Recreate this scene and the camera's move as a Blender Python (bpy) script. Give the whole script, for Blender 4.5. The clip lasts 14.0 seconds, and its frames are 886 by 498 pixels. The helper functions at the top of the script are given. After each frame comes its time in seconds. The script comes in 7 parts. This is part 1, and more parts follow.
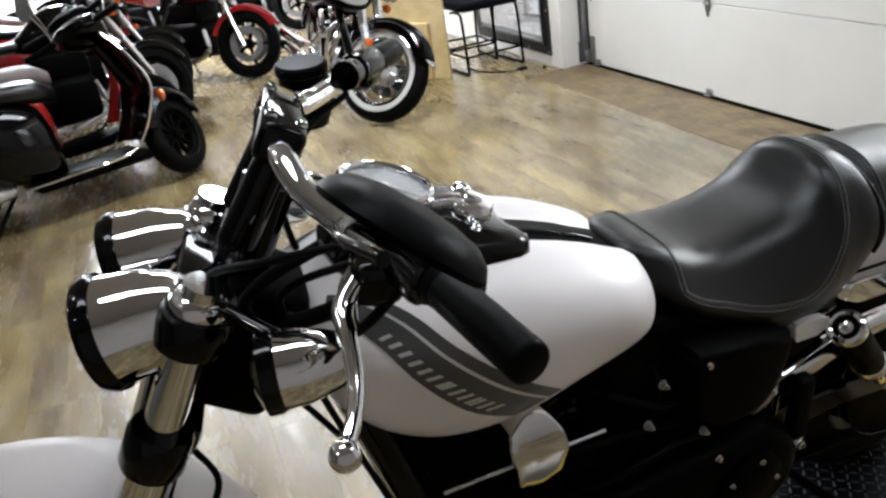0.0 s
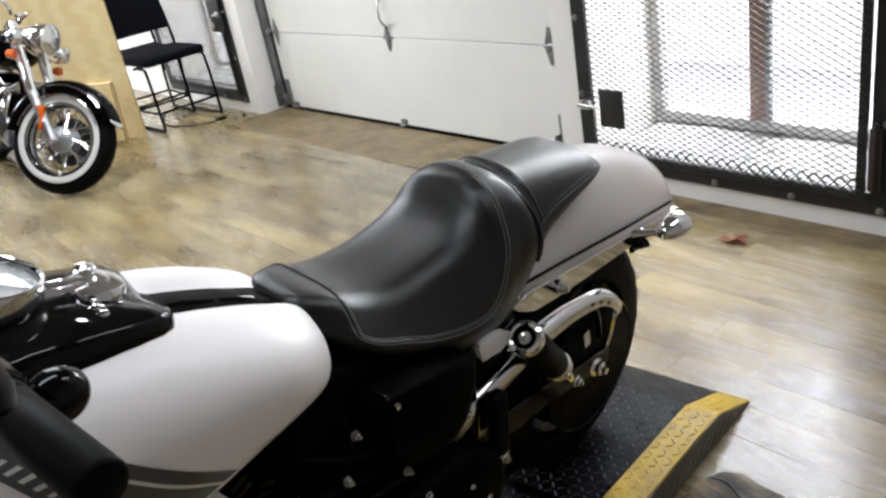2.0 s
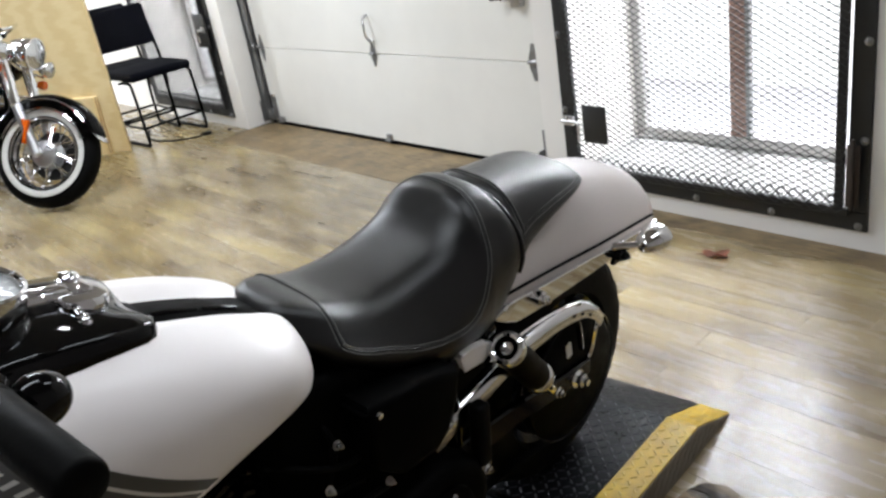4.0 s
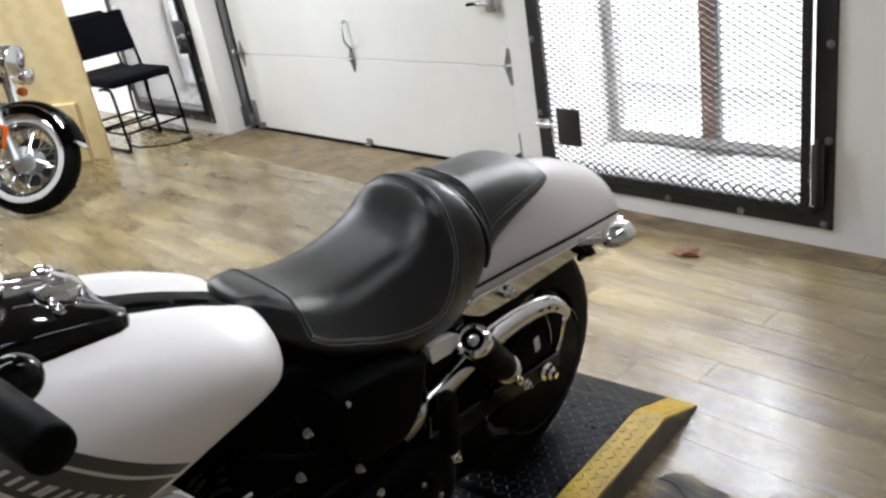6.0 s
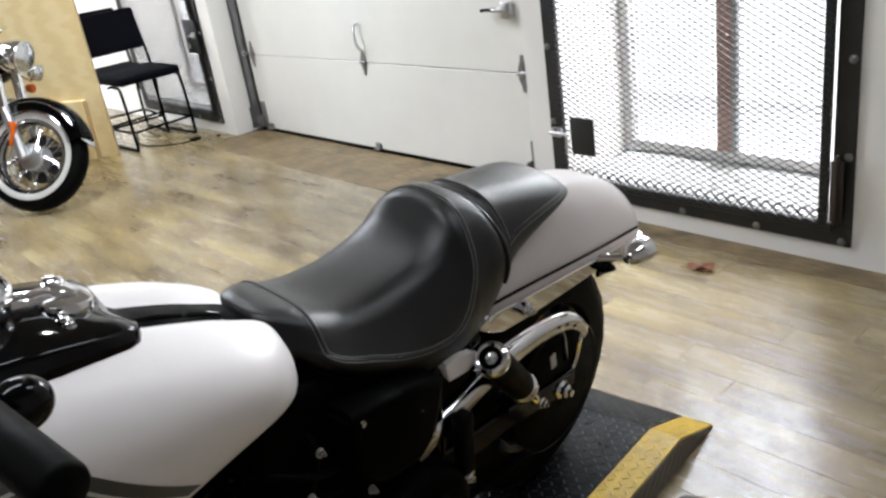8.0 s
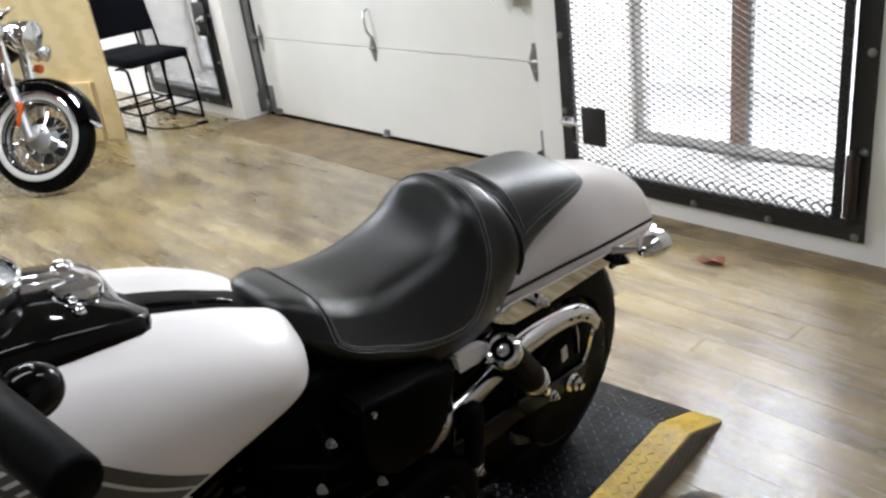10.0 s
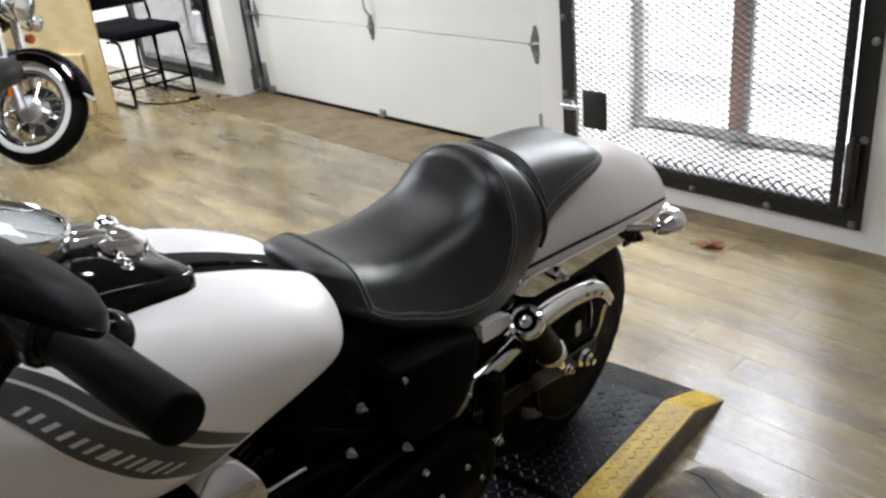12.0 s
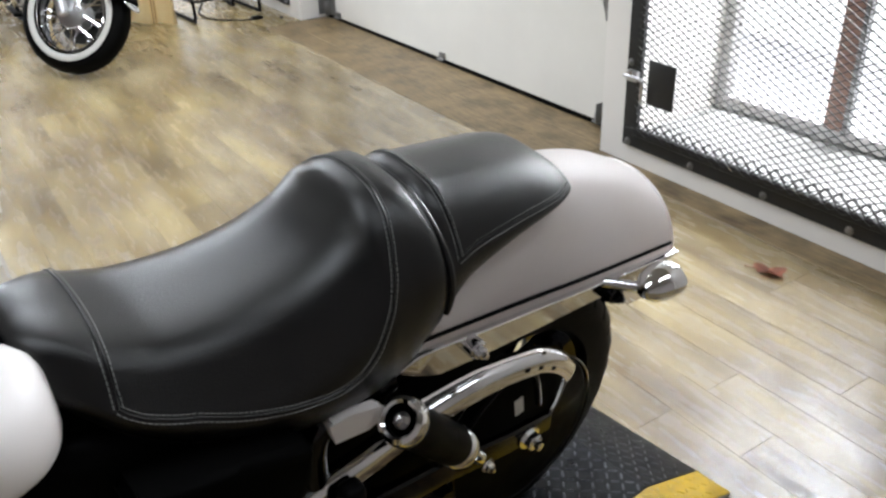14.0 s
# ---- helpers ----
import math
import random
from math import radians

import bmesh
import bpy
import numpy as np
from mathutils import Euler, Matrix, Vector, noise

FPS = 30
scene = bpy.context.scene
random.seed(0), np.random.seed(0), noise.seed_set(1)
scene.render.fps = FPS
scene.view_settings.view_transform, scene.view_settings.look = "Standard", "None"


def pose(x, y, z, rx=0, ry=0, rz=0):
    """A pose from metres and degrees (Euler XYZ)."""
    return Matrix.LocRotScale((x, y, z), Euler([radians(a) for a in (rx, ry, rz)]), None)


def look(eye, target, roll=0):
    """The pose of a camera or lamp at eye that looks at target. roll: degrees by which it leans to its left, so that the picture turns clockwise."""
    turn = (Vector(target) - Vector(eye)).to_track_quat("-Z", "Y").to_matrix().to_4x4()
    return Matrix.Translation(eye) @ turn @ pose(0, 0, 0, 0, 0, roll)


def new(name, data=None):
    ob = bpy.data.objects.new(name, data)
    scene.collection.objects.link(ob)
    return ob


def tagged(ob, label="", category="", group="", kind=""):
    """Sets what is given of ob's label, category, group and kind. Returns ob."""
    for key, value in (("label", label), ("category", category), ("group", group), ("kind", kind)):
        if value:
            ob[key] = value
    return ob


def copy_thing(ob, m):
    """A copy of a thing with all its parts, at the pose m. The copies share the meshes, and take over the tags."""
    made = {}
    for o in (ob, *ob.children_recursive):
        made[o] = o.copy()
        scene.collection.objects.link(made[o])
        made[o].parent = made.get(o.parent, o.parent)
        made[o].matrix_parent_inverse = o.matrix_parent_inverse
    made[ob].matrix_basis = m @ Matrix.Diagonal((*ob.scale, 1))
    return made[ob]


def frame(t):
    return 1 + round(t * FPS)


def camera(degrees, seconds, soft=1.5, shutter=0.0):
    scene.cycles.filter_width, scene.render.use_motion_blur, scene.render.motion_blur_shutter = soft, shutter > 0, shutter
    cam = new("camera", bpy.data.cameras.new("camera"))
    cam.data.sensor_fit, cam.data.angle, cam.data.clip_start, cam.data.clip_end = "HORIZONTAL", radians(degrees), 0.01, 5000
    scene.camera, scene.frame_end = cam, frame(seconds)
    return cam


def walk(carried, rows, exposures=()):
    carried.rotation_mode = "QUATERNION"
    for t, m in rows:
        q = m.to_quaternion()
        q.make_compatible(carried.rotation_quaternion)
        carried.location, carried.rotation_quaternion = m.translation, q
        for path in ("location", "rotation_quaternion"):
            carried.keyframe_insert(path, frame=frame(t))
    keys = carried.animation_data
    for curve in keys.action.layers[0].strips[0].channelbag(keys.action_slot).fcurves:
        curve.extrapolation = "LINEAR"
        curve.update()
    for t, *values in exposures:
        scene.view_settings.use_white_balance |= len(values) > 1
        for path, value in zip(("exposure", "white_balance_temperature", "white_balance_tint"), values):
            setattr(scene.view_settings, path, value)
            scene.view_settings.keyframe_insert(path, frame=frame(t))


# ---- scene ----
cam = camera(56.0, 14.0, soft=2.6)
PATH = [
    (0, (4.018, -3.062, 1.441), (2.279, -2.508, 0.622), -8.9),
    (0.5, (4.029, -3.02, 1.425), (2.359, -2.297, 0.595), -9.9),
    (1, (4.033, -2.972, 1.413), (2.452, -2.075, 0.58), -10.6),
    (1.5, (4.026, -2.938, 1.41), (2.503, -1.937, 0.586), -11.1),
    (2, (4.011, -2.915, 1.409), (2.556, -1.819, 0.582), -10.5),
    (2.5, (4.004, -2.911, 1.409), (2.567, -1.783, 0.594), -9.6),
    (2.7, (3.997, -2.91, 1.407), (2.569, -1.764, 0.603), -9.1),
    (5, (4.069, -2.93, 1.406), (2.621, -1.8, 0.614), -10.5),
    (5.5, (4.085, -2.929, 1.406), (2.646, -1.787, 0.616), -10.6),
    (6, (4.088, -2.934, 1.403), (2.668, -1.767, 0.613), -9.9),
    (6.5, (4.079, -2.947, 1.404), (2.651, -1.784, 0.625), -8.9),
    (7, (4.07, -2.941, 1.411), (2.637, -1.766, 0.659), -8.9),
    (7.5, (4.048, -2.93, 1.408), (2.62, -1.761, 0.64), -8.6),
    (8, (4.034, -2.923, 1.409), (2.608, -1.758, 0.627), -8.7),
    (10.5, (4.002, -2.92, 1.401), (2.585, -1.773, 0.58), -7.6),
    (11, (3.994, -2.906, 1.392), (2.614, -1.735, 0.541), -7.8),
    (11.5, (3.976, -2.944, 1.395), (2.56, -1.798, 0.569), -6.4),
    (12, (3.967, -2.996, 1.394), (2.581, -1.825, 0.551), -6.1),
    (12.5, (3.965, -3.043, 1.372), (2.715, -1.812, 0.412), -3.7),
    (13, (3.923, -2.873, 1.361), (2.559, -1.735, 0.443), -4.8),
    (13.5, (3.901, -2.629, 1.376), (2.414, -1.606, 0.513), -2.4),
    (14, (3.794, -2.446, 1.337), (2.315, -1.514, 0.366), -2.5),
]
walk(cam, [(t, look(eye, target, roll)) for t, eye, target, roll in PATH])

# ---- world, lamps, exposure ----
world = bpy.data.worlds.new("world")
scene.world = world
world.use_nodes = True
_bg = world.node_tree.nodes["Background"]
_sky = world.node_tree.nodes.new("ShaderNodeTexSky")
_sky.sky_type = "NISHITA"
_sky.sun_disc = False
_sky.sun_elevation, _sky.sun_rotation = radians(38), radians(20)
world.node_tree.links.new(_sky.outputs[0], _bg.inputs[0])
_bg.inputs[1].default_value = 0.12
scene.view_settings.exposure = -0.12


def area_lamp(name, m, sx, sy, watts, colour=(1, 1, 1)):
    d = bpy.data.lights.new(name, "AREA")
    d.shape, d.size, d.size_y, d.energy, d.color = "RECTANGLE", sx, sy, watts, colour
    ob = new(name, d)
    ob.matrix_world = m
    return ob


def spot_bulb(x, y, watts):
    """A small round ceiling bulb."""
    d = bpy.data.lights.new("ceiling_bulb", "AREA")
    d.shape, d.size, d.energy, d.color = "DISK", 0.11, watts, (0.96, 1.0, 1.03)
    ob = new("ceiling_bulb", d)
    ob.matrix_world = pose(x, y, 2.95)
    return ob



area_lamp("window_light", Matrix.Translation((2.25, 0.85, 2.3)) @ pose(0, 0, 0, -60, 0, 0), 1.6, 1.4, 290, (0.90, 0.95, 1.0))
area_lamp("window_light", Matrix.Translation((-2.3, 0.85, 2.3)) @ pose(0, 0, 0, -60, 0, 0), 1.6, 1.4, 150, (0.90, 0.95, 1.0))
COOL_LIGHT = (0.93, 1.0, 1.09)
area_lamp("ceiling_lamp", pose(-0.3, -1.7, 2.96), 0.8, 1.5, 105, COOL_LIGHT)
# unseen fill lights, added to brighten the tank, seat and rear fender
area_lamp("ceiling_lamp", pose(3.1, -2.8, 2.96), 0.3, 1.6, 22, COOL_LIGHT)
area_lamp("ceiling_lamp", pose(3.9, -0.9, 2.96), 0.3, 1.2, 12, COOL_LIGHT)
area_lamp("ceiling_lamp", pose(-3.2, -2.6, 2.96), 2.4, 0.3, 40, COOL_LIGHT)
# strong added fill over the far floor, standing in for daylight there
area_lamp("ceiling_lamp", pose(-6.4, -3.6, 2.96), 2.4, 0.8, 800, COOL_LIGHT)
for x, y in ((1.6, -1.4), (2.2, -4.4), (1.9, -5.8), (-0.6, -4.2), (-3.0, -1.4), (3.8, -5.0), (-0.4, -1.3), (0.2, -5.6)):
    spot_bulb(x, y, 8)


# ---- materials ----
def mat(name, colour, rough=0.5, metal=0.0, coat=0.0, spec=0.5):
    m = bpy.data.materials.new(name)
    m.use_nodes = True
    b = m.node_tree.nodes["Principled BSDF"]
    b.inputs["Base Color"].default_value = (*colour, 1)
    b.inputs["Roughness"].default_value = rough
    b.inputs["Metallic"].default_value = metal
    b.inputs["Coat Weight"].default_value = coat
    b.inputs["Coat Roughness"].default_value = 0.05
    b.inputs["Specular IOR Level"].default_value = spec
    return m


class Graph:
    """Short hand for wiring a material's nodes."""

    def __init__(self, m):
        self.t = m.node_tree
        self.b = self.t.nodes["Principled BSDF"]

    def n(self, kind, **values):
        node = self.t.nodes.new("ShaderNode" + kind)
        for key, value in values.items():
            if key in node.inputs:
                node.inputs[key].default_value = value
        return node

    def link(self, a, b):
        self.t.links.new(a, b)

    def coords(self, scale=(1, 1, 1), space="Object"):
        tc, mp = self.n("TexCoord"), self.n("Mapping")
        mp.inputs["Scale"].default_value = scale
        self.link(tc.outputs[space], mp.inputs[0])
        return mp.outputs[0]

    def noise(self, vec, scale, detail=4.0, rough=0.6):
        n = self.n("TexNoise", Scale=scale, Detail=detail, Roughness=rough)
        self.link(vec, n.inputs["Vector"])
        return n.outputs[0]

    def ramp(self, fac, stops):
        r = self.n("ValToRGB")
        el = r.color_ramp.elements
        while len(el) < len(stops):
            el.new(0.5)
        for e, (p, c) in zip(el, stops):
            e.position, e.color = p, (*c, 1) if len(c) == 3 else c
        self.link(fac, r.inputs[0])
        return r.outputs[0]

    def bump(self, height, strength, distance=0.002):
        bp = self.n("Bump", Strength=strength, Distance=distance)
        self.link(height, bp.inputs["Height"])
        self.link(bp.outputs[0], self.b.inputs["Normal"])

    def mix(self, fac, a, b, kind="MIX"):
        m = self.t.nodes.new("ShaderNodeMix")
        m.data_type, m.blend_type = "RGBA", kind
        if isinstance(fac, (int, float)):
            m.inputs[0].default_value = fac
        else:
            self.link(fac, m.inputs[0])
        for v, i in ((a, 6), (b, 7)):
            if isinstance(v, tuple):
                m.inputs[i].default_value = (*v, 1)
            else:
                self.link(v, m.inputs[i])
        return m.outputs[2]


def worn(m, scale=6.0, amount=0.12, grain=80.0, bump=0.1, rough=0.12, space="Object"):
    """Blotches and grain over a plain paint: tone, gloss and fine relief."""
    g = Graph(m)
    v = g.coords(space=space)
    base = tuple(g.b.inputs["Base Color"].default_value)[:3]
    r0 = g.b.inputs["Roughness"].default_value
    a, f = g.noise(v, scale), g.noise(v, grain, 3)
    tone = g.ramp(a, [(0.3, tuple(c * (1 - amount) for c in base)), (0.7, tuple(min(1, c * (1 + amount * 0.6)) for c in base))])
    g.link(tone, g.b.inputs["Base Color"])
    rr = g.ramp(a, [(0.3, (max(0, r0 - rough),) * 3), (0.7, (min(1, r0 + rough),) * 3)])
    g.link(rr, g.b.inputs["Roughness"])
    if bump:
        g.bump(f, bump)
    return m


CHROME = worn(mat("chrome", (0.82, 0.82, 0.83), 0.06, 1.0), 14, 0.05, 60, 0.0, 0.03)
STEEL = worn(mat("brushed_steel", (0.55, 0.55, 0.56), 0.32, 1.0), 14, 0.12, 120, 0.08, 0.1)
GALV = worn(mat("galvanised_steel", (0.30, 0.30, 0.30), 0.42, 0.8), 25, 0.2, 150, 0.1, 0.12)
BLACK = worn(mat("black_gloss_enamel", (0.0012, 0.0012, 0.0013), 0.08, 0.0, 0.0, 0.25), 12, 0.2, 60, 0.0, 0.05)
SATIN = worn(mat("black_satin_powder_coat", (0.0015, 0.0015, 0.0015), 0.45, 0, 0, 0.025), 12, 0.25, 200, 0.08, 0.1)
RUBBER = worn(mat("black_rubber", (0.003, 0.003, 0.003), 0.5, 0, 0, 0.05), 18, 0.2, 160, 0.15, 0.1)
PEARL = worn(mat("pearl_white_paint", (0.90, 0.855, 0.84), 0.38, 0.0, 0.25), 4, 0.02, 90, 0.0, 0.04)
VINYL = worn(mat("black_vinyl_upholstery", (0.0013, 0.0013, 0.0015), 0.31, 0, 0, 0.5), 9, 0.15, 420, 0.25, 0.015)
WALLP = worn(mat("white_wall_paint", (0.80, 0.775, 0.74), 0.6), 1.6, 0.05, 60, 0.08, 0.1)
DOORP = worn(mat("cream_garage_door_paint", (0.75, 0.735, 0.69), 0.45), 2.2, 0.05, 90, 0.06, 0.1)
GATEP = worn(mat("black_gate_paint", (0.012, 0.012, 0.012), 0.5), 10, 0.3, 90, 0.2, 0.15)
MESHP = worn(mat("black_expanded_metal", (0.02, 0.02, 0.02), 0.55), 12, 0.3, 90, 0.1, 0.1)
YELLOW = worn(mat("worn_yellow_safety_paint", (0.46, 0.29, 0.008), 0.5), 30, 0.3, 90, 0.15, 0.12)
PLATE = worn(mat("black_plate_paint", (0.004, 0.0045, 0.006), 0.36, 0, 0, 0.14), 20, 0.3, 120, 0.1, 0.1)
FLOORM = worn(mat("floor_base", (0.12, 0.10, 0.08), 0.7), 3, 0.2, 40, 0.1)
# ceiling colour is dimmed to cut bounce light and sheen on the blacks
CEIL = worn(mat("dimmed_ceiling_paint", (0.34, 0.32, 0.31), 0.8), 2, 0.05, 40, 0.1)
PLY = mat("birch_plywood", (0.68, 0.5, 0.27), 0.45)


# ---- mesh helpers ----
def link(name, bm, material, parent=None, label="", smooth=40):
    me = bpy.data.meshes.new(name)
    bmesh.ops.recalc_face_normals(bm, faces=bm.faces)
    bm.to_mesh(me)
    bm.free()
    for m in material if isinstance(material, (list, tuple)) else [material]:
        me.materials.append(m)
    if smooth:
        me.polygons.foreach_set("use_smooth", [True] * len(me.polygons))
        me.set_sharp_from_angle(angle=radians(smooth))
    ob = new(name, me)
    if parent:
        ob.parent = parent
    if label:
        ob["label"] = label
    return ob


def part(name, bm, material, parent, label="", smooth=40):
    return link(name, bm, material, parent, label, smooth)


def thing(name, m, label, category, group="", kind=""):
    ob = new(name)
    ob.matrix_world = m
    ob.empty_display_size = 0.1
    return tagged(ob, label, category, group, kind)


def box(bm, x0, x1, y0, y1, z0, z1, bev=0.0, m=None, seg=2):
    r = bmesh.ops.create_cube(bm, size=1.0)
    vs = r["verts"]
    for v in vs:
        v.co = Vector(((x0 + x1) / 2 + v.co.x * (x1 - x0), (y0 + y1) / 2 + v.co.y * (y1 - y0), (z0 + z1) / 2 + v.co.z * (z1 - z0)))
    if bev:
        es = list({e for v in vs for e in v.link_edges})
        out = bmesh.ops.bevel(bm, geom=es, offset=bev, segments=seg, affect="EDGES", profile=0.5)
        vs = list({v for f in out["faces"] for v in f.verts} | {v for v in vs if v.is_valid})
    if m is not None:
        bmesh.ops.transform(bm, matrix=m, verts=vs)
    return vs


def frame_of(a, b):
    a, b = Vector(a), Vector(b)
    return Matrix.Translation(a) @ (b - a).to_track_quat("Z", "Y").to_matrix().to_4x4(), (b - a).length


def lathe(bm, profile, m=None, seg=28, close=False):
    """Turns (radius, height) pairs round z."""
    rings = []
    for r, h in profile:
        if r < 1e-6:
            rings.append([bm.verts.new((0, 0, h))])
        else:
            rings.append([bm.verts.new((r * math.cos(2 * math.pi * i / seg), r * math.sin(2 * math.pi * i / seg), h)) for i in range(seg)])
    pairs = list(zip(rings, rings[1:])) + ([(rings[-1], rings[0])] if close else [])
    for a, b in pairs:
        for i in range(seg):
            j = (i + 1) % seg
            q = [a[i % len(a)], a[j % len(a)], b[j % len(b)], b[i % len(b)]]
            q = list(dict.fromkeys(q))
            if len(q) > 2:
                bm.faces.new(q)
    if m is not None:
        bmesh.ops.transform(bm, matrix=m, verts=[v for ring in rings for v in ring])
    return rings


def rod(bm, a, b, r, r2=None, seg=16, bev=0.0):
    m, h = frame_of(a, b)
    r2 = r if r2 is None else r2
    prof = [(0, 0), (r, 0), (r2, h), (0, h)] if not bev else [(0, 0), (r - bev, 0), (r, bev), (r2, h - bev), (r2 - bev, h), (0, h)]
    lathe(bm, prof, m, seg)


def spline(pts, n):
    """Catmull-Rom through the points."""
    p = [Vector(q) for q in pts]
    p = [2 * p[0] - p[1]] + p + [2 * p[-1] - p[-2]]
    out = []
    for i in range(1, len(p) - 2):
        for k in range(n):
            t = k / n
            a, b, c, d = p[i - 1], p[i], p[i + 1], p[i + 2]
            out.append(0.5 * ((2 * b) + (c - a) * t + (2 * a - 5 * b + 4 * c - d) * t * t + (3 * b - a - 3 * c + d) * t ** 3))
    return out + [p[-2]]


def tube(bm, pts, r, seg=10, n=6, closed=False):
    """A round tube along a smooth path; r may be a list, one for each given point."""
    path = spline(pts, n) if n > 1 else [Vector(q) for q in pts]
    rs = [r] * len(path) if not isinstance(r, (list, tuple)) else [float(np.interp(i, np.linspace(0, len(path) - 1, len(r)), r)) for i in range(len(path))]
    rings, side = [], None
    for i, q in enumerate(path):
        d = (path[min(i + 1, len(path) - 1)] - path[max(i - 1, 0)]).normalized()
        if side is None:
            side = d.orthogonal().normalized()
        side = (side - d * side.dot(d)).normalized()
        up = d.cross(side)
        rings.append([bm.verts.new(q + rs[i] * (math.cos(2 * math.pi * k / seg) * side + math.sin(2 * math.pi * k / seg) * up)) for k in range(seg)])
    for a, b in zip(rings, rings[1:]):
        for k in range(seg):
            bm.faces.new([a[k], a[(k + 1) % seg], b[(k + 1) % seg], b[k]])
    for ring in (rings[0], rings[-1]):
        bm.faces.new(ring)


def loft(bm, rings, caps=True, closed=True):
    vs = [[bm.verts.new(p) for p in ring] for ring in rings]
    for a, b in zip(vs, vs[1:]):
        n = len(a)
        for k in range(n if closed else n - 1):
            bm.faces.new([a[k], a[(k + 1) % n], b[(k + 1) % n], b[k]])
    if caps:
        bm.faces.new(vs[0])
        bm.faces.new(vs[-1])
    return vs


def curve_at(table, u):
    """Smooth value at u in rows of (u, value...), monotone in u."""
    xs = [r[0] for r in table]
    if xs[0] > xs[-1]:
        table, xs = table[::-1], xs[::-1]
    out = []
    for c in range(1, len(table[0])):
        ys = [r[c] for r in table]
        i = min(max(int(np.searchsorted(xs, u)) - 1, 0), len(xs) - 2)
        h = xs[i + 1] - xs[i]
        t = min(max((u - xs[i]) / h, 0), 1)
        m0 = (ys[i + 1] - ys[i - 1]) / (xs[i + 1] - xs[i - 1]) if i > 0 else (ys[1] - ys[0]) / h
        m1 = (ys[i + 2] - ys[i]) / (xs[i + 2] - xs[i]) if i + 2 < len(xs) else (ys[-1] - ys[-2]) / h
        out.append((2 * t ** 3 - 3 * t * t + 1) * ys[i] + (t ** 3 - 2 * t * t + t) * h * m0 + (3 * t * t - 2 * t ** 3) * ys[i + 1] + (t ** 3 - t * t) * h * m1)
    return out


def nut(bm, at, axis, r=0.009, h=0.008, cap=True):
    m, _ = frame_of(at, Vector(at) + Vector(axis))
    lathe(bm, [(r * 1.35, 0), (r * 1.35, h * 0.2), (0, h * 0.2)], m, 14)
    lathe(bm, [(r, h * 0.2), (r, h * 0.9), (r * 0.85, h), (0, h)], m, 6)
    if cap:
        lathe(bm, [(r * 0.5, h), (r * 0.5, h * 1.5), (0, h * 1.6)], m, 8)

# ---- room ----
WY = -0.185  # inner face of the wall with the doors
GX0, GX1 = -1.445, 1.452  # garage opening
RX0, RX1, RZ = 1.66, 2.85, 0.14  # caged window beside the garage door
LX0, LX1 = -2.90, -1.68  # caged window beyond the garage door
TOP, WALLH, Y1 = 2.15, 3.0, 0.30


DARKP = worn(mat("dark_grey_wall_paint", (0.07, 0.068, 0.065), 0.7), 1.6, 0.1, 60, 0.08, 0.1)


def wall_boxes(name, boxes, label, paint=None):
    bm = bmesh.new()
    for b in boxes:
        box(bm, *b)
    return tagged(link(name, bm, paint or WALLP, smooth=0), label, "wall", kind="structure")


wall_boxes("wall_north", [(-9, LX0, WY, Y1, 0, WALLH), (LX0, LX1, WY, Y1, 0, 0.12), (LX0, LX1, WY, Y1, TOP, WALLH), (LX1, GX0, WY, Y1, 0, WALLH),
                          (GX0, GX1, WY, Y1, 2.3, WALLH), (GX1, RX0, WY, Y1, 0, WALLH), (RX0, RX1, WY, Y1, 0, RZ), (RX0, RX1, WY, Y1, TOP, WALLH),
                          (RX1, 5.4, WY, Y1, 0, WALLH)], "white painted wall with a garage door and two caged windows")
# East wall colour is darkened so seat and black parts mirror less light.
DIMP = worn(mat("dimmed_pinkish_wall_paint", (0.34, 0.31, 0.30), 0.7), 1.6, 0.08, 60, 0.08, 0.1)
wall_boxes("wall_east", [(5.4, 5.6, -7, Y1, 0, WALLH)], "pinkish east wall, darkened to keep reflections dim", DIMP)
# Unseen wall, kept dark to give the black parts something dark to mirror.
wall_boxes("wall_south", [(-9, 5.6, -7.2, -7, 0, WALLH)], "unseen dark grey wall that keeps reflections dark", DARKP)
wall_boxes("wall_west", [(-9.2, -9, -7.2, Y1, 0, WALLH)], "plain white painted wall")
bm = bmesh.new()
box(bm, -9.2, 5.6, -7.2, Y1, WALLH, WALLH + 0.1)
tagged(link("ceiling", bm, CEIL, smooth=0), "unseen plain ceiling, darkened to cut bounced light", "ceiling", kind="structure")
bm = bmesh.new()
box(bm, -9.2, 5.6, -7.2, 0.3, -0.1, -0.005)
floor = tagged(link("floor", bm, FLOORM, smooth=0), "wood-look plank floor with worn greyish boards", "floor", kind="structure")
bm = bmesh.new()
box(bm, -60, 60, 0.3, 80, -0.12, -0.06)
SNOW = worn(mat("pale_concrete_yard", (0.7, 0.7, 0.72), 0.9), 0.8, 0.1, 20, 0.2)
tagged(link("ground", bm, SNOW, smooth=0), "pale sunlit ground outside the windows", "ground", kind="structure")
GLOW = bpy.data.materials.new("bright_daylight")
GLOW.use_nodes = True
g = GLOW.node_tree
g.nodes.remove(g.nodes["Principled BSDF"])
em = g.nodes.new("ShaderNodeEmission")
em.inputs[0].default_value, em.inputs[1].default_value = (0.95, 0.97, 1.0, 1), 2.0
g.links.new(em.outputs[0], g.nodes["Material Output"].inputs[0])
bm = bmesh.new()
box(bm, -12, 12, 1.9, 2.0, -0.1, 7)
tagged(link("backdrop", bm, GLOW, smooth=0), "overexposed bright daylight beyond the windows", "backdrop", kind="structure")

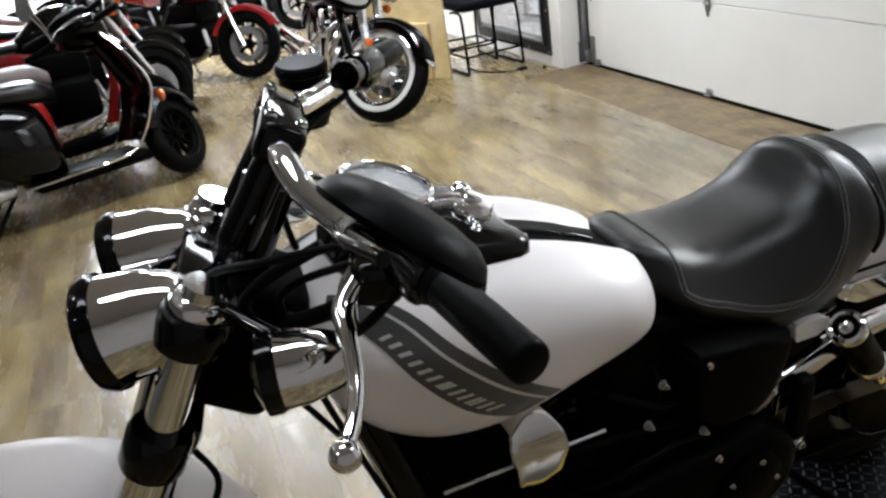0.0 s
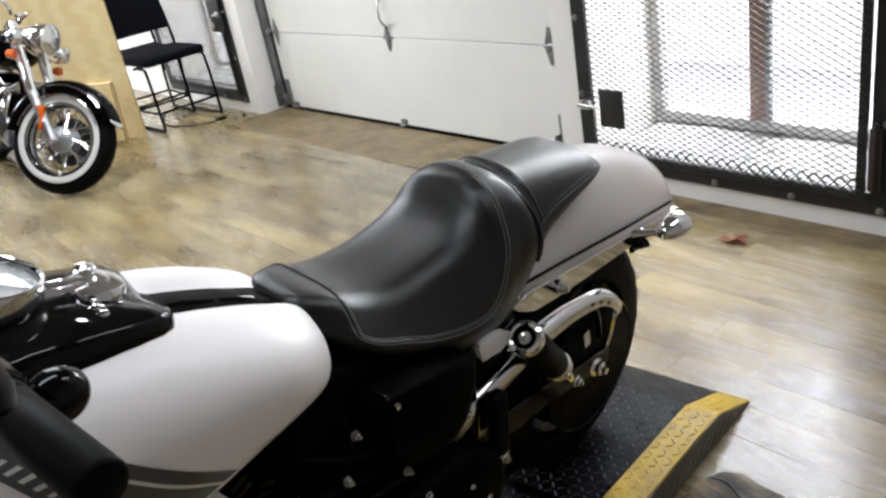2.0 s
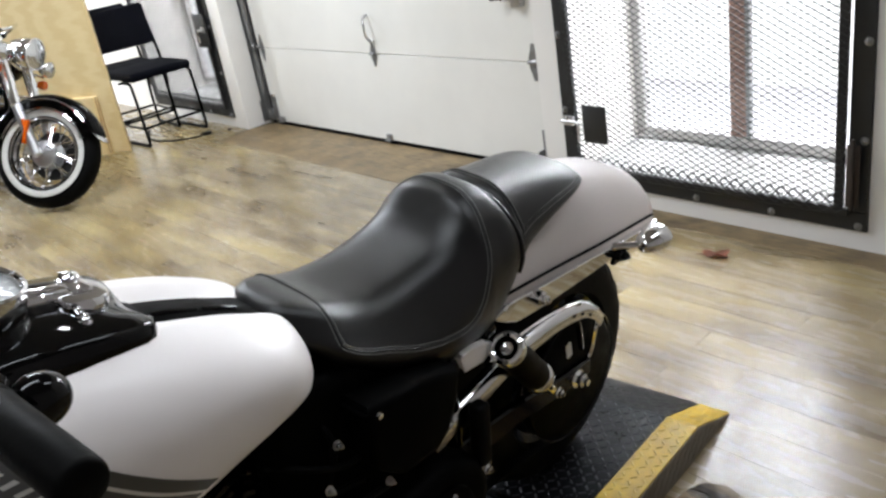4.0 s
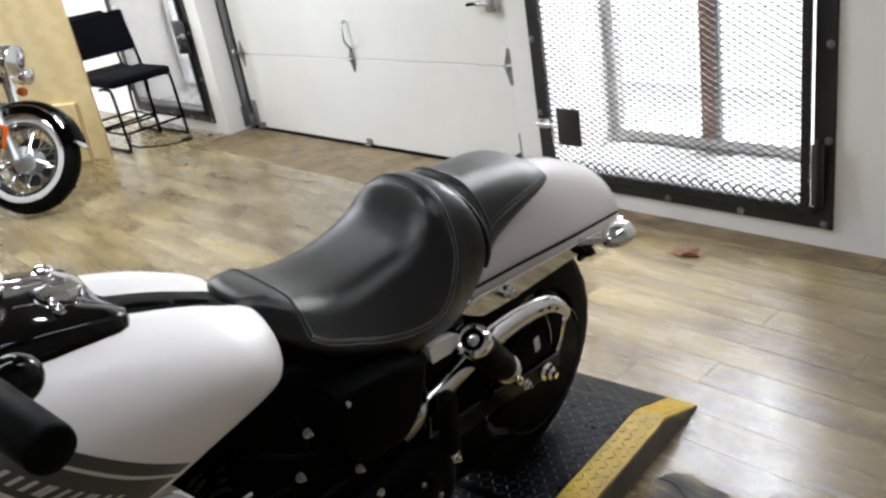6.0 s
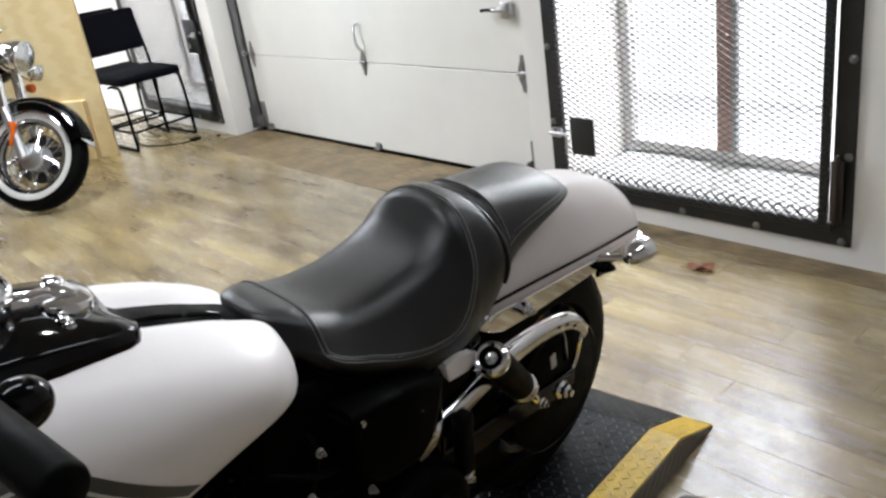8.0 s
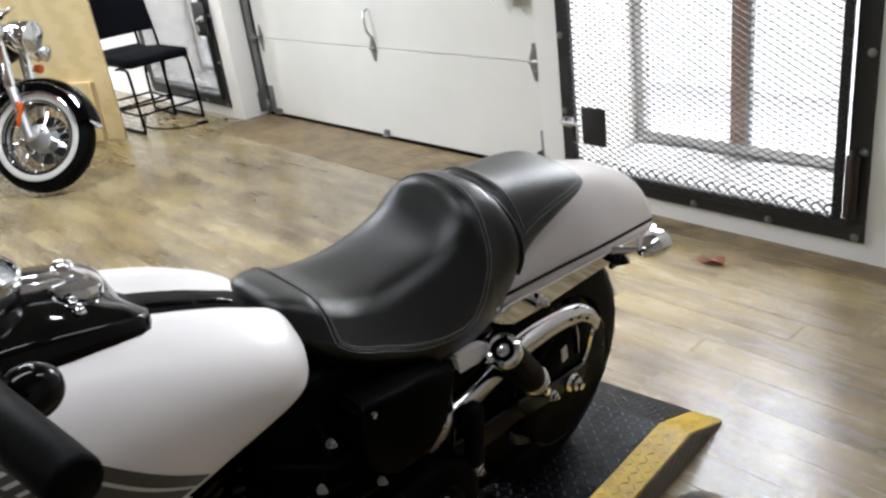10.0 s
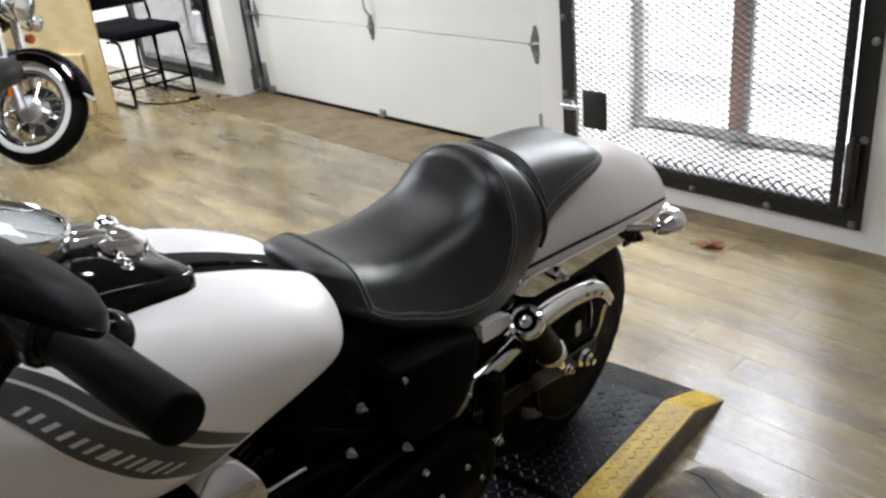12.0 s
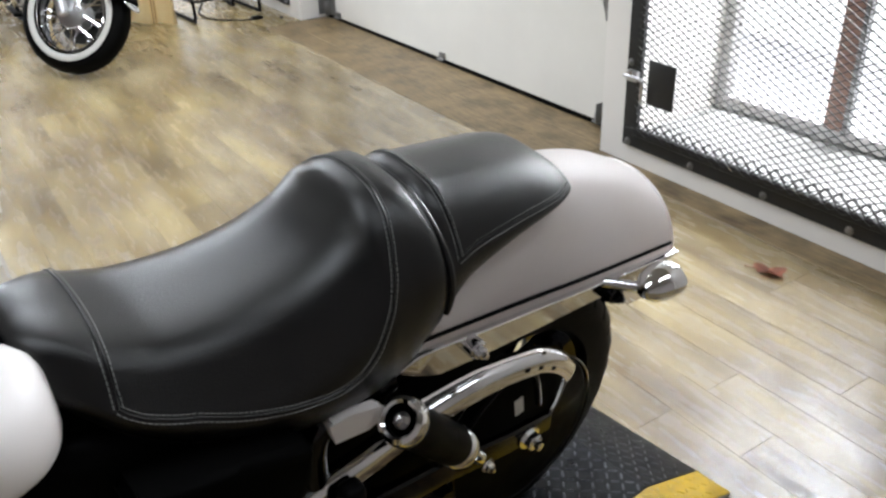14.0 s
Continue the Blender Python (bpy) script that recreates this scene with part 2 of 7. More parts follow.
# ---- sectional garage door ----
gdoor = thing("garage_door", Matrix.Identity(4), "cream sectional garage door with galvanised hinges and a pull handle", "garage door")
SEC = 0.533
for k in range(4):
    bm = bmesh.new()
    z0 = 0.022 + SEC * k
    box(bm, -1.36, 1.36, 0.0, 0.045, z0 + 0.0015, z0 + SEC - 0.0015, 0.003, None, 1)
    part("door_panel", bm, DOORP, gdoor)
bm = bmesh.new()
box(bm, -1.36, 1.36, 0.002, 0.05, 0.0, 0.021, 0.005)
part("bottom_seal", bm, RUBBER, gdoor, "black rubber bottom seal")


def hinge_shape(bm, x, z, s=1.0):
    """A spear-shaped hinge leaf above and below a knuckle."""
    for sg in (1, -1):
        pts = [(-0.022, 0), (0.022, 0), (0.024, 0.02), (0.012, 0.05), (0.007, 0.075), (-0.007, 0.075), (-0.012, 0.05), (-0.024, 0.02)]
        lo = [bm.verts.new((x + px * s, -0.002, z + sg * pz * s)) for px, pz in pts]
        hi = [bm.verts.new((x + px * s, -0.006, z + sg * pz * s)) for px, pz in pts]
        bm.faces.new(hi)
        for i in range(8):
            bm.faces.new([lo[i], lo[(i + 1) % 8], hi[(i + 1) % 8], hi[i]])
        for pz in (0.018, 0.045):
            nut(bm, (x, -0.006, z + sg * pz * s), (0, -1, 0), 0.005, 0.004, False)
    rod(bm, (x - 0.026 * s, -0.011, z), (x + 0.026 * s, -0.011, z), 0.008, seg=10)


for k in (1, 2, 3):
    for x in (-0.008, -1.30, 1.265):
        bm = bmesh.new()
        hinge_shape(bm, x, 0.022 + SEC * k, 1.0 if abs(x) < 1 else 1.2)
        h = part("hinge", bm, GALV, gdoor, "galvanised spear hinge")
        if abs(x) > 1:
            bm = bmesh.new()
            sg = math.copysign(1, x)
            rod(bm, (x, -0.014, 0.03 + SEC * k), (x + 0.11 * sg, -0.014, 0.03 + SEC * k), 0.006, seg=10)
            rod(bm, (x + 0.085 * sg, -0.014, 0.03 + SEC * k), (x + 0.105 * sg, -0.014, 0.03 + SEC * k), 0.022, seg=18, bev=0.003)
            part("roller", bm, STEEL, h)
bm = bmesh.new()
tube(bm, [(0.0, -0.008, 0.78), (0.0, -0.04, 0.765), (0.016, -0.055, 0.72), (0.012, -0.05, 0.67), (-0.004, -0.012, 0.625)], [0.009, 0.007, 0.0065, 0.007, 0.009], 10, 6)
part("pull_handle", bm, STEEL, gdoor, "steel pull handle")
for x, w in ((0.0, 0.05), (-1.25, 0.07), (1.25, 0.05)):
    bm = bmesh.new()
    box(bm, x - w / 2, x + w / 2, -0.012, -0.001, 0.022, 0.062, 0.003)
    box(bm, x - w / 2, x + w / 2, -0.03, -0.001, 0.022, 0.028, 0.002)
    nut(bm, (x, -0.012, 0.045), (0, -1, 0), 0.006, 0.005, False)
    part("bottom_bracket", bm, GALV, gdoor)
for x in (-1.315, 1.30):
    bm = bmesh.new()
    box(bm, x - 0.03, x + 0.03, -0.010, -0.001, 0.03, 0.22, 0.003)
    box(bm, x - 0.03, x - 0.024, -0.05, -0.001, 0.03, 0.12, 0.002)
    for z in (0.06, 0.12, 0.18):
        nut(bm, (x + 0.01, -0.010, z), (0, -1, 0), 0.006, 0.005, False)
    part("corner_bracket", bm, GALV, gdoor)
bm = bmesh.new()
rod(bm, (1.12, -0.03, 0.86), (1.22, -0.03, 0.86), 0.012, seg=12, bev=0.002)
box(bm, 1.19, 1.25, -0.04, -0.001, 0.82, 0.90, 0.006)
part("slide_bolt", bm, STEEL, gdoor)
bm = bmesh.new()
tube(bm, [(1.12, -0.03, 0.86), (1.09, -0.04, 0.862), (1.07, -0.05, 0.86)], 0.008, 8)
part("bolt_grip", bm, RUBBER, gdoor)
for x in (-1.41, 1.41):
    tr = tagged(new("door_track"), "galvanised vertical track of the garage door", "track", "garage door tracks")
    tr.location = (x, -0.02, 0)
    bm = bmesh.new()
    sg = -math.copysign(1, x)
    box(bm, -0.022, 0.022, 0.028, 0.031, 0.04, 2.3)
    box(bm, -0.022, -0.019, -0.02, 0.031, 0.04, 2.3)
    box(bm, 0.019, 0.022, -0.02, 0.031, 0.04, 2.3)
    part("channel", bm, GALV, tr, smooth=0)
    bm = bmesh.new()
    box(bm, -0.034 , 0.034, 0.034, 0.038, 0.0, 0.20)
    box(bm, -0.034 * sg - 0.002, -0.034 * sg + 0.002, -0.03, 0.038, 0.02, 0.17)
    nut(bm, (0, 0.034, 0.12), (0, -1, 0), 0.007, 0.006, False)
    part("foot_bracket", bm, GALV, tr)
# black strips put the shade of the gap between door and track into colour
for x in (-1.386, 1.386):
    bm = bmesh.new()
    box(bm, x - 0.022, x + 0.022, 0.004, 0.016, 0.0, 2.3, 0.003)
    tagged(link("trim", bm, RUBBER), "black strip standing for the dark gap beside the garage door", "trim", kind="structure")
# jambs behind the tracks
for x0, x1, n in ((GX0 + 0.002, -1.385, "jamb"), (1.385, GX1 - 0.002, "jamb")):
    bm = bmesh.new()
    box(bm, x0, x1, 0.02, 0.06, 0.0, 2.3)
    tagged(link("trim", bm, WALLP, smooth=0), "white painted door jamb", "trim", kind="structure")


# ---- caged windows ----
def expanded_mesh(bm, x0, x1, z0, z1, cw, ch, t=0.0033, depth=0.004):
    """Rows of zigzag strands that meet at their points."""
    nx, nz = int((x1 - x0) / cw), int((z1 - z0) / ch)
    cw, ch = (x1 - x0) / nx, (z1 - z0) / nz
    for r in range(nz):
        zc = z0 + (r + 0.5) * ch
        for flip in (1, -1):
            prev = None
            for i in range(2 * nx + 1):
                x = x0 + i * cw / 2
                z = zc + flip * (ch / 2 if i % 2 else 0.0) * 0.96
                vs = [bm.verts.new((x, y, z + dz)) for y, dz in ((-depth, -t / 2), (-depth, t / 2), (0, t / 2), (0, -t / 2))]
                if prev:
                    for k in range(4):
                        bm.faces.new([prev[k], prev[(k + 1) % 4], vs[(k + 1) % 4], vs[k]])
                prev = vs


def gate(name, x0, x1, lock_x, lock_z, lock_w, lock_h, hinge_side, fw=0.072):
    """A steel cage over a window: outer angle frame, hinged leaf with expanded metal, bolts and a lock box."""
    y = WY - 0.001
    zb, zt = 0.078, 2.2
    gt = thing(name, Matrix.Translation((0, y, 0)), "black steel security cage with expanded metal over a window", "window cage", "window cages")
    for n, b in (("frame_rail", (x0, x1, -0.012, 0, zb, zb + fw)), ("frame_rail", (x0, x1, -0.012, 0, zt - fw, zt)), ("frame_stile", (x0, x0 + fw, -0.012, 0, zb + fw, zt - fw)), ("frame_stile", (x1 - fw, x1, -0.012, 0, zb + fw, zt - fw))):
        bm = bmesh.new()
        box(bm, *b, 0.002, None, 1)
        part(n, bm, GATEP, gt)
    i0, i1, j0 = x0 + fw - 0.012, x1 - fw + 0.012, zb + fw - 0.014
    for n, b in (("leaf_rail", (i0, i1, -0.034, -0.0125, j0, j0 + 0.03)), ("leaf_stile", (i0, i0 + 0.03, -0.034, -0.0125, j0 + 0.03, zt - fw)), ("leaf_stile", (i1 - 0.03 - 0.018 * (hinge_side > 0), i1 - 0.018 * (hinge_side > 0), -0.034, -0.0125, j0 + 0.03, zt - fw))):
        bm = bmesh.new()
        box(bm, *b, 0.003, None, 1)
        part(n, bm, GATEP, gt)
    bm = bmesh.new()
    expanded_mesh(bm, i0 + 0.012, i1 - 0.012, j0 + 0.012, zt - fw, 0.045, 0.0245)
    ob = part("expanded_metal", bm, MESHP, gt, smooth=0)
    ob.location.y = -0.0345
    tagged(ob, kind="stuff")
    bm = bmesh.new()
    expanded_mesh(bm, i0 + 0.03, i1 - 0.03, j0 + 0.028, j0 + 0.078, 0.045, 0.025, 0.0075, 0.004)
    ob = part("mesh_overlap", bm, MESHP, gt, smooth=0)
    ob.location.y = -0.028
    tagged(ob, kind="stuff")
    n = max(2, round((x1 - x0) / 0.32))
    for k in range(n + 1):
        bm = bmesh.new()
        nut(bm, (x0 + 0.03 + (x1 - x0 - 0.06) * k / n, -0.012, zb + 0.018), (0, -1, 0), 0.011, 0.008)
        part("anchor_bolt", bm, GALV, gt)
    for k in range(1, 6):
        for x in (x0 + 0.02, x1 - 0.02):
            bm = bmesh.new()
            nut(bm, (x, -0.012, zb + 0.33 * k), (0, -1, 0), 0.011, 0.008)
            part("anchor_bolt", bm, GALV, gt)
    bm = bmesh.new()
    box(bm, lock_x - lock_w / 2, lock_x + lock_w / 2, -0.046, -0.038, lock_z - lock_h / 2, lock_z + lock_h / 2, 0.002)
    lb = part("lock_plate", bm, GATEP, gt, "dark perforated lock plate")
    lx = i0 if lock_x < (x0 + x1) / 2 else i1
    sg = 1 if lock_x < (x0 + x1) / 2 else -1
    bm = bmesh.new()
    rod(bm, (lx - 0.03 * sg, -0.055, lock_z + 0.005), (lx + 0.06 * sg, -0.055, lock_z + 0.005), 0.007, seg=12)
    tube(bm, [(lx + 0.03 * sg, -0.055, lock_z + 0.005), (lx + 0.062 * sg, -0.058, lock_z), (lx + 0.066 * sg, -0.06, lock_z - 0.03), (lx + 0.066 * sg, -0.06, lock_z - 0.08)], 0.006, 8)
    box(bm, lx - 0.02, lx + 0.03, -0.056, -0.036, lock_z - 0.012, lock_z + 0.028, 0.003)
    part("slide_latch", bm, STEEL, gt, "steel slide latch")
    hx = x1 - fw * 0.62 if hinge_side > 0 else x0 + fw * 0.62
    for z in (0.32, 1.2):
        bm = bmesh.new()
        rod(bm, (hx, -0.03, z - 0.07), (hx, -0.03, z + 0.07), 0.008, seg=12)
        part("hinge_barrel", bm, RUSTY, gt)
    if hinge_side > 0:
        bm = bmesh.new()
        box(bm, hx - 0.022, hx + 0.022, -0.040, -0.0345, j0 + 0.04, 0.40, 0.002)
        box(bm, hx - 0.006, hx + 0.006, -0.05, -0.0345, j0 + 0.03, 0.42, 0.003)
        part("hinge_strap", bm, RUSTY, gt, "rusty brown hinge strap")
    return gt


RUSTY = worn(mat("rusty_brown_steel", (0.035, 0.024, 0.018), 0.65, 0.2), 18, 0.5, 120, 0.3, 0.15)
gate("window_cage", 1.585, 2.915, 1.788, 0.365, 0.125, 0.165, 1)
gate("window_cage", -2.97, -1.60, -1.70, 0.715, 0.18, 0.235, -1)
BROWN = worn(mat("brown_aluminium_frame", (0.30, 0.17, 0.13), 0.45), 8, 0.2, 120, 0.1, 0.1)
PALEF = worn(mat("weathered_pale_frame", (0.55, 0.53, 0.52), 0.6), 8, 0.15, 120, 0.1, 0.1)
STONE = mat("rough_concrete_sill", (0.5, 0.49, 0.47), 0.9)
g = Graph(STONE)
v = g.coords()
n1, n2 = g.noise(v, 16, 8, 0.7), g.noise(v, 60, 6)
g.link(g.ramp(n1, [(0.30, (0.08, 0.075, 0.068)), (0.44, (0.34, 0.335, 0.325)), (0.7, (0.42, 0.415, 0.41))]), g.b.inputs["Base Color"])
g.bump(n2, 0.6, 0.01)


def window(name, x0, x1, mull):
    """Two tall panes in brown frames deep in the wall, over a rough sill."""
    w = tagged(new(name), "tall window with a brown mullion and clear panes", "window", kind="structure")
    y0, y1, zs = 0.235, 0.285, 0.165
    for n, b in (("window_frame", (x0, x0 + 0.05, y0, y1, zs, TOP)), ("window_frame", (x1 - 0.05, x1, y0, y1, zs, TOP)), ("window_frame", (mull - 0.045, mull + 0.03, y0 - 0.01, y1, zs + 0.045, TOP)), ("window_frame", (x0 + 0.05, x1 - 0.05, y0, y1, zs, zs + 0.045))):
        bm = bmesh.new()
        box(bm, *b, 0.004)
        part(n, bm, BROWN if b[0] == mull - 0.045 else PALEF, w)
    for a, b in ((x0 + 0.05, mull - 0.045), (mull + 0.03, x1 - 0.05)):
        bm = bmesh.new()
        box(bm, a, b, 0.262, 0.268, zs + 0.045, TOP)
        p = part("pane", bm, GLASSP, w, smooth=0)
        p.visible_shadow = False
    bm = bmesh.new()
    box(bm, mull + 0.032, mull + 0.052, y0 - 0.02, y0 + 0.01, zs + 0.04, TOP, 0.003)
    part("window_bead", bm, GALV, w)
    return w


def window_sill(x0, x1, z):
    bm = bmesh.new()
    bmesh.ops.create_grid(bm, x_segments=60, y_segments=24, size=0.5)
    for v_ in bm.verts:
        x, y = x0 + (v_.co.x + 0.5) * (x1 - x0), WY + 0.004 + (v_.co.y + 0.5) * (0.30 - WY - 0.01)
        back = max(0.0, v_.co.y)
        v_.co = Vector((x, y, z + 0.006 + 0.035 * back * (0.6 + noise.noise(Vector((x * 9, y * 9, 0)))) + 0.006 * noise.noise(Vector((x * 25, y * 25, 3)))))
    return tagged(link("window_sill", bm, STONE), "rough pale concrete window sill with debris", "window sill", kind="structure")


GLASSP = mat("window_glass", (1, 1, 1), 0.0)
Graph(GLASSP).b.inputs["Transmission Weight"].default_value = 1.0
Graph(GLASSP).b.inputs["IOR"].default_value = 1.08
window("window_1", RX0, RX1, 2.20)
window_sill(RX0 + 0.002, RX1 - 0.002, RZ)
window("window_2", LX0, LX1, -2.3)
window_sill(LX0 + 0.002, LX1 - 0.002, 0.12)

# ---- the white motorcycle ----
# In the motorcycle's own frame x runs forward from the rear axle, y to its left and z up from the tyres' contact.
BIKE = Matrix.Translation((2.78, -1.758, 0.08)) @ pose(0, 0, 0, 0, 0, -84.5) @ pose(0, 0, 0, -7.0, 0, 0)
bike = thing("motorcycle", BIKE, "white cruiser motorcycle with chrome trim and black seat on a lift", "motorcycle")
XAX = Matrix.Rotation(radians(90), 4, "X")
HEAD = Vector((1.253, 0, 1.006))
STEER = Matrix.Translation(HEAD) @ Matrix.Rotation(radians(-9), 4, "X") @ Matrix.Rotation(radians(-20), 4, Vector((-0.485, 0, 0.875))) @ Matrix.Translation(-HEAD)


def bp(name, bm, material, parent=None, label="", steer=False, smooth=40):
    """A part of the motorcycle; steer: one that turns with the fork."""
    if steer:
        bmesh.ops.transform(bm, matrix=STEER, verts=bm.verts)
    return part(name, bm, material, parent or bike, label, smooth)


TANK = [(1.235, 0.04, 0.82, 0.87), (1.222, 0.09, 0.79, 0.90), (1.19, 0.128, 0.740, 0.920), (1.13, 0.155, 0.690, 0.930), (1.05, 0.172, 0.663, 0.930), (0.95, 0.178, 0.662, 0.914),
        (0.86, 0.176, 0.684, 0.886), (0.79, 0.170, 0.700, 0.858), (0.745, 0.158, 0.706, 0.836), (0.712, 0.137, 0.710, 0.820), (0.690, 0.102, 0.725, 0.802), (0.682, 0.05, 0.745, 0.785)]


def tank_side(u, k, side=1, grow=0.0):
    """A point of the tank's skin: k runs from 0 at the bottom to 1 at the top."""
    half, low, high = curve_at(TANK, u)
    mid, hh = (low + high) / 2, (high - low) / 2
    a = math.pi * (k - 0.5)
    c, s = math.cos(a), math.sin(a)
    belly = 0.74 if s > 0 else 0.74 - 0.36 * min(1.0, -2.5 * s)
    v = (half + grow) * abs(c) ** belly
    dip = 0.0
    if s > 0 and v < 0.062:  # the valley for the strap behind the console
        dip = 0.027 * min(1.0, max(0.0, (0.93 - u) / 0.06)) * min(1.0, max(0.0, (u - 0.675) / 0.02)) * (1 - (v / 0.062) ** 2) ** 1.3
    return Vector((u, side * v, mid + (hh + grow) * math.copysign(abs(s) ** 0.8, s) - 0.018 * (1 - abs(s)) - dip))


bm = bmesh.new()
loft(bm, [[tank_side(u, k / 40) for k in range(40)] + [tank_side(u, k / 40, -1) for k in range(40, 0, -1)] for u in np.concatenate([np.linspace(1.235, 1.19, 8), np.linspace(1.17, 0.76, 30), np.linspace(0.745, 0.682, 10)])])
tank = bp("fuel_tank", bm, PEARL, label="pearl white fuel tank with a grey side band")
BAND = worn(mat("grey_metallic_band", (0.075, 0.075, 0.073), 0.35, 0.3, 0.5), 8, 0.15, 200, 0.05, 0.06)
PIN = worn(mat("silver_pinstripe", (0.68, 0.67, 0.65), 0.3, 0.3, 0.5), 8, 0.05, 200, 0.0, 0.05)

LETTER = worn(mat("silver_lettering_paint", (0.62, 0.62, 0.60), 0.35, 0.3, 0.3), 8, 0.05, 200, 0.0, 0.05)


def k_at(u, w):
    lo, hi = 0.02, 0.98
    for _ in range(30):
        m = (lo + hi) / 2
        lo, hi = (m, hi) if tank_side(u, m).z < w else (lo, m)
    return lo


BAND_TOP = [(1.185, 0.915), (1.145, 0.917), (1.10, 0.895), (1.058, 0.850), (1.005, 0.799), (0.960, 0.760), (0.905, 0.718)]
BAND_LOW = [(1.207, 0.898), (1.175, 0.893), (1.148, 0.866), (1.118, 0.820), (1.083, 0.777), (1.043, 0.739), (0.980, 0.700)]


def band_point(f, g, side, grow):
    """f runs along the band, g across it from its lower to its upper edge."""
    a, b = curve_at([(i / 6, *p) for i, p in enumerate(BAND_LOW)], f), curve_at([(i / 6, *p) for i, p in enumerate(BAND_TOP)], f)
    u, w = a[0] * (1 - g) + b[0] * g, a[1] * (1 - g) + b[1] * g
    return tank_side(u, k_at(u, w), side, grow)


def band_patch(bm, f0, f1, g0, g1, side, grow, nf=24, ng=6, slant=0.0):
    vs = [[bm.verts.new(band_point(f0 + (f1 - f0) * i / nf + slant * j / ng, g0 + (g1 - g0) * j / ng, side, grow)) for j in range(ng + 1)] for i in range(nf + 1)]
    for i in range(nf):
        for j in range(ng):
            bm.faces.new([vs[i][j], vs[i + 1][j], vs[i + 1][j + 1], vs[i][j + 1]])


for side in (1, -1):
    bm = bmesh.new()
    band_patch(bm, 0, 1, 0, 1, side, 0.0012)
    band = bp("side_band", bm, BAND, tank, "dark grey painted band")
    bm = bmesh.new()
    band_patch(bm, 0, 1, 0.68, 0.75, side, 0.002, 24, 1)
    bp("pinstripe", bm, PIN, tank)
    widths = [1, 1, 1, 1, 1, 1, 0.4, 1, 1, 1, 0.5, 1, 1, 1]
    f = 0.29
    for w in widths:
        df = 0.046 * w
        bm = bmesh.new()
        band_patch(bm, f, f + 0.017, 0.13, 0.37, side, 0.0022, 2, 2, 0.02)
        f += df
        bp("brand_bar", bm, LETTER, tank)

# dash console on the tank
def tank_top(u, v):
    lo, hi = 0.5, 1.0
    for _ in range(24):
        m = (lo + hi) / 2
        lo, hi = (m, hi) if tank_side(u, m).y > abs(v) else (lo, m)
    return tank_side(u, lo).z


bm = bmesh.new()
rings = []
for u, half, lift in [(1.16, 0.035, 0.006), (1.15, 0.062, 0.016), (1.12, 0.088, 0.026), (1.06, 0.101, 0.030), (1.0, 0.102, 0.027), (0.95, 0.099, 0.023), (0.915, 0.094, 0.020), (0.897, 0.086, 0.018), (0.886, 0.07, 0.012), (0.882, 0.05, 0.004)]:
    ring = []
    for k in range(27):
        a = math.pi * k / 26
        c, s = math.cos(a), math.sin(a)
        v = half * math.copysign(abs(c) ** 0.75, c)
        ring.append((u, v, tank_top(u, v) - 0.006 + (lift + 0.006) * min(1.0, max(0.0, 2.2 * s)) ** 0.6))
    rings.append(ring)
loft(bm, rings)
console = bp("dash_console", bm, BLACK, label="gloss black dash console")


def disc_frame(at, normal):
    return Matrix.Translation(at) @ Vector(normal).to_track_quat("Z", "Y").to_matrix().to_4x4()


GN = (-0.28, 0, 0.96)
GC = Vector((1.062, -0.015, 0.982))
gm = disc_frame(GC, GN)
bm = bmesh.new()
lathe(bm, [(0.05, -0.03), (0.066, -0.01), (0.068, 0.012), (0.0665, 0.02), (0.063, 0.022), (0.0595, 0.019), (0.058, 0.012)], gm, 40)
gauge = bp("speedometer", bm, CHROME, label="chrome-rimmed speedometer with a silver dial")
DIAL = worn(mat("grey_dial", (0.30, 0.305, 0.30), 0.4, 0.2), 20, 0.08, 200, 0.03)
bm = bmesh.new()
lathe(bm, [(0.059, 0.009), (0.03, 0.0095), (0, 0.0095)], gm, 40)
dial = bp("dial", bm, DIAL, gauge)
bm = bmesh.new()
for k in range(14):
    a = radians(-225 + 20 * k)
    box(bm, 0.047, 0.053, -0.0006, 0.0006, 0.0098, 0.0108, m=gm @ Matrix.Rotation(a, 4, "Z"))
box(bm, -0.012, 0.045, -0.0009, 0.0009, 0.0105, 0.0125, m=gm @ Matrix.Rotation(radians(-130), 4, "Z"))
lathe(bm, [(0.007, 0.0095), (0.007, 0.014), (0, 0.015)], gm, 14)
bp("dial_marks", bm, PIN, gauge, smooth=0)
GLASS = mat("clear_glass", (1, 1, 1), 0.02)
Graph(GLASS).b.inputs["Transmission Weight"].default_value = 1.0
Graph(GLASS).b.inputs["IOR"].default_value = 1.2
bm = bmesh.new()
lathe(bm, [(0.06, 0.0165), (0.03, 0.0185), (0, 0.019)], gm, 36)
ob = bp("lens", bm, GLASS, gauge)
ob.visible_shadow = False
# ignition switch and fuel cap
CN = Vector((-0.26, 0, 0.965)).normalized()
bm = bmesh.new()
cm = disc_frame((0.985, 0, 0.951), CN)
box(bm, -0.012, 0.012, -0.035, 0.035, -0.01, 0.01, 0.004, cm)
box(bm, -0.004, 0.004, -0.028, 0.028, 0.008, 0.016, 0.002, cm)
bp("ignition_switch", bm, CHROME, console)
bm = bmesh.new()
cm = disc_frame((0.943, 0, 0.937), CN)
lathe(bm, [(0.036, -0.01), (0.036, 0.004), (0.033, 0.008), (0.02, 0.0095), (0, 0.0095)], cm, 32)
box(bm, -0.012, 0.03, -0.016, 0.016, 0.008, 0.015, 0.004, cm)
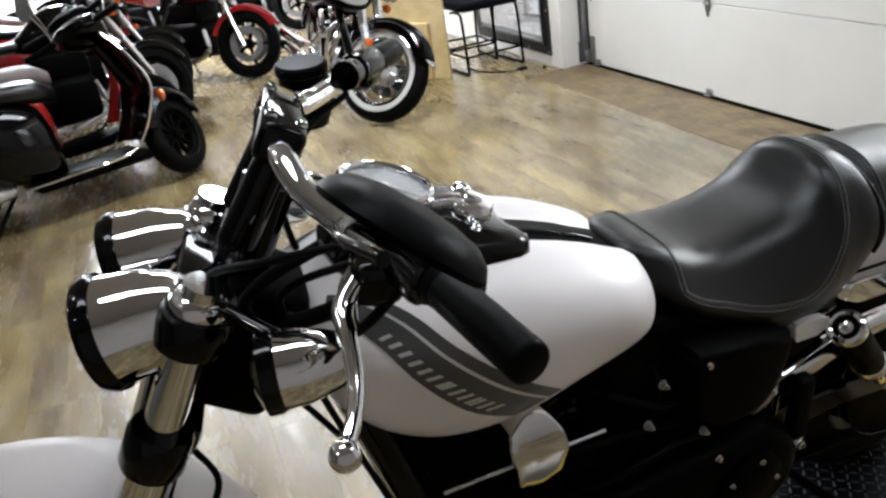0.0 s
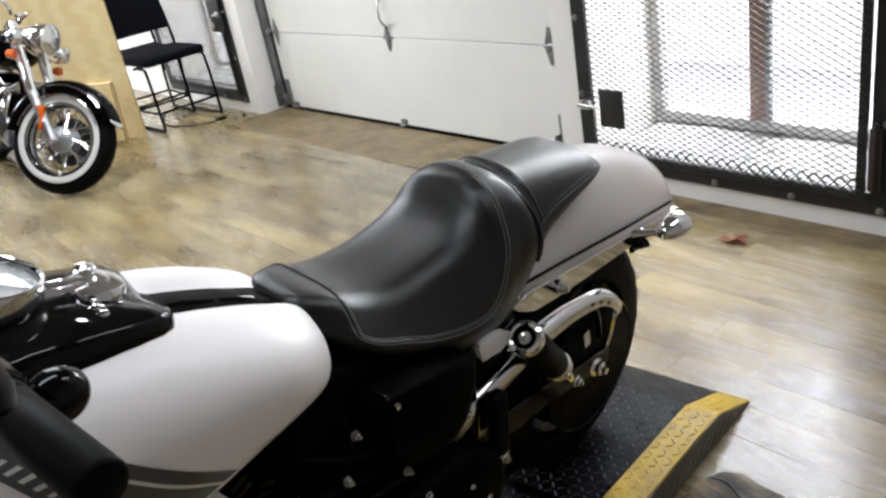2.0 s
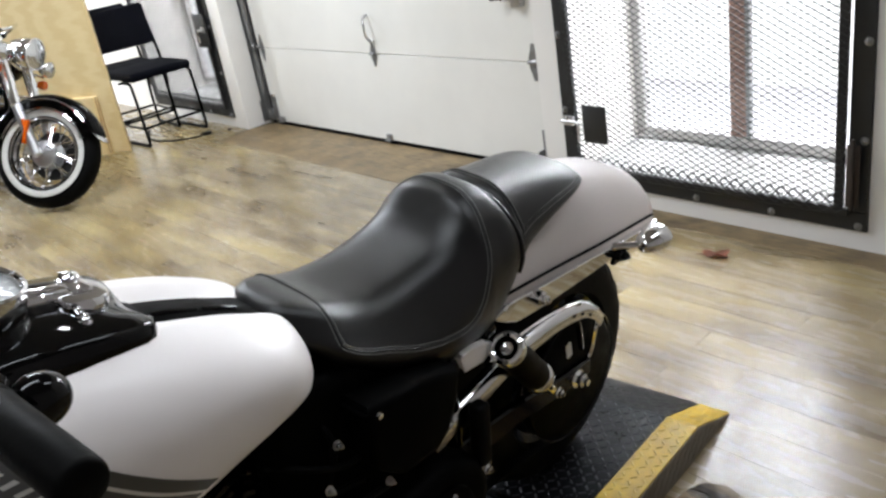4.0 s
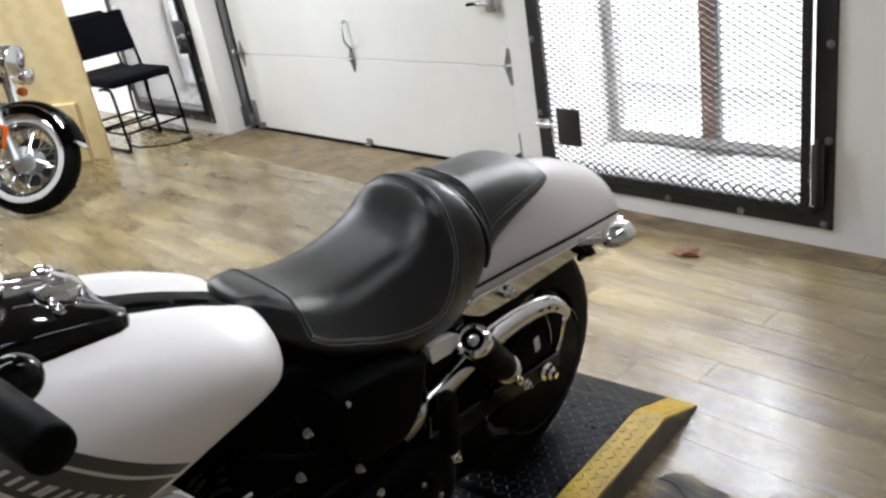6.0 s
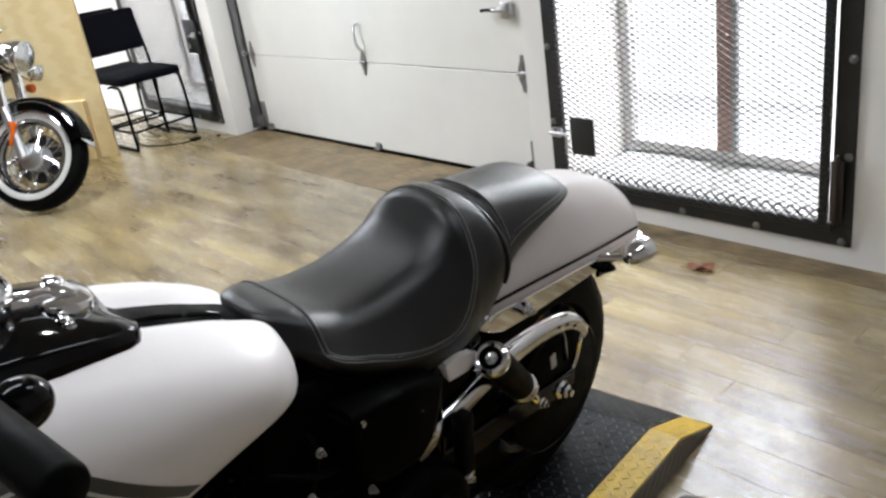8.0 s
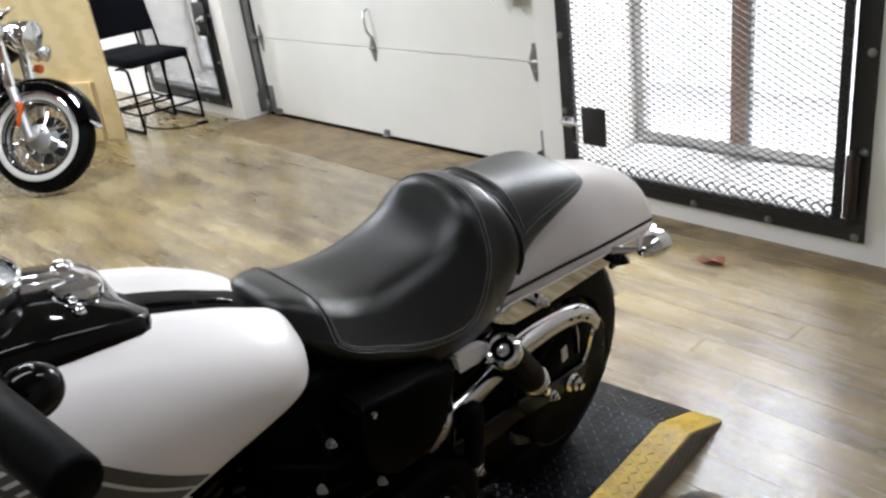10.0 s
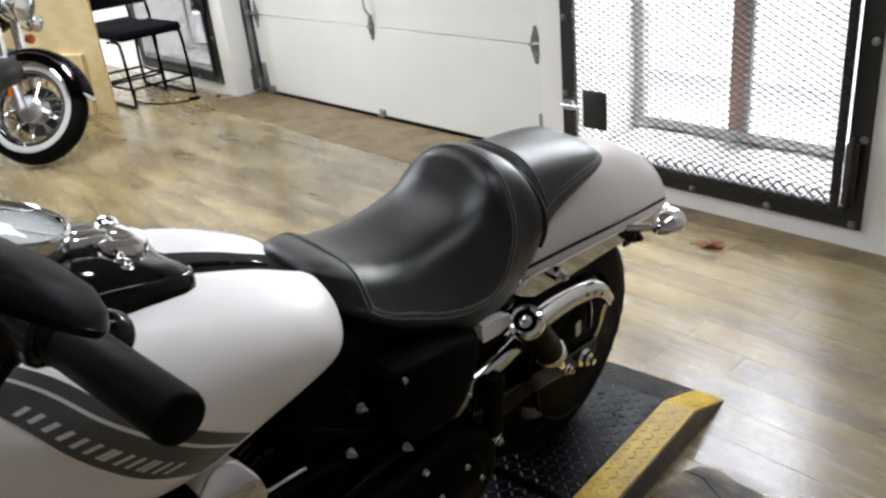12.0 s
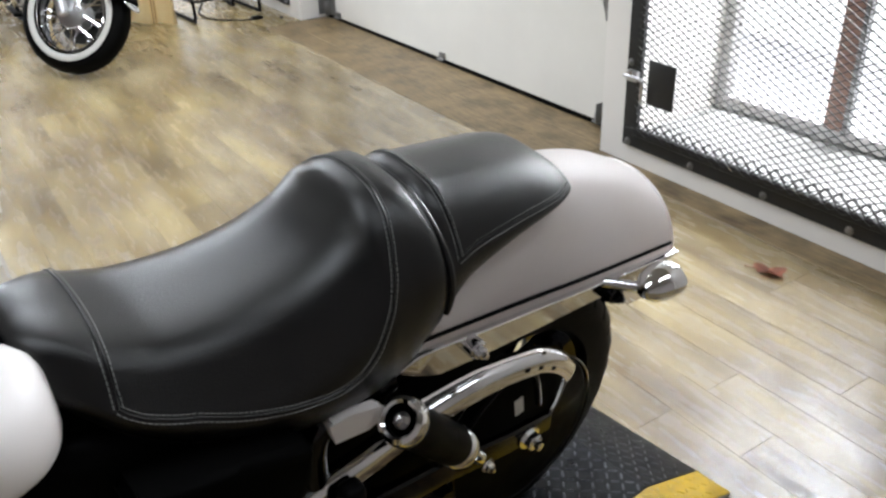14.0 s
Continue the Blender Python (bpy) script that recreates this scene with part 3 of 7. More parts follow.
lathe(bm, [(0.012, 0.008), (0.012, 0.018), (0.009, 0.021), (0, 0.022)], cm @ Matrix.Translation((0.024, 0, 0)), 18)
bp("fuel_cap", bm, CHROME, console, "chrome flip fuel cap")
bm = bmesh.new()
for v in (0.045, 0.06):
    nut(bm, (0.965, v, 0.943 - v * 0.1), CN, 0.006, 0.007)
bp("console_bolt", bm, CHROME, console)
bm = bmesh.new()
rings = []
for u in np.linspace(0.885, 0.69, 14):
    top = tank_top(u, 0.012) + 0.003
    hw = 0.036 - 0.004 * (0.885 - u) / 0.19
    rings.append([(u, hw, top - 0.006), (u, hw, top + 0.003), (u, hw - 0.004, top + 0.006), (u, -hw + 0.004, top + 0.006), (u, -hw, top + 0.003), (u, -hw, top - 0.006)])
loft(bm, rings)
strip = bp("tank_strap", bm, SATIN, label="black louvred strap along the tank top")
bm = bmesh.new()
for u0, u1 in ((0.865, 0.80), (0.79, 0.74)):
    for v in (0.012,):
        z0, z1 = tank_top(u0, v) + 0.003, tank_top(u1, v) + 0.003
        tube(bm, [(u0, v, z0 + 0.0065), ((u0 + u1) / 2, v, (z0 + z1) / 2 + 0.0085), (u1, v, z1 + 0.0065)], 0.0035, 8, 4)
bp("louvre", bm, BLACK, strip)

# seat
SEAT = [(0.712, 0.032, 0.780, 0.796), (0.706, 0.060, 0.765, 0.805), (0.692, 0.088, 0.745, 0.809), (0.668, 0.110, 0.722, 0.806), (0.64, 0.131, 0.70, 0.796), (0.61, 0.141, 0.678, 0.781), (0.57, 0.149, 0.655, 0.767), (0.50, 0.156, 0.62, 0.760), (0.43, 0.158, 0.60, 0.765),
        (0.38, 0.157, 0.594, 0.775), (0.345, 0.155, 0.592, 0.791), (0.322, 0.153, 0.594, 0.812), (0.309, 0.152, 0.597, 0.830), (0.303, 0.151, 0.599, 0.8355), (0.296, 0.150, 0.602, 0.8385), (0.272, 0.148, 0.612, 0.841), (0.245, 0.147, 0.635, 0.838), (0.226, 0.145, 0.652, 0.829), (0.212, 0.140, 0.662, 0.808)]
PILLION = [(0.219, 0.134, 0.642, 0.810), (0.20, 0.131, 0.660, 0.823), (0.16, 0.125, 0.690, 0.817), (0.112, 0.122, 0.708, 0.810), (0.06, 0.119, 0.722, 0.803), (0.0, 0.113, 0.734, 0.793), (-0.035, 0.103, 0.740, 0.784),
           (-0.055, 0.088, 0.744, 0.773), (-0.064, 0.066, 0.747, 0.760)]


def pad_point(table, u, k, side=1, grow=0.0):
    """k runs from 0 at the lower edge of the skirt over the shoulder at 0.5 to 1 on the middle line."""
    half, low, high = curve_at(table, u)
    flat = 1.0 if table is PILLION else max(0.0, min(1.0, (0.46 - u) / 0.14))
    vs, ws = (0.84 + 0.02 * flat) * half, low + (0.56 + 0.13 * flat) * (high - low)
    if table is PILLION:
        vs, ws = 0.93 * half, low + 0.46 * (high - low)
    if k > 0.42:
        t = (1 - k) / 0.58
        v, w = vs * t, high - (high - ws) * t ** (3.2 if table is PILLION else 5.2 - 2.3 * max(0.0, min(1.0, (0.36 - u) / 0.06)))
        n = Vector((0, t, 1.2 - t)).normalized()
    else:
        t = k / 0.42
        a = 0.5 * math.pi * t
        v = vs + (half - vs) * math.sin(0.75 * math.pi * (1 - t) ** 0.8) - 0.014 * (1 - t) ** 2
        w = low + (ws - low) * t
        n = Vector((0, 1, 0.2)).normalized()
    return Vector((u, side * (v + grow * n.y), w + grow * n.z))


def pad_mesh(table, us):
    b = bmesh.new()
    loft(b, [[pad_point(table, u, k / 16) for k in range(16)] + [pad_point(table, u, k / 16, -1) for k in range(16, -1, -1)] for u in us])
    return b


us = np.concatenate([np.linspace(0.7115, 0.68, 10), np.linspace(0.67, 0.36, 26), np.linspace(0.35, 0.235, 24), np.linspace(0.228, 0.212, 4)])
seat = bp("seat", pad_mesh(SEAT, us), VINYL, label="black stitched vinyl rider seat")
us = np.concatenate([np.linspace(0.219, 0.20, 4), np.linspace(0.185, -0.03, 22), np.linspace(-0.036, -0.058, 7)])
pillion = bp("passenger_seat", pad_mesh(PILLION, us), VINYL, label="black vinyl passenger pad")
THREAD = worn(mat("grey_thread", (0.18, 0.18, 0.175), 0.7), 40, 0.2, 200, 0.1)


def seam(name, table, path, parent, step=0.006):
    """Piping along a line of (u, k, side) on a pad, with a row of short stitches on either side."""
    pts = []
    for (u0, k0), (u1, k1) in zip(path, path[1:]):
        for i in range(8):
            pts.append((u0 + (u1 - u0) * i / 8, k0 + (k1 - k0) * i / 8))
    pts.append(path[-1])
    at = [pad_point(table, u, k if k <= 1 else 2 - k, 1 if k <= 1 else -1, 0.0006) for u, k in pts]
    b = bmesh.new()
    tube(b, at, 0.0016, 6, 2)
    bp(name, b, VINYL, parent)
    b = bmesh.new()
    line = spline(at, 6)
    run, last = 0.0, line[0]
    for a, c in zip(line, line[1:]):
        run += (c - a).length
        if run > step:
            d = (c - last)
            if d.length > 1e-5:
                mid = (c + last) / 2
                out = Vector((0, mid.y, mid.z - 0.6)).normalized()
                off = d.normalized().cross(out) * 0.0045
                for sgn in (1, -1):
                    rod(b, last.lerp(c, 0.12) + off * sgn + out * 0.0006, last.lerp(c, 0.88) + off * sgn + out * 0.0003, 0.0008, seg=5)
            run, last = 0.0, c
    bp("stitching", b, THREAD, parent, "grey double stitching", smooth=0)


def loop_k(k0, k1, n):
    return [k0 + (k1 - k0) * i / n for i in range(n + 1)]


RIM = 0.34
seam("piping", SEAT, [(0.640 - 0.012 * math.sin(math.pi * (k - RIM) / (2 - 2 * RIM)), k) for k in loop_k(RIM, 2 - RIM, 14)], seat)
edge = [(0.640, RIM), (0.634, 0.32), (0.62, 0.31), (0.568, 0.33), (0.52, 0.30), (0.48, 0.28), (0.43, 0.245), (0.394, 0.225), (0.362, 0.235), (0.336, 0.28), (0.312, 0.35), (0.298, 0.43), (0.288, 0.52), (0.280, 0.62), (0.273, 0.80), (0.271, 1.0)]
seam("piping", SEAT, edge + [(u, 2 - k) for u, k in edge[-2::-1]], seat)
for flip in (False, True):
    p = [(0.19, 0.42), (0.12, 0.42), (0.05, 0.42), (-0.01, 0.42), (-0.045, 0.45)]
    seam("piping", PILLION, [(u, 2 - k if flip else k) for u, k in p], pillion)
seam("piping", PILLION, [(0.185, k) for k in loop_k(0.42, 1.58, 14)], pillion)
bm = bmesh.new()
tube(bm, [pad_point(SEAT, 0.2145, k if k <= 1 else 2 - k, 1 if k <= 1 else -1, 0.003) for k in loop_k(0.05, 1.95, 30)], 0.005, 8, 1)
bp("divider_welt", bm, VINYL, seat)



def settle(top, slope):
    """Leans a part and its pieces to the stand's side without moving its middle line."""
    m = Matrix(((1, 0, 0, 0), (0, 1, 0, 0), (0, -slope, 1, 0), (0, 0, 0, 1)))
    for ob_ in [top] + [c for c in bpy.data.objects if c.parent == top]:
        ob_.data.transform(m)


for body, slope in ((tank, 0.08), (console, 0.08), (gauge, 0.08), (strip, 0.08), (seat, 0.05), (pillion, 0.05)):
    settle(body, slope)

# rear fender with its chrome struts
FEND = [(0.32, 0.622, 0.66), (0.2, 0.612, 0.72), (0.1, 0.602, 0.745), (0.0, 0.590, 0.756), (-0.1, 0.578, 0.745), (-0.2, 0.569, 0.718), (-0.30, 0.560, 0.667), (-0.34, 0.555, 0.640)]
bm = bmesh.new()
rings = []
for i in range(45):
    t = i / 44
    ring = []
    for k in range(25):
        a = math.pi * k / 24
        c, s = math.cos(a), math.sin(a)
        u = 0.32 + t * (-0.310 + 0.008 * abs(c) ** 2.0 - 0.32)
        low, high = curve_at(FEND, u)
        half = 0.126 - 0.004 * max(0, t - 0.6) / 0.4
        ring.append((u, half * math.copysign(abs(c) ** 0.95, c), low + (high - low) * abs(s) ** 1.08))
    rings.append(ring)
loft(bm, rings, caps=False, closed=False)
bmesh.ops.solidify(bm, geom=bm.faces[:], thickness=0.004)
fender = bp("rear_fender", bm, PEARL, label="pearl white rear fender")
bm = bmesh.new()
tube(bm, [rings[-1][k] for k in range(25)], 0.0035, 6, 1)
bp("fender_edge", bm, PEARL, fender)
settle(fender, 0.05)
for s in (1, -1):
    bm = bmesh.new()
    rings = []
    for u, lo, hi in [(0.292, 0.596, 0.606), (0.262, 0.577, 0.616), (0.225, 0.560, 0.614), (0.15, 0.552, 0.604), (0.0, 0.546, 0.588), (-0.12, 0.541, 0.574), (-0.25, 0.543, 0.562), (-0.31, 0.548, 0.557)]:
        y0, y1 = 0.122 * s, 0.134 * s
        rings.append([(u, y0, lo), (u, y1, lo + 0.002), (u, y1, hi - 0.002), (u, y0, hi)])
    loft(bm, rings)
    bmesh.ops.bevel(bm, geom=bm.edges[:], offset=0.0015, segments=1, affect="EDGES")
    strut = bp("fender_strut", bm, CHROME, label="polished chrome fender strut")
    bm = bmesh.new()
    tube(bm, [(0.255, 0.130 * s, 0.636), (0.10, 0.130 * s, 0.620), (-0.09, 0.129 * s, 0.597), (-0.295, 0.124 * s, 0.574)], 0.0032, 8)
    bp("strut_trim", bm, SATIN, strut)
    for u, w in ((0.17, 0.592), (-0.125, 0.553)):
        bm = bmesh.new()
        rod(bm, (u, 0.13 * s, w), (u, 0.155 * s, w), 0.015, bev=0.003)
        nut(bm, (u, 0.155 * s, w), (0, s, 0), 0.009, 0.010)
        bp("strut_bolt", bm, CHROME if w > 0.56 else BLACK, strut)
    # turn signal on its stalk
    bm = bmesh.new()
    rod(bm, (-0.115, 0.132 * s, 0.572), (-0.15, 0.185 * s, 0.578), 0.009, seg=12)
    lathe(bm, [(0, 0.055), (0.014, 0.052), (0.028, 0.036), (0.034, 0.012), (0.035, -0.004), (0.033, -0.010), (0.03, -0.008), (0.028, 0.0)], Matrix.Translation((-0.195, 0.192 * s, 0.58)) @ Matrix.Rotation(radians(90), 4, "Y") @ Matrix.Diagonal((0.85, 1, 1.1, 1)), 28)
    sig = bp("rear_turn_signal", bm, CHROME, label="chrome bullet turn signal")
    LENS = LENS if s < 0 else mat("smoked_lens", (0.35, 0.02, 0.01), 0.1, 0, 0.5)
    bm = bmesh.new()
    lathe(bm, [(0.029, -0.004), (0.02, -0.012), (0, -0.015)], Matrix.Translation((-0.195, 0.192 * s, 0.58)) @ Matrix.Rotation(radians(90), 4, "Y") @ Matrix.Diagonal((0.85, 1, 1.1, 1)), 24)
    bp("signal_lens", bm, LENS, sig)
    bm = bmesh.new()
    box(bm, -0.20, -0.15, 0.11 * s - 0.006, 0.11 * s + 0.006, 0.50, 0.545, 0.004)
    bp("plate_bracket", bm, BLACK)


def tyre(bm, r, w, rim, m):
    prof = []
    for k in range(25):
        a = math.pi * (k / 24 - 0.5)
        prof.append((rim + (r - rim) * max(0.0, math.cos(a)) ** 0.5, w / 2 * math.copysign(abs(math.sin(a)) ** 0.85, a)))
    lathe(bm, prof + [(rim - 0.008, w * 0.42), (rim - 0.008, -w * 0.42)], m, 72, close=True)


def tread(bm, r, w, rim, m, grooves):
    for k in range(grooves):
        for s in (1, -1):
            a0 = 2 * math.pi * (k + 0.25 * s) / grooves
            pts = []
            for j in range(4):
                t = 0.18 + 0.2 * j
                aa = a0 + 0.05 * j
                ang = t * math.pi / 2
                rr = rim + (r - rim) * math.cos(ang) ** 0.5 - 0.0005
                pts.append(m @ Vector((rr * math.cos(aa), rr * math.sin(aa), s * w / 2 * math.sin(ang) ** 0.85)))
            tube(bm, pts, 0.0022, 4, 2)


def wheel(bm, rim, w, m, hub=0.045):
    """A cast wheel: rim well, hub and flat spokes."""
    lathe(bm, [(rim + 0.004, -w / 2), (rim + 0.006, -w / 2 + 0.006), (rim - 0.012, -w / 2 + 0.012), (rim - 0.022, 0), (rim - 0.012, w / 2 - 0.012), (rim + 0.006, w / 2 - 0.006), (rim + 0.004, w / 2), (rim - 0.028, w / 2 - 0.02), (rim - 0.03, 0), (rim - 0.028, -w / 2 + 0.02)], m, 48, close=True)
    lathe(bm, [(0, -w * 0.45), (hub * 0.8, -w * 0.45), (hub, -w * 0.3), (hub, w * 0.3), (hub * 0.8, w * 0.45), (0, w * 0.45)], m, 24)


def wheel_spokes(parent, material, rim, m, spokes=9, hub=0.045):
    for k in range(spokes):
        b = bmesh.new()
        box(b, hub * 0.8, rim - 0.025, -0.011, 0.011, -0.016, 0.016, 0.004, m @ Matrix.Rotation(2 * math.pi * k / spokes, 4, "Z"), 1)
        part("wheel_spoke", b, material, parent)


rm = Matrix.Translation((0.009, 0, 0.291)) @ XAX
bm = bmesh.new()
tyre(bm, 0.291, 0.168, 0.19, rm)
rt = bp("rear_tyre", bm, RUBBER)
bm = bmesh.new()
tread(bm, 0.291, 0.168, 0.19, rm, 30)
tagged(bp("tread_pattern", bm, SATIN, rt), kind="stuff")
bm = bmesh.new()
wheel(bm, 0.19, 0.14, rm)
rw = bp("rear_wheel", bm, BLACK, label="black cast rear wheel")
wheel_spokes(rw, BLACK, 0.19, rm, 9)
bm = bmesh.new()
lathe(bm, [(0.156, -0.116), (0.158, -0.1175), (0.160, -0.116), (0.158, -0.1145)], rm, 64, close=True)
bp("rim_edge", bm, BLACK, rw)
bm = bmesh.new()
lathe(bm, [(0.03, -0.112), (0.150, -0.112), (0.155, -0.108), (0.155, -0.086), (0.150, -0.082), (0.03, -0.082)], rm, 60, close=True)
bp("belt_pulley", bm, RUBBER, rw)
bm = bmesh.new()
nut(bm, (0.009, 0.125, 0.291), (0, 1, 0), 0.017, 0.02)
rod(bm, (0.009, 0.10, 0.291), (0.009, 0.126, 0.291), 0.022, bev=0.003)
bp("axle_nut", bm, CHROME)
bm = bmesh.new()
box(bm, -0.009, 0.009, 0.127, 0.129, -0.018, 0.018, 0.0, Matrix.Translation((0.045, 0, 0.388)) @ Matrix.Rotation(radians(10), 4, "Y"))
WHITE = worn(mat("white_paper", (0.75, 0.75, 0.72), 0.7), 30, 0.06, 200, 0.03)
bp("paper_tag", bm, WHITE, label="small white paper tag")
# swing arm, belt, belt guard
for s in (1, -1):
    bm = bmesh.new()
    rings = []
    for u, w, h in [(0.56, 0.34, 0.035), (0.4, 0.34, 0.032), (0.2, 0.325, 0.026), (0.05, 0.298, 0.024), (-0.05, 0.292, 0.02)]:
        rings.append([(u, 0.105 * s, w - h), (u, 0.125 * s, w - h), (u, 0.125 * s, w + h), (u, 0.105 * s, w + h)])
    loft(bm, rings)
    bmesh.ops.bevel(bm, geom=bm.edges[:], offset=0.004, segments=1, affect="EDGES")
    bp("swing_arm", bm, BLACK)
bm = bmesh.new()
for z0, z1 in ((0.443, 0.44), (0.131, 0.22)):
    loft(bm, [[(0.0, 0.086, z0), (0.0, 0.108, z0), (0.0, 0.108, z0 + 0.005), (0.0, 0.086, z0 + 0.005)], [(0.62, 0.086, z1), (0.62, 0.108, z1), (0.62, 0.108, z1 + 0.005), (0.62, 0.086, z1 + 0.005)]])
bp("drive_belt", bm, RUBBER)


def swept(bm, path, prof):
    """Sweeps (y, out) pairs along a path in the xz plane."""
    rings = []
    pts = spline(path, 6)
    for i, p in enumerate(pts):
        d = (pts[min(i + 1, len(pts) - 1)] - pts[max(i - 1, 0)]).normalized()
        o = Vector((d.z, 0, -d.x))
        if o.z < 0 and abs(o.z) > abs(o.x):
            o = -o
        rings.append([p + Vector((0, y, 0)) + o * h for y, h in prof])
    loft(bm, rings)


bm = bmesh.new()
swept(bm, [(0.50, 0, 0.458), (0.44, 0, 0.478), (0.36, 0, 0.492), (0.26, 0, 0.514), (0.16, 0, 0.520), (0.10, 0, 0.516), (0.05, 0, 0.507), (0.01, 0, 0.495), (-0.03, 0, 0.468), (-0.058, 0, 0.434)],
      [(0.118, -0.010), (0.120, 0.000), (0.128, 0.005), (0.142, 0.004), (0.150, -0.002), (0.154, -0.014), (0.154, -0.028), (0.151, -0.028), (0.148, -0.010)])
guard = bp("belt_guard", bm, CHROME, label="chrome belt guard with slots")
bm = bmesh.new()
for u, w in ((0.06, 0.507), (0.03, 0.497), (0.0, 0.48)):
    box(bm, -0.006, 0.006, 0.149, 0.1545, -0.016, -0.008, 0.001, Matrix.Translation((u, 0, w)) @ Matrix.Rotation(radians(-20), 4, "Y"), 1)
bp("slot", bm, SATIN, guard)
bm = bmesh.new()
tube(bm, [(-0.058, 0.135, 0.432), (-0.066, 0.124, 0.385), (-0.060, 0.117, 0.325), (-0.038, 0.110, 0.285), (-0.012, 0.102, 0.248), (0.030, 0.094, 0.226), (0.085, 0.089, 0.219), (0.130, 0.086, 0.232)], [0.008, 0.006, 0.005, 0.005, 0.005, 0.006, 0.007, 0.005], 8, 6)
bp("guard_rim", bm, CHROME, guard, "thin chrome lower rim of the guard")
bm = bmesh.new()
tube(bm, [(0.05, 0.135, 0.50), (0.02, 0.135, 0.44), (0.0, 0.13, 0.37)], 0.006, 8)
bp("guard_stay", bm, BLACK, guard)
# shocks
for s in (1, -1):
    a, b = Vector((0.326, 0.186 * s, 0.578)), Vector((0.155, 0.157 * s, 0.368))
    m, h = frame_of(a, b)
    bm = bmesh.new()
    lathe(bm, [(0.02, 0.0), (0.031, 0.002), (0.031, 0.16), (0.028, 0.17), (0, 0.17)], m, 28)
    shock = bp("rear_shock", bm, SATIN, label="black covered rear shock with chrome ends")
    bm = bmesh.new()
    lathe(bm, [(0.021, 0.001), (0.022, -0.010), (0.026, -0.013), (0.032, -0.009), (0.034, -0.002), (0.034, 0.008), (0.031, 0.012)], m, 32)
    bp("chrome_cap", bm, CHROME, shock)
    bm = bmesh.new()
    nut(bm, m @ Vector((0, 0, -0.003)), a - b, 0.009, 0.012)
    bp("mount_bolt", bm, CHROME, shock)
    bm = bmesh.new()
    lathe(bm, [(0.03, 0.168), (0.033, 0.172), (0.033, 0.19), (0.026, 0.20), (0.012, 0.21), (0.012, h), (0, h)], m, 28)
    nut(bm, b + Vector((0, 0.02 * s, 0)), (0, s, 0), 0.009, 0.01)
    bp("lower_collar", bm, CHROME, shock)

# frame, engine, side parts
bm = bmesh.new()
for s in (1, -1):
    tube(bm, [(1.21, 0.03 * s, 0.86), (1.17, 0.075 * s, 0.72), (1.11, 0.115 * s, 0.5), (1.05, 0.13 * s, 0.30), (0.95, 0.135 * s, 0.20), (0.7, 0.135 * s, 0.18), (0.5, 0.13 * s, 0.24), (0.43, 0.125 * s, 0.4), (0.42, 0.12 * s, 0.56), (0.3, 0.115 * s, 0.59)], 0.024, 12, 5)
tube(bm, [(1.22, 0, 0.90), (1.0, 0, 0.82), (0.75, 0, 0.72), (0.5, 0, 0.62), (0.4, 0, 0.58)], 0.025, 12, 4)
bp("frame", bm, BLACK)
bm = bmesh.new()
loft(bm, [[(x, -y, z), (x, y, z), (x - 0.05, y, z - 0.01), (x - 0.05, -y, z - 0.01)] for x, y, z in ((1.165, 0.075, 0.70), (1.135, 0.10, 0.58), (1.095, 0.115, 0.42), (1.06, 0.115, 0.30))])
bmesh.ops.bevel(bm, geom=bm.edges[:], offset=0.008, segments=2, affect="EDGES")
regulator = bp("regulator", bm, SATIN, label="black finned regulator between the down tubes")
for k in range(7):
    bm = bmesh.new()
    x, z = 1.150 - 0.012 * k, 0.64 - 0.045 * k
    box(bm, x, x + 0.016, -0.09, 0.09, z, z + 0.012, 0.002, None, 1)
    bp("cooling_fin", bm, SATIN, regulator)
bm = bmesh.new()
rod(bm, (1.29, 0, 0.92), (1.21, 0, 1.06), 0.034, bev=0.004, seg=20)
bp("steering_head", bm, BLACK)
bm = bmesh.new()
box(bm, 0.62, 1.03, -0.12, 0.12, 0.19, 0.40, 0.04, None, 3)
rod(bm, (0.84, -0.13, 0.36), (0.84, 0.13, 0.36), 0.13, bev=0.02, seg=28)
box(bm, 0.42, 0.66, -0.11, 0.11, 0.22, 0.42, 0.03, None, 3)
engine = bp("engine_case", bm, SATIN)
for a, n in ((22, "front_cylinder"), (-24, "rear_cylinder")):
    m = Matrix.Translation((0.84, 0, 0.36)) @ Matrix.Rotation(radians(a), 4, "Y")
    bm = bmesh.new()
    lathe(bm, [(0.055, 0.06), (0.055, 0.25), (0, 0.25)], m, 24)
    box(bm, -0.07, 0.07, -0.085, 0.085, 0.25, 0.315, 0.02, m, 3)
    cyl = bp(n, bm, BLACK)
    for k in range(9):
        bm = bmesh.new()
        box(bm, -0.075, 0.075, -0.08, 0.08, 0.09 + 0.018 * k, 0.099 + 0.018 * k, 0.0, m)
        bp("cooling_fin", bm, BLACK, cyl, smooth=0)
bm = bmesh.new()
rings = []
for y, g in ((0.12, 0.0), (0.175, 0.0), (0.19, -0.012), (0.195, -0.03)):
    ring = []
    for k in range(48):
        a = 2 * math.pi * k / 48
        c, s_ = math.cos(a), math.sin(a)
        cu = 0.93 if c > 0 else 0.50
        r = (0.115 if c > 0 else 0.105) + g
        ring.append((cu + r * c, y, 0.32 + r * s_ - 0.0 * c))
    rings.append(ring)
loft(bm, rings)
primary = bp("primary_cover", bm, SATIN, label="black primary drive cover")
bm = bmesh.new()
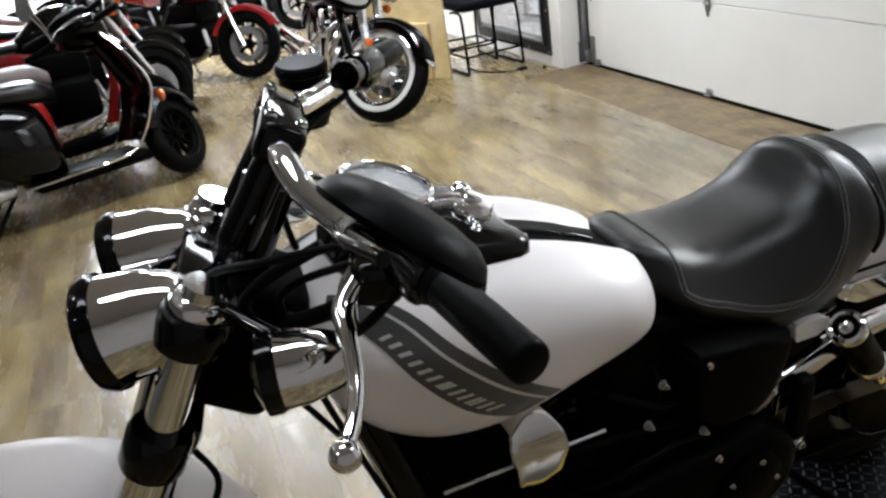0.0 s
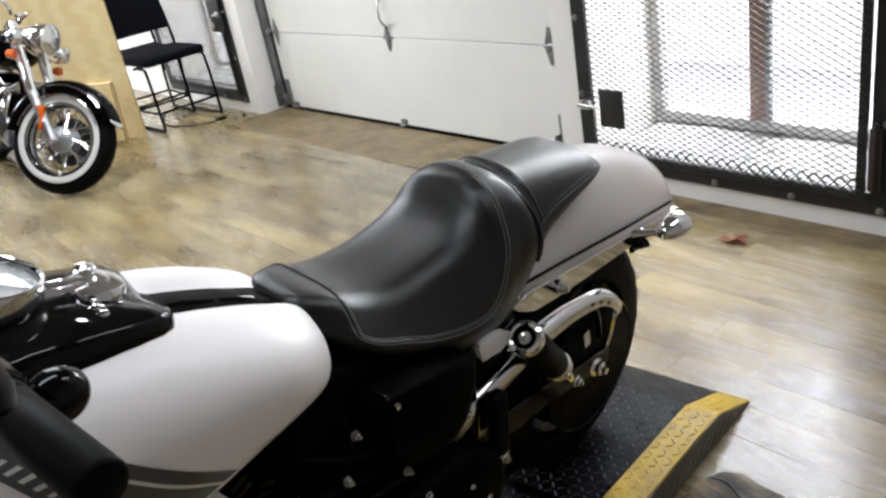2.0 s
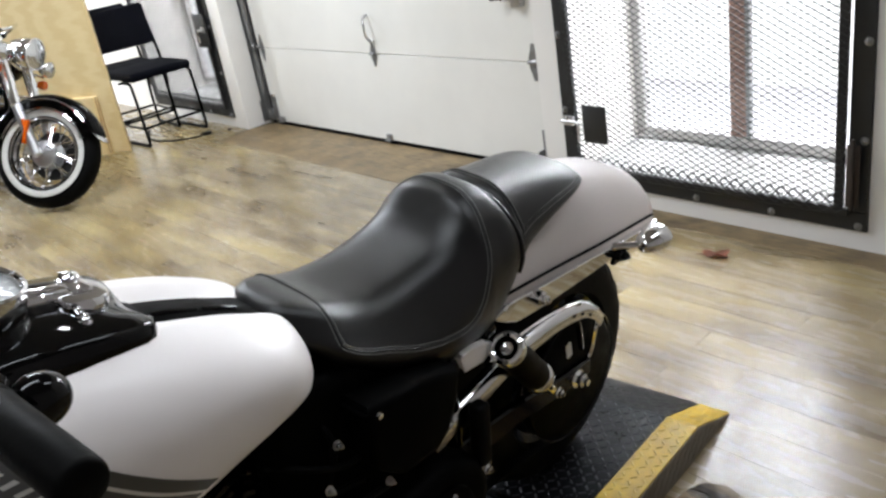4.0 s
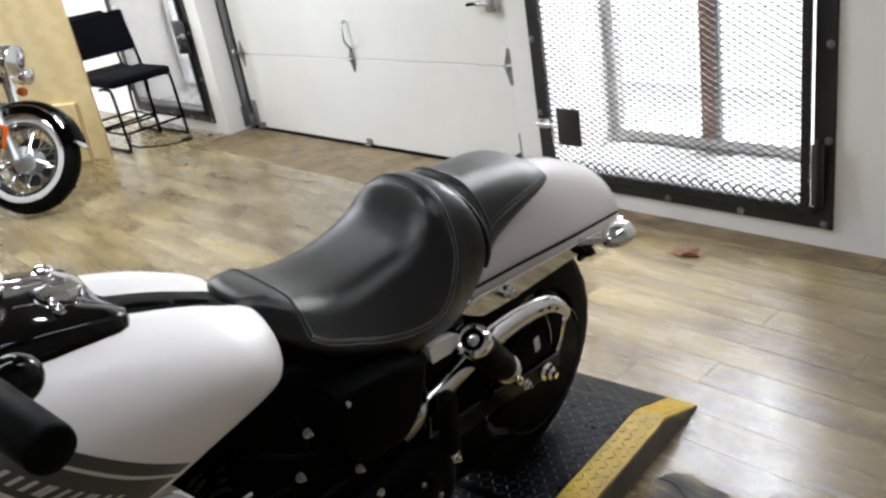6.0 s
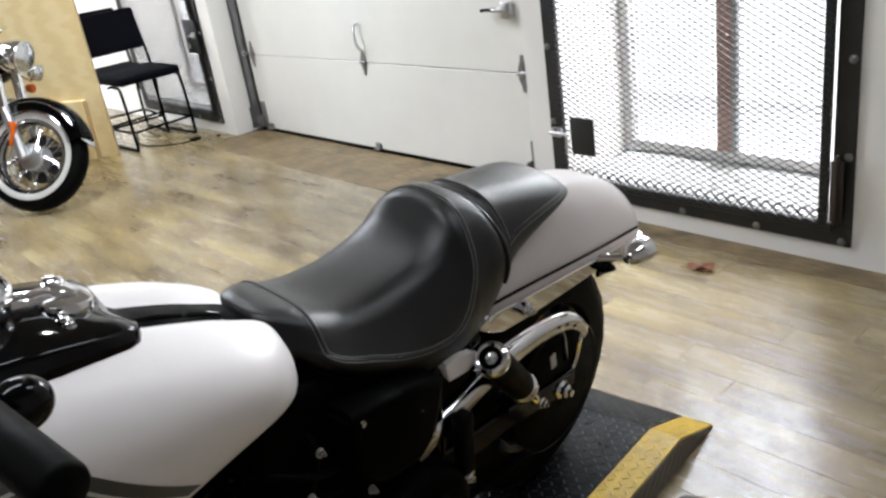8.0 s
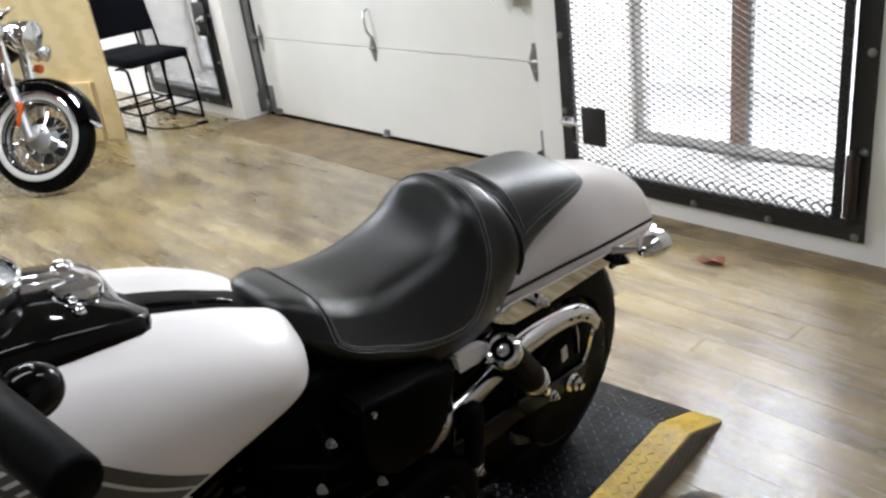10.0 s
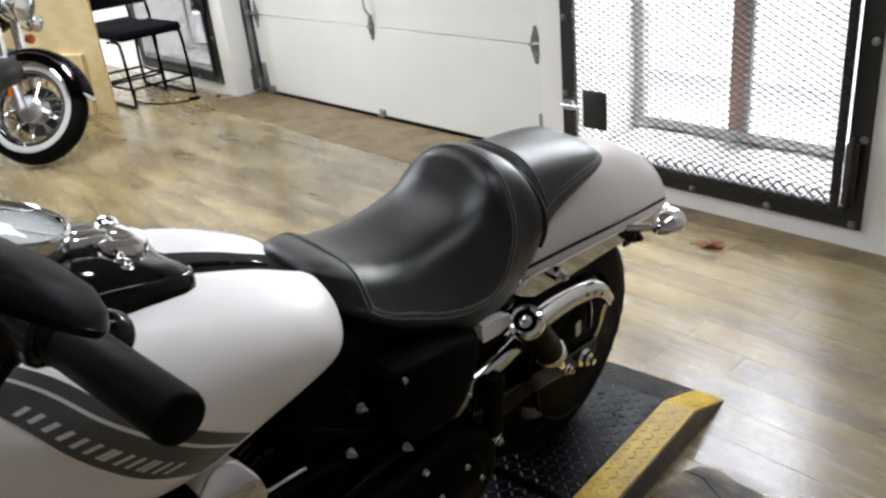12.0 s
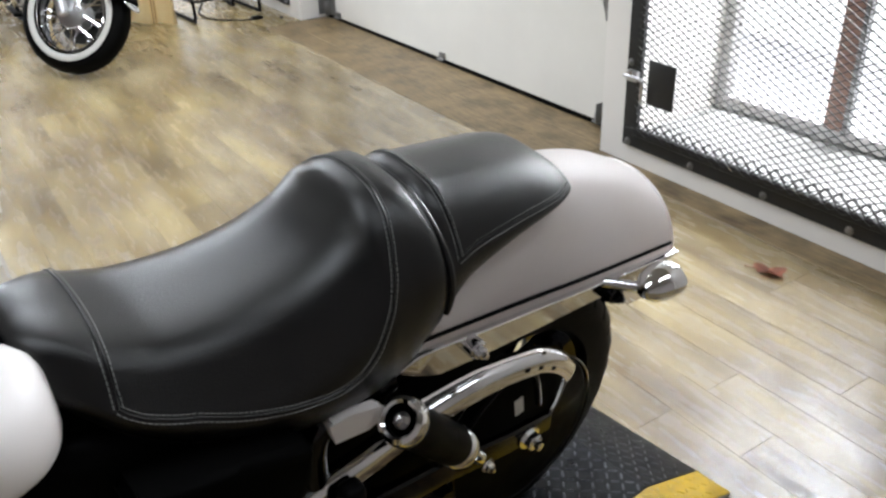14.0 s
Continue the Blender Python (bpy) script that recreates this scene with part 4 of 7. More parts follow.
lathe(bm, [(0.075, 0.0), (0.075, 0.006), (0.07, 0.01), (0, 0.012)], Matrix.Translation((0.53, 0.195, 0.32)) @ Matrix.Rotation(radians(-90), 4, "X"), 40)
bp("clutch_cover", bm, SATIN, primary)
for k in range(5):
    a = radians(36 + 72 * k)
    bm = bmesh.new()
    nut(bm, (0.53 + 0.06 * math.cos(a), 0.206, 0.32 + 0.06 * math.sin(a)), (0, 1, 0), 0.0045, 0.005, False)
    bp("cover_screw", bm, CHROME, primary)
for u, w in ((0.60, 0.43), (0.82, 0.44), (1.03, 0.36)):
    bm = bmesh.new()
    nut(bm, (u, 0.188, w - 0.012), (0, 1, 0), 0.006, 0.007, False)
    bp("cover_screw", bm, CHROME, primary)
# small white panel ahead of the shock
for s in (1, -1):
    bm = bmesh.new()
    loft(bm, [[(u, y * s, w) for u, w in ((0.415, 0.596), (0.387, 0.600), (0.335, 0.587), (0.330, 0.566), (0.358, 0.556), (0.408, 0.562))] for y in (0.125, 0.150, 0.155)])
    bmesh.ops.bevel(bm, geom=[e for e in bm.edges if abs((e.verts[0].co - e.verts[1].co).y) > 0.01], offset=0.006, segments=2, affect="EDGES")
    bp("side_panel", bm, PEARL, label="small pearl white side panel")
# tool-and-battery cover under the seat
bm = bmesh.new()
rings = []
for y, g in ((0.11, 0.0), (0.175, 0.0), (0.185, 0.008), (0.188, 0.02)):
    pts = [(0.665 - g, 0.655 - g), (0.55, 0.645 - g), (0.45 + g, 0.618 - g), (0.455 + g, 0.57), (0.475 + g, 0.50 + g), (0.52, 0.475 + g), (0.60, 0.48 + g), (0.655 - g, 0.53)]
    rings.append([(u, y, w) for u, w in pts])
loft(bm, rings)
bmesh.ops.bevel(bm, geom=[e for e in bm.edges if abs((e.verts[0].co - e.verts[1].co).y) > 0.02], offset=0.012, segments=3, affect="EDGES")
cover = bp("side_cover", bm, SATIN, label="gloss black battery side cover")
for u, w in ((0.64, 0.635), (0.485, 0.51)):
    bm = bmesh.new()
    nut(bm, (u, 0.186, w), (0, 1, 0), 0.005, 0.005, False)
    bp("cover_screw", bm, CHROME, cover)
bm = bmesh.new()
box(bm, 0.40, 0.80, -0.125, 0.125, 0.40, 0.70, 0.03, None, 3)
# added black filler that closes the light gap under the tank
box(bm, 0.74, 1.12, -0.07, 0.07, 0.56, 0.74, 0.03, None, 3)
box(bm, 0.28, 0.44, -0.10, 0.10, 0.36, 0.62, 0.02, None, 2)
bp("battery_box", bm, SATIN)
# added black block that keeps the space ahead of the engine dark
bm = bmesh.new()
box(bm, 0.95, 1.12, -0.085, 0.085, 0.38, 0.63, 0.03, None, 3)
bp("engine_front", bm, SATIN)
# chrome horn cover
bm = bmesh.new()
HORN = ((0.996, 0.624), (0.987, 0.652), (0.955, 0.674), (0.922, 0.664), (0.899, 0.628), (0.894, 0.592), (0.902, 0.534), (0.936, 0.516), (0.980, 0.534), (0.990, 0.590))
shape = []
for i in range(len(HORN)):
    p0, p1, p2 = (Vector(HORN[(i + k) % len(HORN)]) for k in (-1, 0, 1))
    r = 0.36 if HORN[i][1] > 0.60 else 0.1
    c0, c1 = p1.lerp(p0, r), p1.lerp(p2, r)
    shape += [c0.lerp(p1, t).lerp(p1.lerp(c1, t), t) for t in (0, 0.2, 0.4, 0.6, 0.8, 1)]
mid = Vector((0.948, 0.606))
rings = [[(p.x, 0.10, p.y) for p in shape]]
for f, drop in ((1.0, 0.022), (0.99, 0.012), (0.97, 0.006), (0.94, 0.0025), (0.90, 0.0006), (0.86, 0), (0.7, 0), (0.5, 0), (0.3, 0), (0.1, 0)):
    ring = []
    for p in shape:
        q = mid + (p - mid) * f
        below = 0.600 + 0.10 * (q.x - 0.95) - q.y  # under the crease the face falls away
        ring.append((q.x, 0.181 - drop - max(0.0, below) * 0.20 - max(0.0, -below) * 0.24 - max(0.0, -below) ** 2 * 2.0, q.y))
    rings.append(ring)
loft(bm, rings)
hornp = bp("horn_cover", bm, CHROME, label="chrome horn cover between the cylinders")
bm = bmesh.new()
rod(bm, (0.95, 0.02, 0.60), (0.95, 0.12, 0.60), 0.04, bev=0.01)
bp("horn", bm, BLACK, hornp)
bm = bmesh.new()
nut(bm, (0.965, 0.135, 0.69), (0, 1, 0.3), 0.008, 0.01)
bp("mount_bolt", bm, CHROME, hornp)
# shift rod, pegs, jiffy stand
bm = bmesh.new()
rod(bm, (0.83, 0.175, 0.589), (1.10, 0.165, 0.60), 0.003, seg=10)
bp("shift_rod", bm, STEEL)
for u, w0, w1 in ((0.40, 0.50, 0.36),):
    bm = bmesh.new()
    box(bm, u - 0.016, u + 0.018, 0.16, 0.192, w1, w0, 0.009, None, 3)
    peg = bp("passenger_peg", bm, RUBBER, label="black rubber folding peg with a chrome end bolt")
    bm = bmesh.new()
    box(bm, u - 0.014, u + 0.014, 0.165, 0.188, w1 - 0.02, w1 + 0.002, 0.003)
    nut(bm, (u, 0.188, w1 - 0.01), (0, 1, 0), 0.008, 0.008)
    bp("peg_end", bm, CHROME, peg)
bm = bmesh.new()
rod(bm, (1.06, 0.15, 0.27), (1.06, 0.29, 0.28), 0.016, bev=0.004)
bp("rider_peg", bm, RUBBER)
bm = bmesh.new()
tube(bm, [(0.86, 0.14, 0.17), (0.83, 0.20, 0.11), (0.80, 0.268, 0.036)], 0.012, 10)
bp("kick_stand", bm, BLACK)
for pts in ([(1.0, 0.1, 0.62), (0.9, 0.14, 0.55), (0.78, 0.15, 0.53), (0.66, 0.15, 0.5)], [(0.8, 0.1, 0.60), (0.74, 0.15, 0.58), (0.68, 0.15, 0.55), (0.6, 0.12, 0.52)], [(0.72, 0.08, 0.66), (0.70, 0.14, 0.6), (0.74, 0.15, 0.52), (0.78, 0.14, 0.45)], [(0.9, 0.11, 0.42), (0.8, 0.17, 0.47), (0.68, 0.17, 0.48), (0.62, 0.16, 0.46)]):
    bm = bmesh.new()
    tube(bm, pts, 0.0055, 8, 6)
    bp("hose", bm, RUBBER)
for u, v, w in ((0.70, 0.15, 0.60), (0.735, 0.16, 0.54), (0.62, 0.165, 0.475)):
    bm = bmesh.new()
    nut(bm, (u, v, w), (0, 1, 0.2), 0.006, 0.01)
    bp("bolt", bm, STEEL)

# front end, turned with the steering
AX = Vector((-0.43, 0, 0.903))
FT = Vector((1.294, 0, 1.003))
for s in (1, -1):
    o = Vector((0, 0.118 * s + 0.006, 0))
    bm = bmesh.new()
    rod(bm, FT + o, FT + o - AX * 0.42, 0.0245, seg=24)
    leg = bp("fork_leg", bm, CHROME, steer=True, label="chrome fork tube")
    bm = bmesh.new()
    rod(bm, FT + o - AX * 0.27, FT + o - AX * 0.83, 0.032, 0.030, seg=24, bev=0.006)
    bp("fork_slider", bm, CHROME, leg, steer=True)
    bm = bmesh.new()
    m, _ = frame_of(FT + o - AX * 0.052, FT + o + AX)
    lathe(bm, [(0.025, -0.03), (0.04, -0.03), (0.042, -0.02), (0.042, 0.012), (0.038, 0.018), (0.03, 0.018)], m, 28)
    bp("clamp_ring", bm, BLACK, leg, steer=True)
    bm = bmesh.new()
    lathe(bm, [(0.033, 0.014), (0.034, 0.026), (0.028, 0.036), (0.014, 0.041), (0, 0.042)], m, 28)
    bp("fork_cap", bm, CHROME, leg, steer=True)
    bm = bmesh.new()
    m, _ = frame_of(FT + o - AX * 0.235, FT + o + AX)
    lathe(bm, [(0.025, -0.035), (0.038, -0.034), (0.041, -0.026), (0.041, 0.02), (0.037, 0.028), (0.025, 0.028)], m, 28)
    bp("lower_collar", bm, BLACK, leg, steer=True)
bm = bmesh.new()
for d, th in ((-0.05, 0.03), (-0.235, 0.045)):
    m = Matrix.Translation(FT + AX * d) @ Vector(AX).to_track_quat("Z", "Y").to_matrix().to_4x4()
    c = FT + AX * d
    box(bm, -0.05, 0.03, -0.115, 0.115, -th / 2, th / 2, 0.01, Matrix.Translation(c) @ Matrix.Rotation(radians(-29), 4, "Y"))
bp("triple_clamp", bm, BLACK, steer=True)
BC = Vector((1.192, 0, 1.13))
for s in (1, -1):
    bm = bmesh.new()
    rod(bm, (1.262, 0.047 * s, 1.01), BC + Vector((0, 0.047 * s, -0.005)), 0.024, 0.021, seg=20, bev=0.003)
    riser = bp("bar_riser", bm, BLACK, steer=True)
bm = bmesh.new()
box(bm, -0.027, 0.027, -0.075, 0.075, -0.026, 0.026, 0.012, Matrix.Translation(BC) @ Matrix.Rotation(radians(-29), 4, "Y"), 3)
bclamp = bp("bar_clamp", bm, BLACK, steer=True)
for s in (1, -1):
    for du in (-0.018, 0.018):
        bm = bmesh.new()
        nut(bm, BC + Vector((du * 0.875, 0.047 * s, du * 0.485)) + AX * 0.025, AX, 0.006, 0.007, False)
        bp("clamp_bolt", bm, CHROME, bclamp, steer=True)
BLACKM = worn(mat("black_mirror_shell", (0.0012, 0.0012, 0.0012), 0.38, 0, 0, 0.04), 12, 0.2, 60, 0.0, 0.06)
FORK = STEER
STEER = FORK @ Matrix.Translation(BC) @ Matrix.Rotation(radians(-2.5), 4, "X") @ Matrix.Translation(-BC)
bm = bmesh.new()
half = [(1.192, 0.0, 1.13), (1.192, 0.07, 1.13), (1.17, 0.13, 1.105), (1.115, 0.21, 1.085), (1.06, 0.305, 1.085), (1.010, 0.43, 1.087)]
raised = {2: -0.004, 3: 0.012, 4: 0.002, 5: -0.024}
tube(bm, [(half[i][0], -half[i][1], half[i][2] + raised.get(i, 0)) for i in (5, 4, 3, 2, 1)] + half, 0.0158, 14, 6)
bar = bp("handlebar", bm, CHROME, steer=True, label="chrome drag handlebar")
for s in (1, -1):
    a, b = Vector((1.060, 0.303 * s, 1.0855 + (0.002 if s < 0 else 0))), Vector((1.008, 0.440 * s, 1.087 - (0.029 if s < 0 else 0)))
    m, h = frame_of(a, b)
    bm = bmesh.new()
    lathe(bm, [(0.0, 0), (0.0185, 0), (0.0205, 0.004), (0.0205, h - 0.004), (0.0195, h), (0.017, h + 0.002), (0, h + 0.002)], m, 28)
    grip = bp("hand_grip", bm, RUBBER, bar, "black rubber hand grip", True)
    bm = bmesh.new()
    lathe(bm, [(0.0205, 0.01), (0.0212, 0.012), (0.0212, 0.018), (0.0205, 0.02)], m, 28)
    bp("grip_ring", bm, SATIN, bar, steer=True)
    bm = bmesh.new()
    box(bm, -0.024, 0.024, -0.03, 0.02, -0.075, -0.004, 0.012, m, 3)
    lathe(bm, [(0, -0.08), (0.024, -0.08), (0.026, -0.07), (0.026, 0.0), (0.022, 0.004), (0, 0.004)], m, 24)
    sw = bp("switch_housing", bm, BLACK, bar, steer=True)
    bm = bmesh.new()
    box(bm, -0.016, 0.016, -0.02, 0.02, -0.115, -0.085, 0.008, m, 3)
    lathe(bm, [(0, -0.12), (0.021, -0.12), (0.021, -0.082), (0, -0.082)], m, 20)
    bp("lever_perch", bm, STEEL if s > 0 else BLACK, bar, steer=True)
    bm = bmesh.new()
    tube(bm, [(1.125, 0.240 * s, 1.066), (1.148, 0.268 * s, 1.046), (1.146, 0.31 * s, 1.036), (1.145, 0.36 * s, 1.032), (1.150, 0.41 * s, 1.036), (1.157, 0.45 * s, 1.045), (1.160, 0.464 * s, 1.050)], [0.009, 0.011, 0.009, 0.008, 0.0072, 0.0072, 0.009], 12, 6)
    bmesh.ops.create_icosphere(bm, subdivisions=3, radius=0.0135, matrix=Matrix.Translation((1.160, 0.468 * s, 1.051)))
    bp("clutch_lever" if s > 0 else "brake_lever", bm, CHROME, bar, steer=True)
    # mirror
    mc = Vector((1.093, 0.400 * s, 1.200))
    mm = disc_frame(mc, (0.62, 0.3, -0.72) if s > 0 else (-0.62, 0.3, 0.72))
    bm = bmesh.new()
    dom = Matrix.Diagonal((1.08, 1.04, 1.0, 1))
    lathe(bm, [(0.0, -0.024), (0.03, -0.022), (0.052, -0.017), (0.064, -0.008), (0.069, 0.002), (0.067, 0.007), (0.063, 0.006)], mm @ dom, 40)
    mir = bp("mirror", bm, BLACKM, bar, "black oval mirror on a stem", True)
    bm = bmesh.new()
    lathe(bm, [(0.0635, 0.004), (0.04, 0.0045), (0, 0.0045)], mm @ dom, 40)
    bp("mirror_glass", bm, MIRROR if s < 0 else (MIRROR := mat("mirror_glass", (0.9, 0.9, 0.9), 0.01, 1.0)), bar, steer=True)
    bm = bmesh.new()
    stem = [(1.10, 0.24, 1.10), (1.13, 0.27, 1.14), (1.14, 0.33, 1.16)] if s > 0 else [(1.085, 0.27, 1.10), (1.088, 0.31, 1.12), (1.092, 0.345, 1.145)]
    tube(bm, [(x_, y_ * s, z_) for x_, y_, z_ in stem] + [mc + Vector((0.018, 0.004 * s, -0.02)) if s > 0 else mc + Vector((0.0, 0.03, -0.03))], [0.009, 0.007, 0.006, 0.007], 10)
    bp("mirror_stem", bm, BLACK, bar, steer=True)
bm = bmesh.new()
bmesh.ops.create_uvsphere(bm, u_segments=24, v_segments=16, radius=0.03, matrix=Matrix.Translation((1.10, 0.275, 1.005)) @ Matrix.Diagonal((1, 0.8, 0.9, 1)))
bp("switch_knob", bm, BLACK, label="gloss black round housing under the grip")
bm = bmesh.new()
rc = Matrix.Translation((1.16, -0.225, 1.095))
lathe(bm, [(0, -0.06), (0.028, -0.06), (0.034, -0.045), (0.035, 0.018), (0.038, 0.02), (0.038, 0.03), (0.034, 0.034), (0, 0.034)], rc, 28)
mcyl = bp("brake_reservoir", bm, BLACKM, steer=True, label="gloss black brake fluid reservoir")
STEER = FORK
# wiring and controls under the left grip
for pts, r in (([(1.10, 0.24, 1.06), (1.14, 0.20, 1.00), (1.20, 0.13, 0.94), (1.22, 0.06, 0.90)], 0.010), ([(1.08, 0.26, 1.055), (1.13, 0.23, 0.985), (1.17, 0.17, 0.93), (1.24, 0.10, 0.86)], 0.006),
               ([(1.16, 0.16, 1.05), (1.23, 0.15, 1.01), (1.26, 0.11, 0.95), (1.22, 0.09, 0.88)], 0.0075)):
    bm = bmesh.new()
    tube(bm, pts, r, 10, 8)
    bp("wiring_loom", bm, RUBBER, steer=True)
bm = bmesh.new()
box(bm, 1.085, 1.135, 0.205, 0.255, 1.02, 1.07, 0.012, None, 3)
bp("switch_box", bm, BLACK, steer=True)
bm = bmesh.new()
tube(bm, [(1.115, 0.215, 1.06), (1.14, 0.225, 1.03), (1.145, 0.23, 0.99)], 0.011, 12)
bp("cable_elbow", bm, CHROME, steer=True)
# paired headlamps and front signals
for s in (1, -1):
    hm = Matrix.Translation((1.418, 0.083 * s, 0.936)) @ Matrix.Rotation(radians(101), 4, "Y")
    bm = bmesh.new()
    lathe(bm, [(0.012, -0.112), (0.029, -0.108), (0.047, -0.085), (0.060, -0.05), (0.066, -0.01), (0.0675, 0.0)], hm, 40)
    lamp = bp("headlamp", bm, CHROME, steer=True, label="chrome bullet headlamp")
    bm = bmesh.new()
    lathe(bm, [(0.0675, -0.004), (0.0712, 0.0), (0.0722, 0.010), (0.069, 0.019), (0.064, 0.02)], hm, 40)
    bp("lamp_rim", bm, BLACK, lamp, steer=True)
    bm = bmesh.new()
    lathe(bm, [(0.066, 0.014), (0.045, 0.024), (0, 0.028)], hm, 32)
    bp("lamp_lens", bm, GLASS, lamp, steer=True)
    bm = bmesh.new()
    rod(bm, (1.35, 0.083 * s, 0.935), (1.33, 0.06 * s, 0.88), 0.014, bev=0.003)
    bp("lamp_bracket", bm, BLACK, lamp, steer=True)
    sm = Matrix.Translation((1.222, 0.214 * s, 0.936)) @ Matrix.Rotation(radians(94), 4, "Y") @ Matrix.Diagonal((1.12, 1.12, 1.35, 1))
    bm = bmesh.new()
    lathe(bm, [(0, -0.062), (0.014, -0.06), (0.028, -0.046), (0.037, -0.02), (0.0385, 0.004)], sm, 32)
    sg = bp("front_turn_signal", bm, CHROME, steer=True, label="chrome bullet turn signal")
    bm = bmesh.new()
    lathe(bm, [(0.0385, 0.0), (0.041, 0.004), (0.041, 0.014), (0.036, 0.016), (0.02, 0.022), (0, 0.024)], sm, 32)
    bp("signal_rim", bm, BLACK, sg, steer=True)
    bm = bmesh.new()
    rod(bm, (1.195, 0.205 * s, 0.95), (1.30, 0.12 * s, 0.98), 0.009)
    bp("signal_stalk", bm, BLACK, sg, steer=True)
# front wheel, fender, cables
FA = FT - AX * 0.81
FA.z = 0.325
fm = Matrix.Translation(FA) @ XAX
bm = bmesh.new()
tyre(bm, 0.325, 0.13, 0.205, fm)
bp("front_tyre", bm, RUBBER, steer=True)
bm = bmesh.new()
wheel(bm, 0.205, 0.09, fm)
fw_ = bp("front_wheel", bm, BLACK, steer=True)
wheel_spokes(fw_, BLACK, 0.205, STEER @ fm, 9)
bm = bmesh.new()
rings = []
for i in range(37):
    a = radians(20 + 150 * i / 36)
    ring = []
    for k in range(17):
        b = math.pi * k / 16
        c, s = math.cos(b), math.sin(b)
        r = 0.318 + 0.045 * abs(s) ** 0.6
        ring.append((FA.x + r * math.cos(a), 0.085 * math.copysign(abs(c) ** 0.7, c), FA.z + r * math.sin(a)))
    rings.append(ring)
loft(bm, rings, caps=False, closed=False)
bmesh.ops.solidify(bm, geom=bm.faces[:], thickness=0.004)
bp("front_fender", bm, PEARL, steer=True, label="pearl white front fender")
for pts in ([(1.10, 0.22, 1.08), (1.22, 0.18, 1.05), (1.30, 0.08, 0.98), (1.28, 0.04, 0.85), (1.18, 0.06, 0.70)], [(1.09, 0.23, 1.07), (1.20, 0.15, 1.00), (1.22, 0.09, 0.92), (1.19, 0.10, 0.80), (1.12, 0.13, 0.62)],
            [(1.13, -0.20, 1.12), (1.20, -0.12, 1.06), (1.28, -0.03, 0.94), (1.36, 0.03, 0.78), (1.44, 0.07, 0.60)], [(1.10, -0.24, 1.08), (1.17, -0.17, 1.05), (1.21, -0.09, 0.98), (1.19, -0.07, 0.88)],
            [(1.33, 0.03, 0.90), (1.38, 0.06, 0.76), (1.35, 0.07, 0.66), (1.42, 0.08, 0.55)]):
    bm = bmesh.new()
    tube(bm, pts, 0.0048, 8, 8)
    bp("cable", bm, RUBBER, steer=True)
bm = bmesh.new()
box(bm, 1.22, 1.33, -0.07, 0.07, 0.76, 0.95, 0.02, Matrix.Translation((1.27, 0, 0.86)) @ Matrix.Rotation(radians(-29), 4, "Y") @ Matrix.Translation((-1.27, 0, -0.86)), 3)
bp("steering_cowl", bm, SATIN, steer=True)

# ---- the lift under the motorcycle ----
LIFT = Matrix.Translation((2.706, -1.319, 0)) @ pose(0, 0, 0, 0, 0, -83.2)
lift = thing("motorcycle_lift", LIFT, "black diamond-plate motorcycle lift with worn yellow edges", "lift table")
LH, HALF, EDGE = 0.08, 0.32, 0.085


def slab(bm, x0, x1, y0, y1, za, zb, th=0.006, bev=0.0012):
    """A plate whose top runs from za at x0 to zb at x1."""
    vs = [bm.verts.new(p) for p in ((x0, y0, za), (x1, y0, zb), (x1, y1, zb), (x0, y1, za), (x0, y0, za - th), (x1, y0, zb - th), (x1, y1, zb - th), (x0, y1, za - th))]
    fs = [bm.faces.new([vs[i] for i in q]) for q in ((0, 1, 2, 3), (7, 6, 5, 4), (0, 4, 5, 1), (1, 5, 6, 2), (2, 6, 7, 3), (3, 7, 4, 0))]
    if bev:
        bmesh.ops.bevel(bm, geom=list({e for f in fs for e in f.edges}), offset=bev, segments=1, affect="EDGES")


def lozenges(name, areas, material, parent, pitch=0.0205):
    """Raised bars of diamond plate on sloping rectangles (x0, x1, y0, y1, za, zb)."""
    vs, fs = [], []
    L, W, H = 0.0100, 0.0026, 0.0018
    for x0, x1, y0, y1, za, zb in areas:
        nx, ny = int((x1 - x0) / pitch), int((y1 - y0) / pitch)
        for i in range(nx):
            for j in range(ny):
                cx, cy = x0 + (i + 0.5) * (x1 - x0) / nx, y0 + (j + 0.5) * (y1 - y0) / ny
                a = radians(45 if (i + j) % 2 else -45)
                c, s = math.cos(a), math.sin(a)
                n = len(vs)
                for lx, ly, h in ((-L, 0, 0), (-L * 0.6, -W, 0), (L * 0.6, -W, 0), (L, 0, 0), (L * 0.6, W, 0), (-L * 0.6, W, 0), (-L * 0.55, -W * 0.3, H), (L * 0.55, -W * 0.3, H), (L * 0.55, W * 0.3, H), (-L * 0.55, W * 0.3, H)):
                    x, y = cx + lx * c - ly * s, cy + lx * s + ly * c
                    vs.append((x, y, za + (zb - za) * (x - x0) / (x1 - x0) + h))
                fs += [tuple(n + k for k in q) for q in ((0, 1, 6), (0, 6, 9), (0, 9, 5), (1, 2, 7, 6), (2, 3, 7), (3, 8, 7), (3, 4, 8), (4, 5, 9, 8), (6, 7, 8, 9))]
    me = bpy.data.meshes.new(name)
    me.from_pydata(vs, [], fs)
    me.materials.append(material)
    ob = new(name, me)
    ob.parent = parent
    return tagged(ob, kind="stuff")


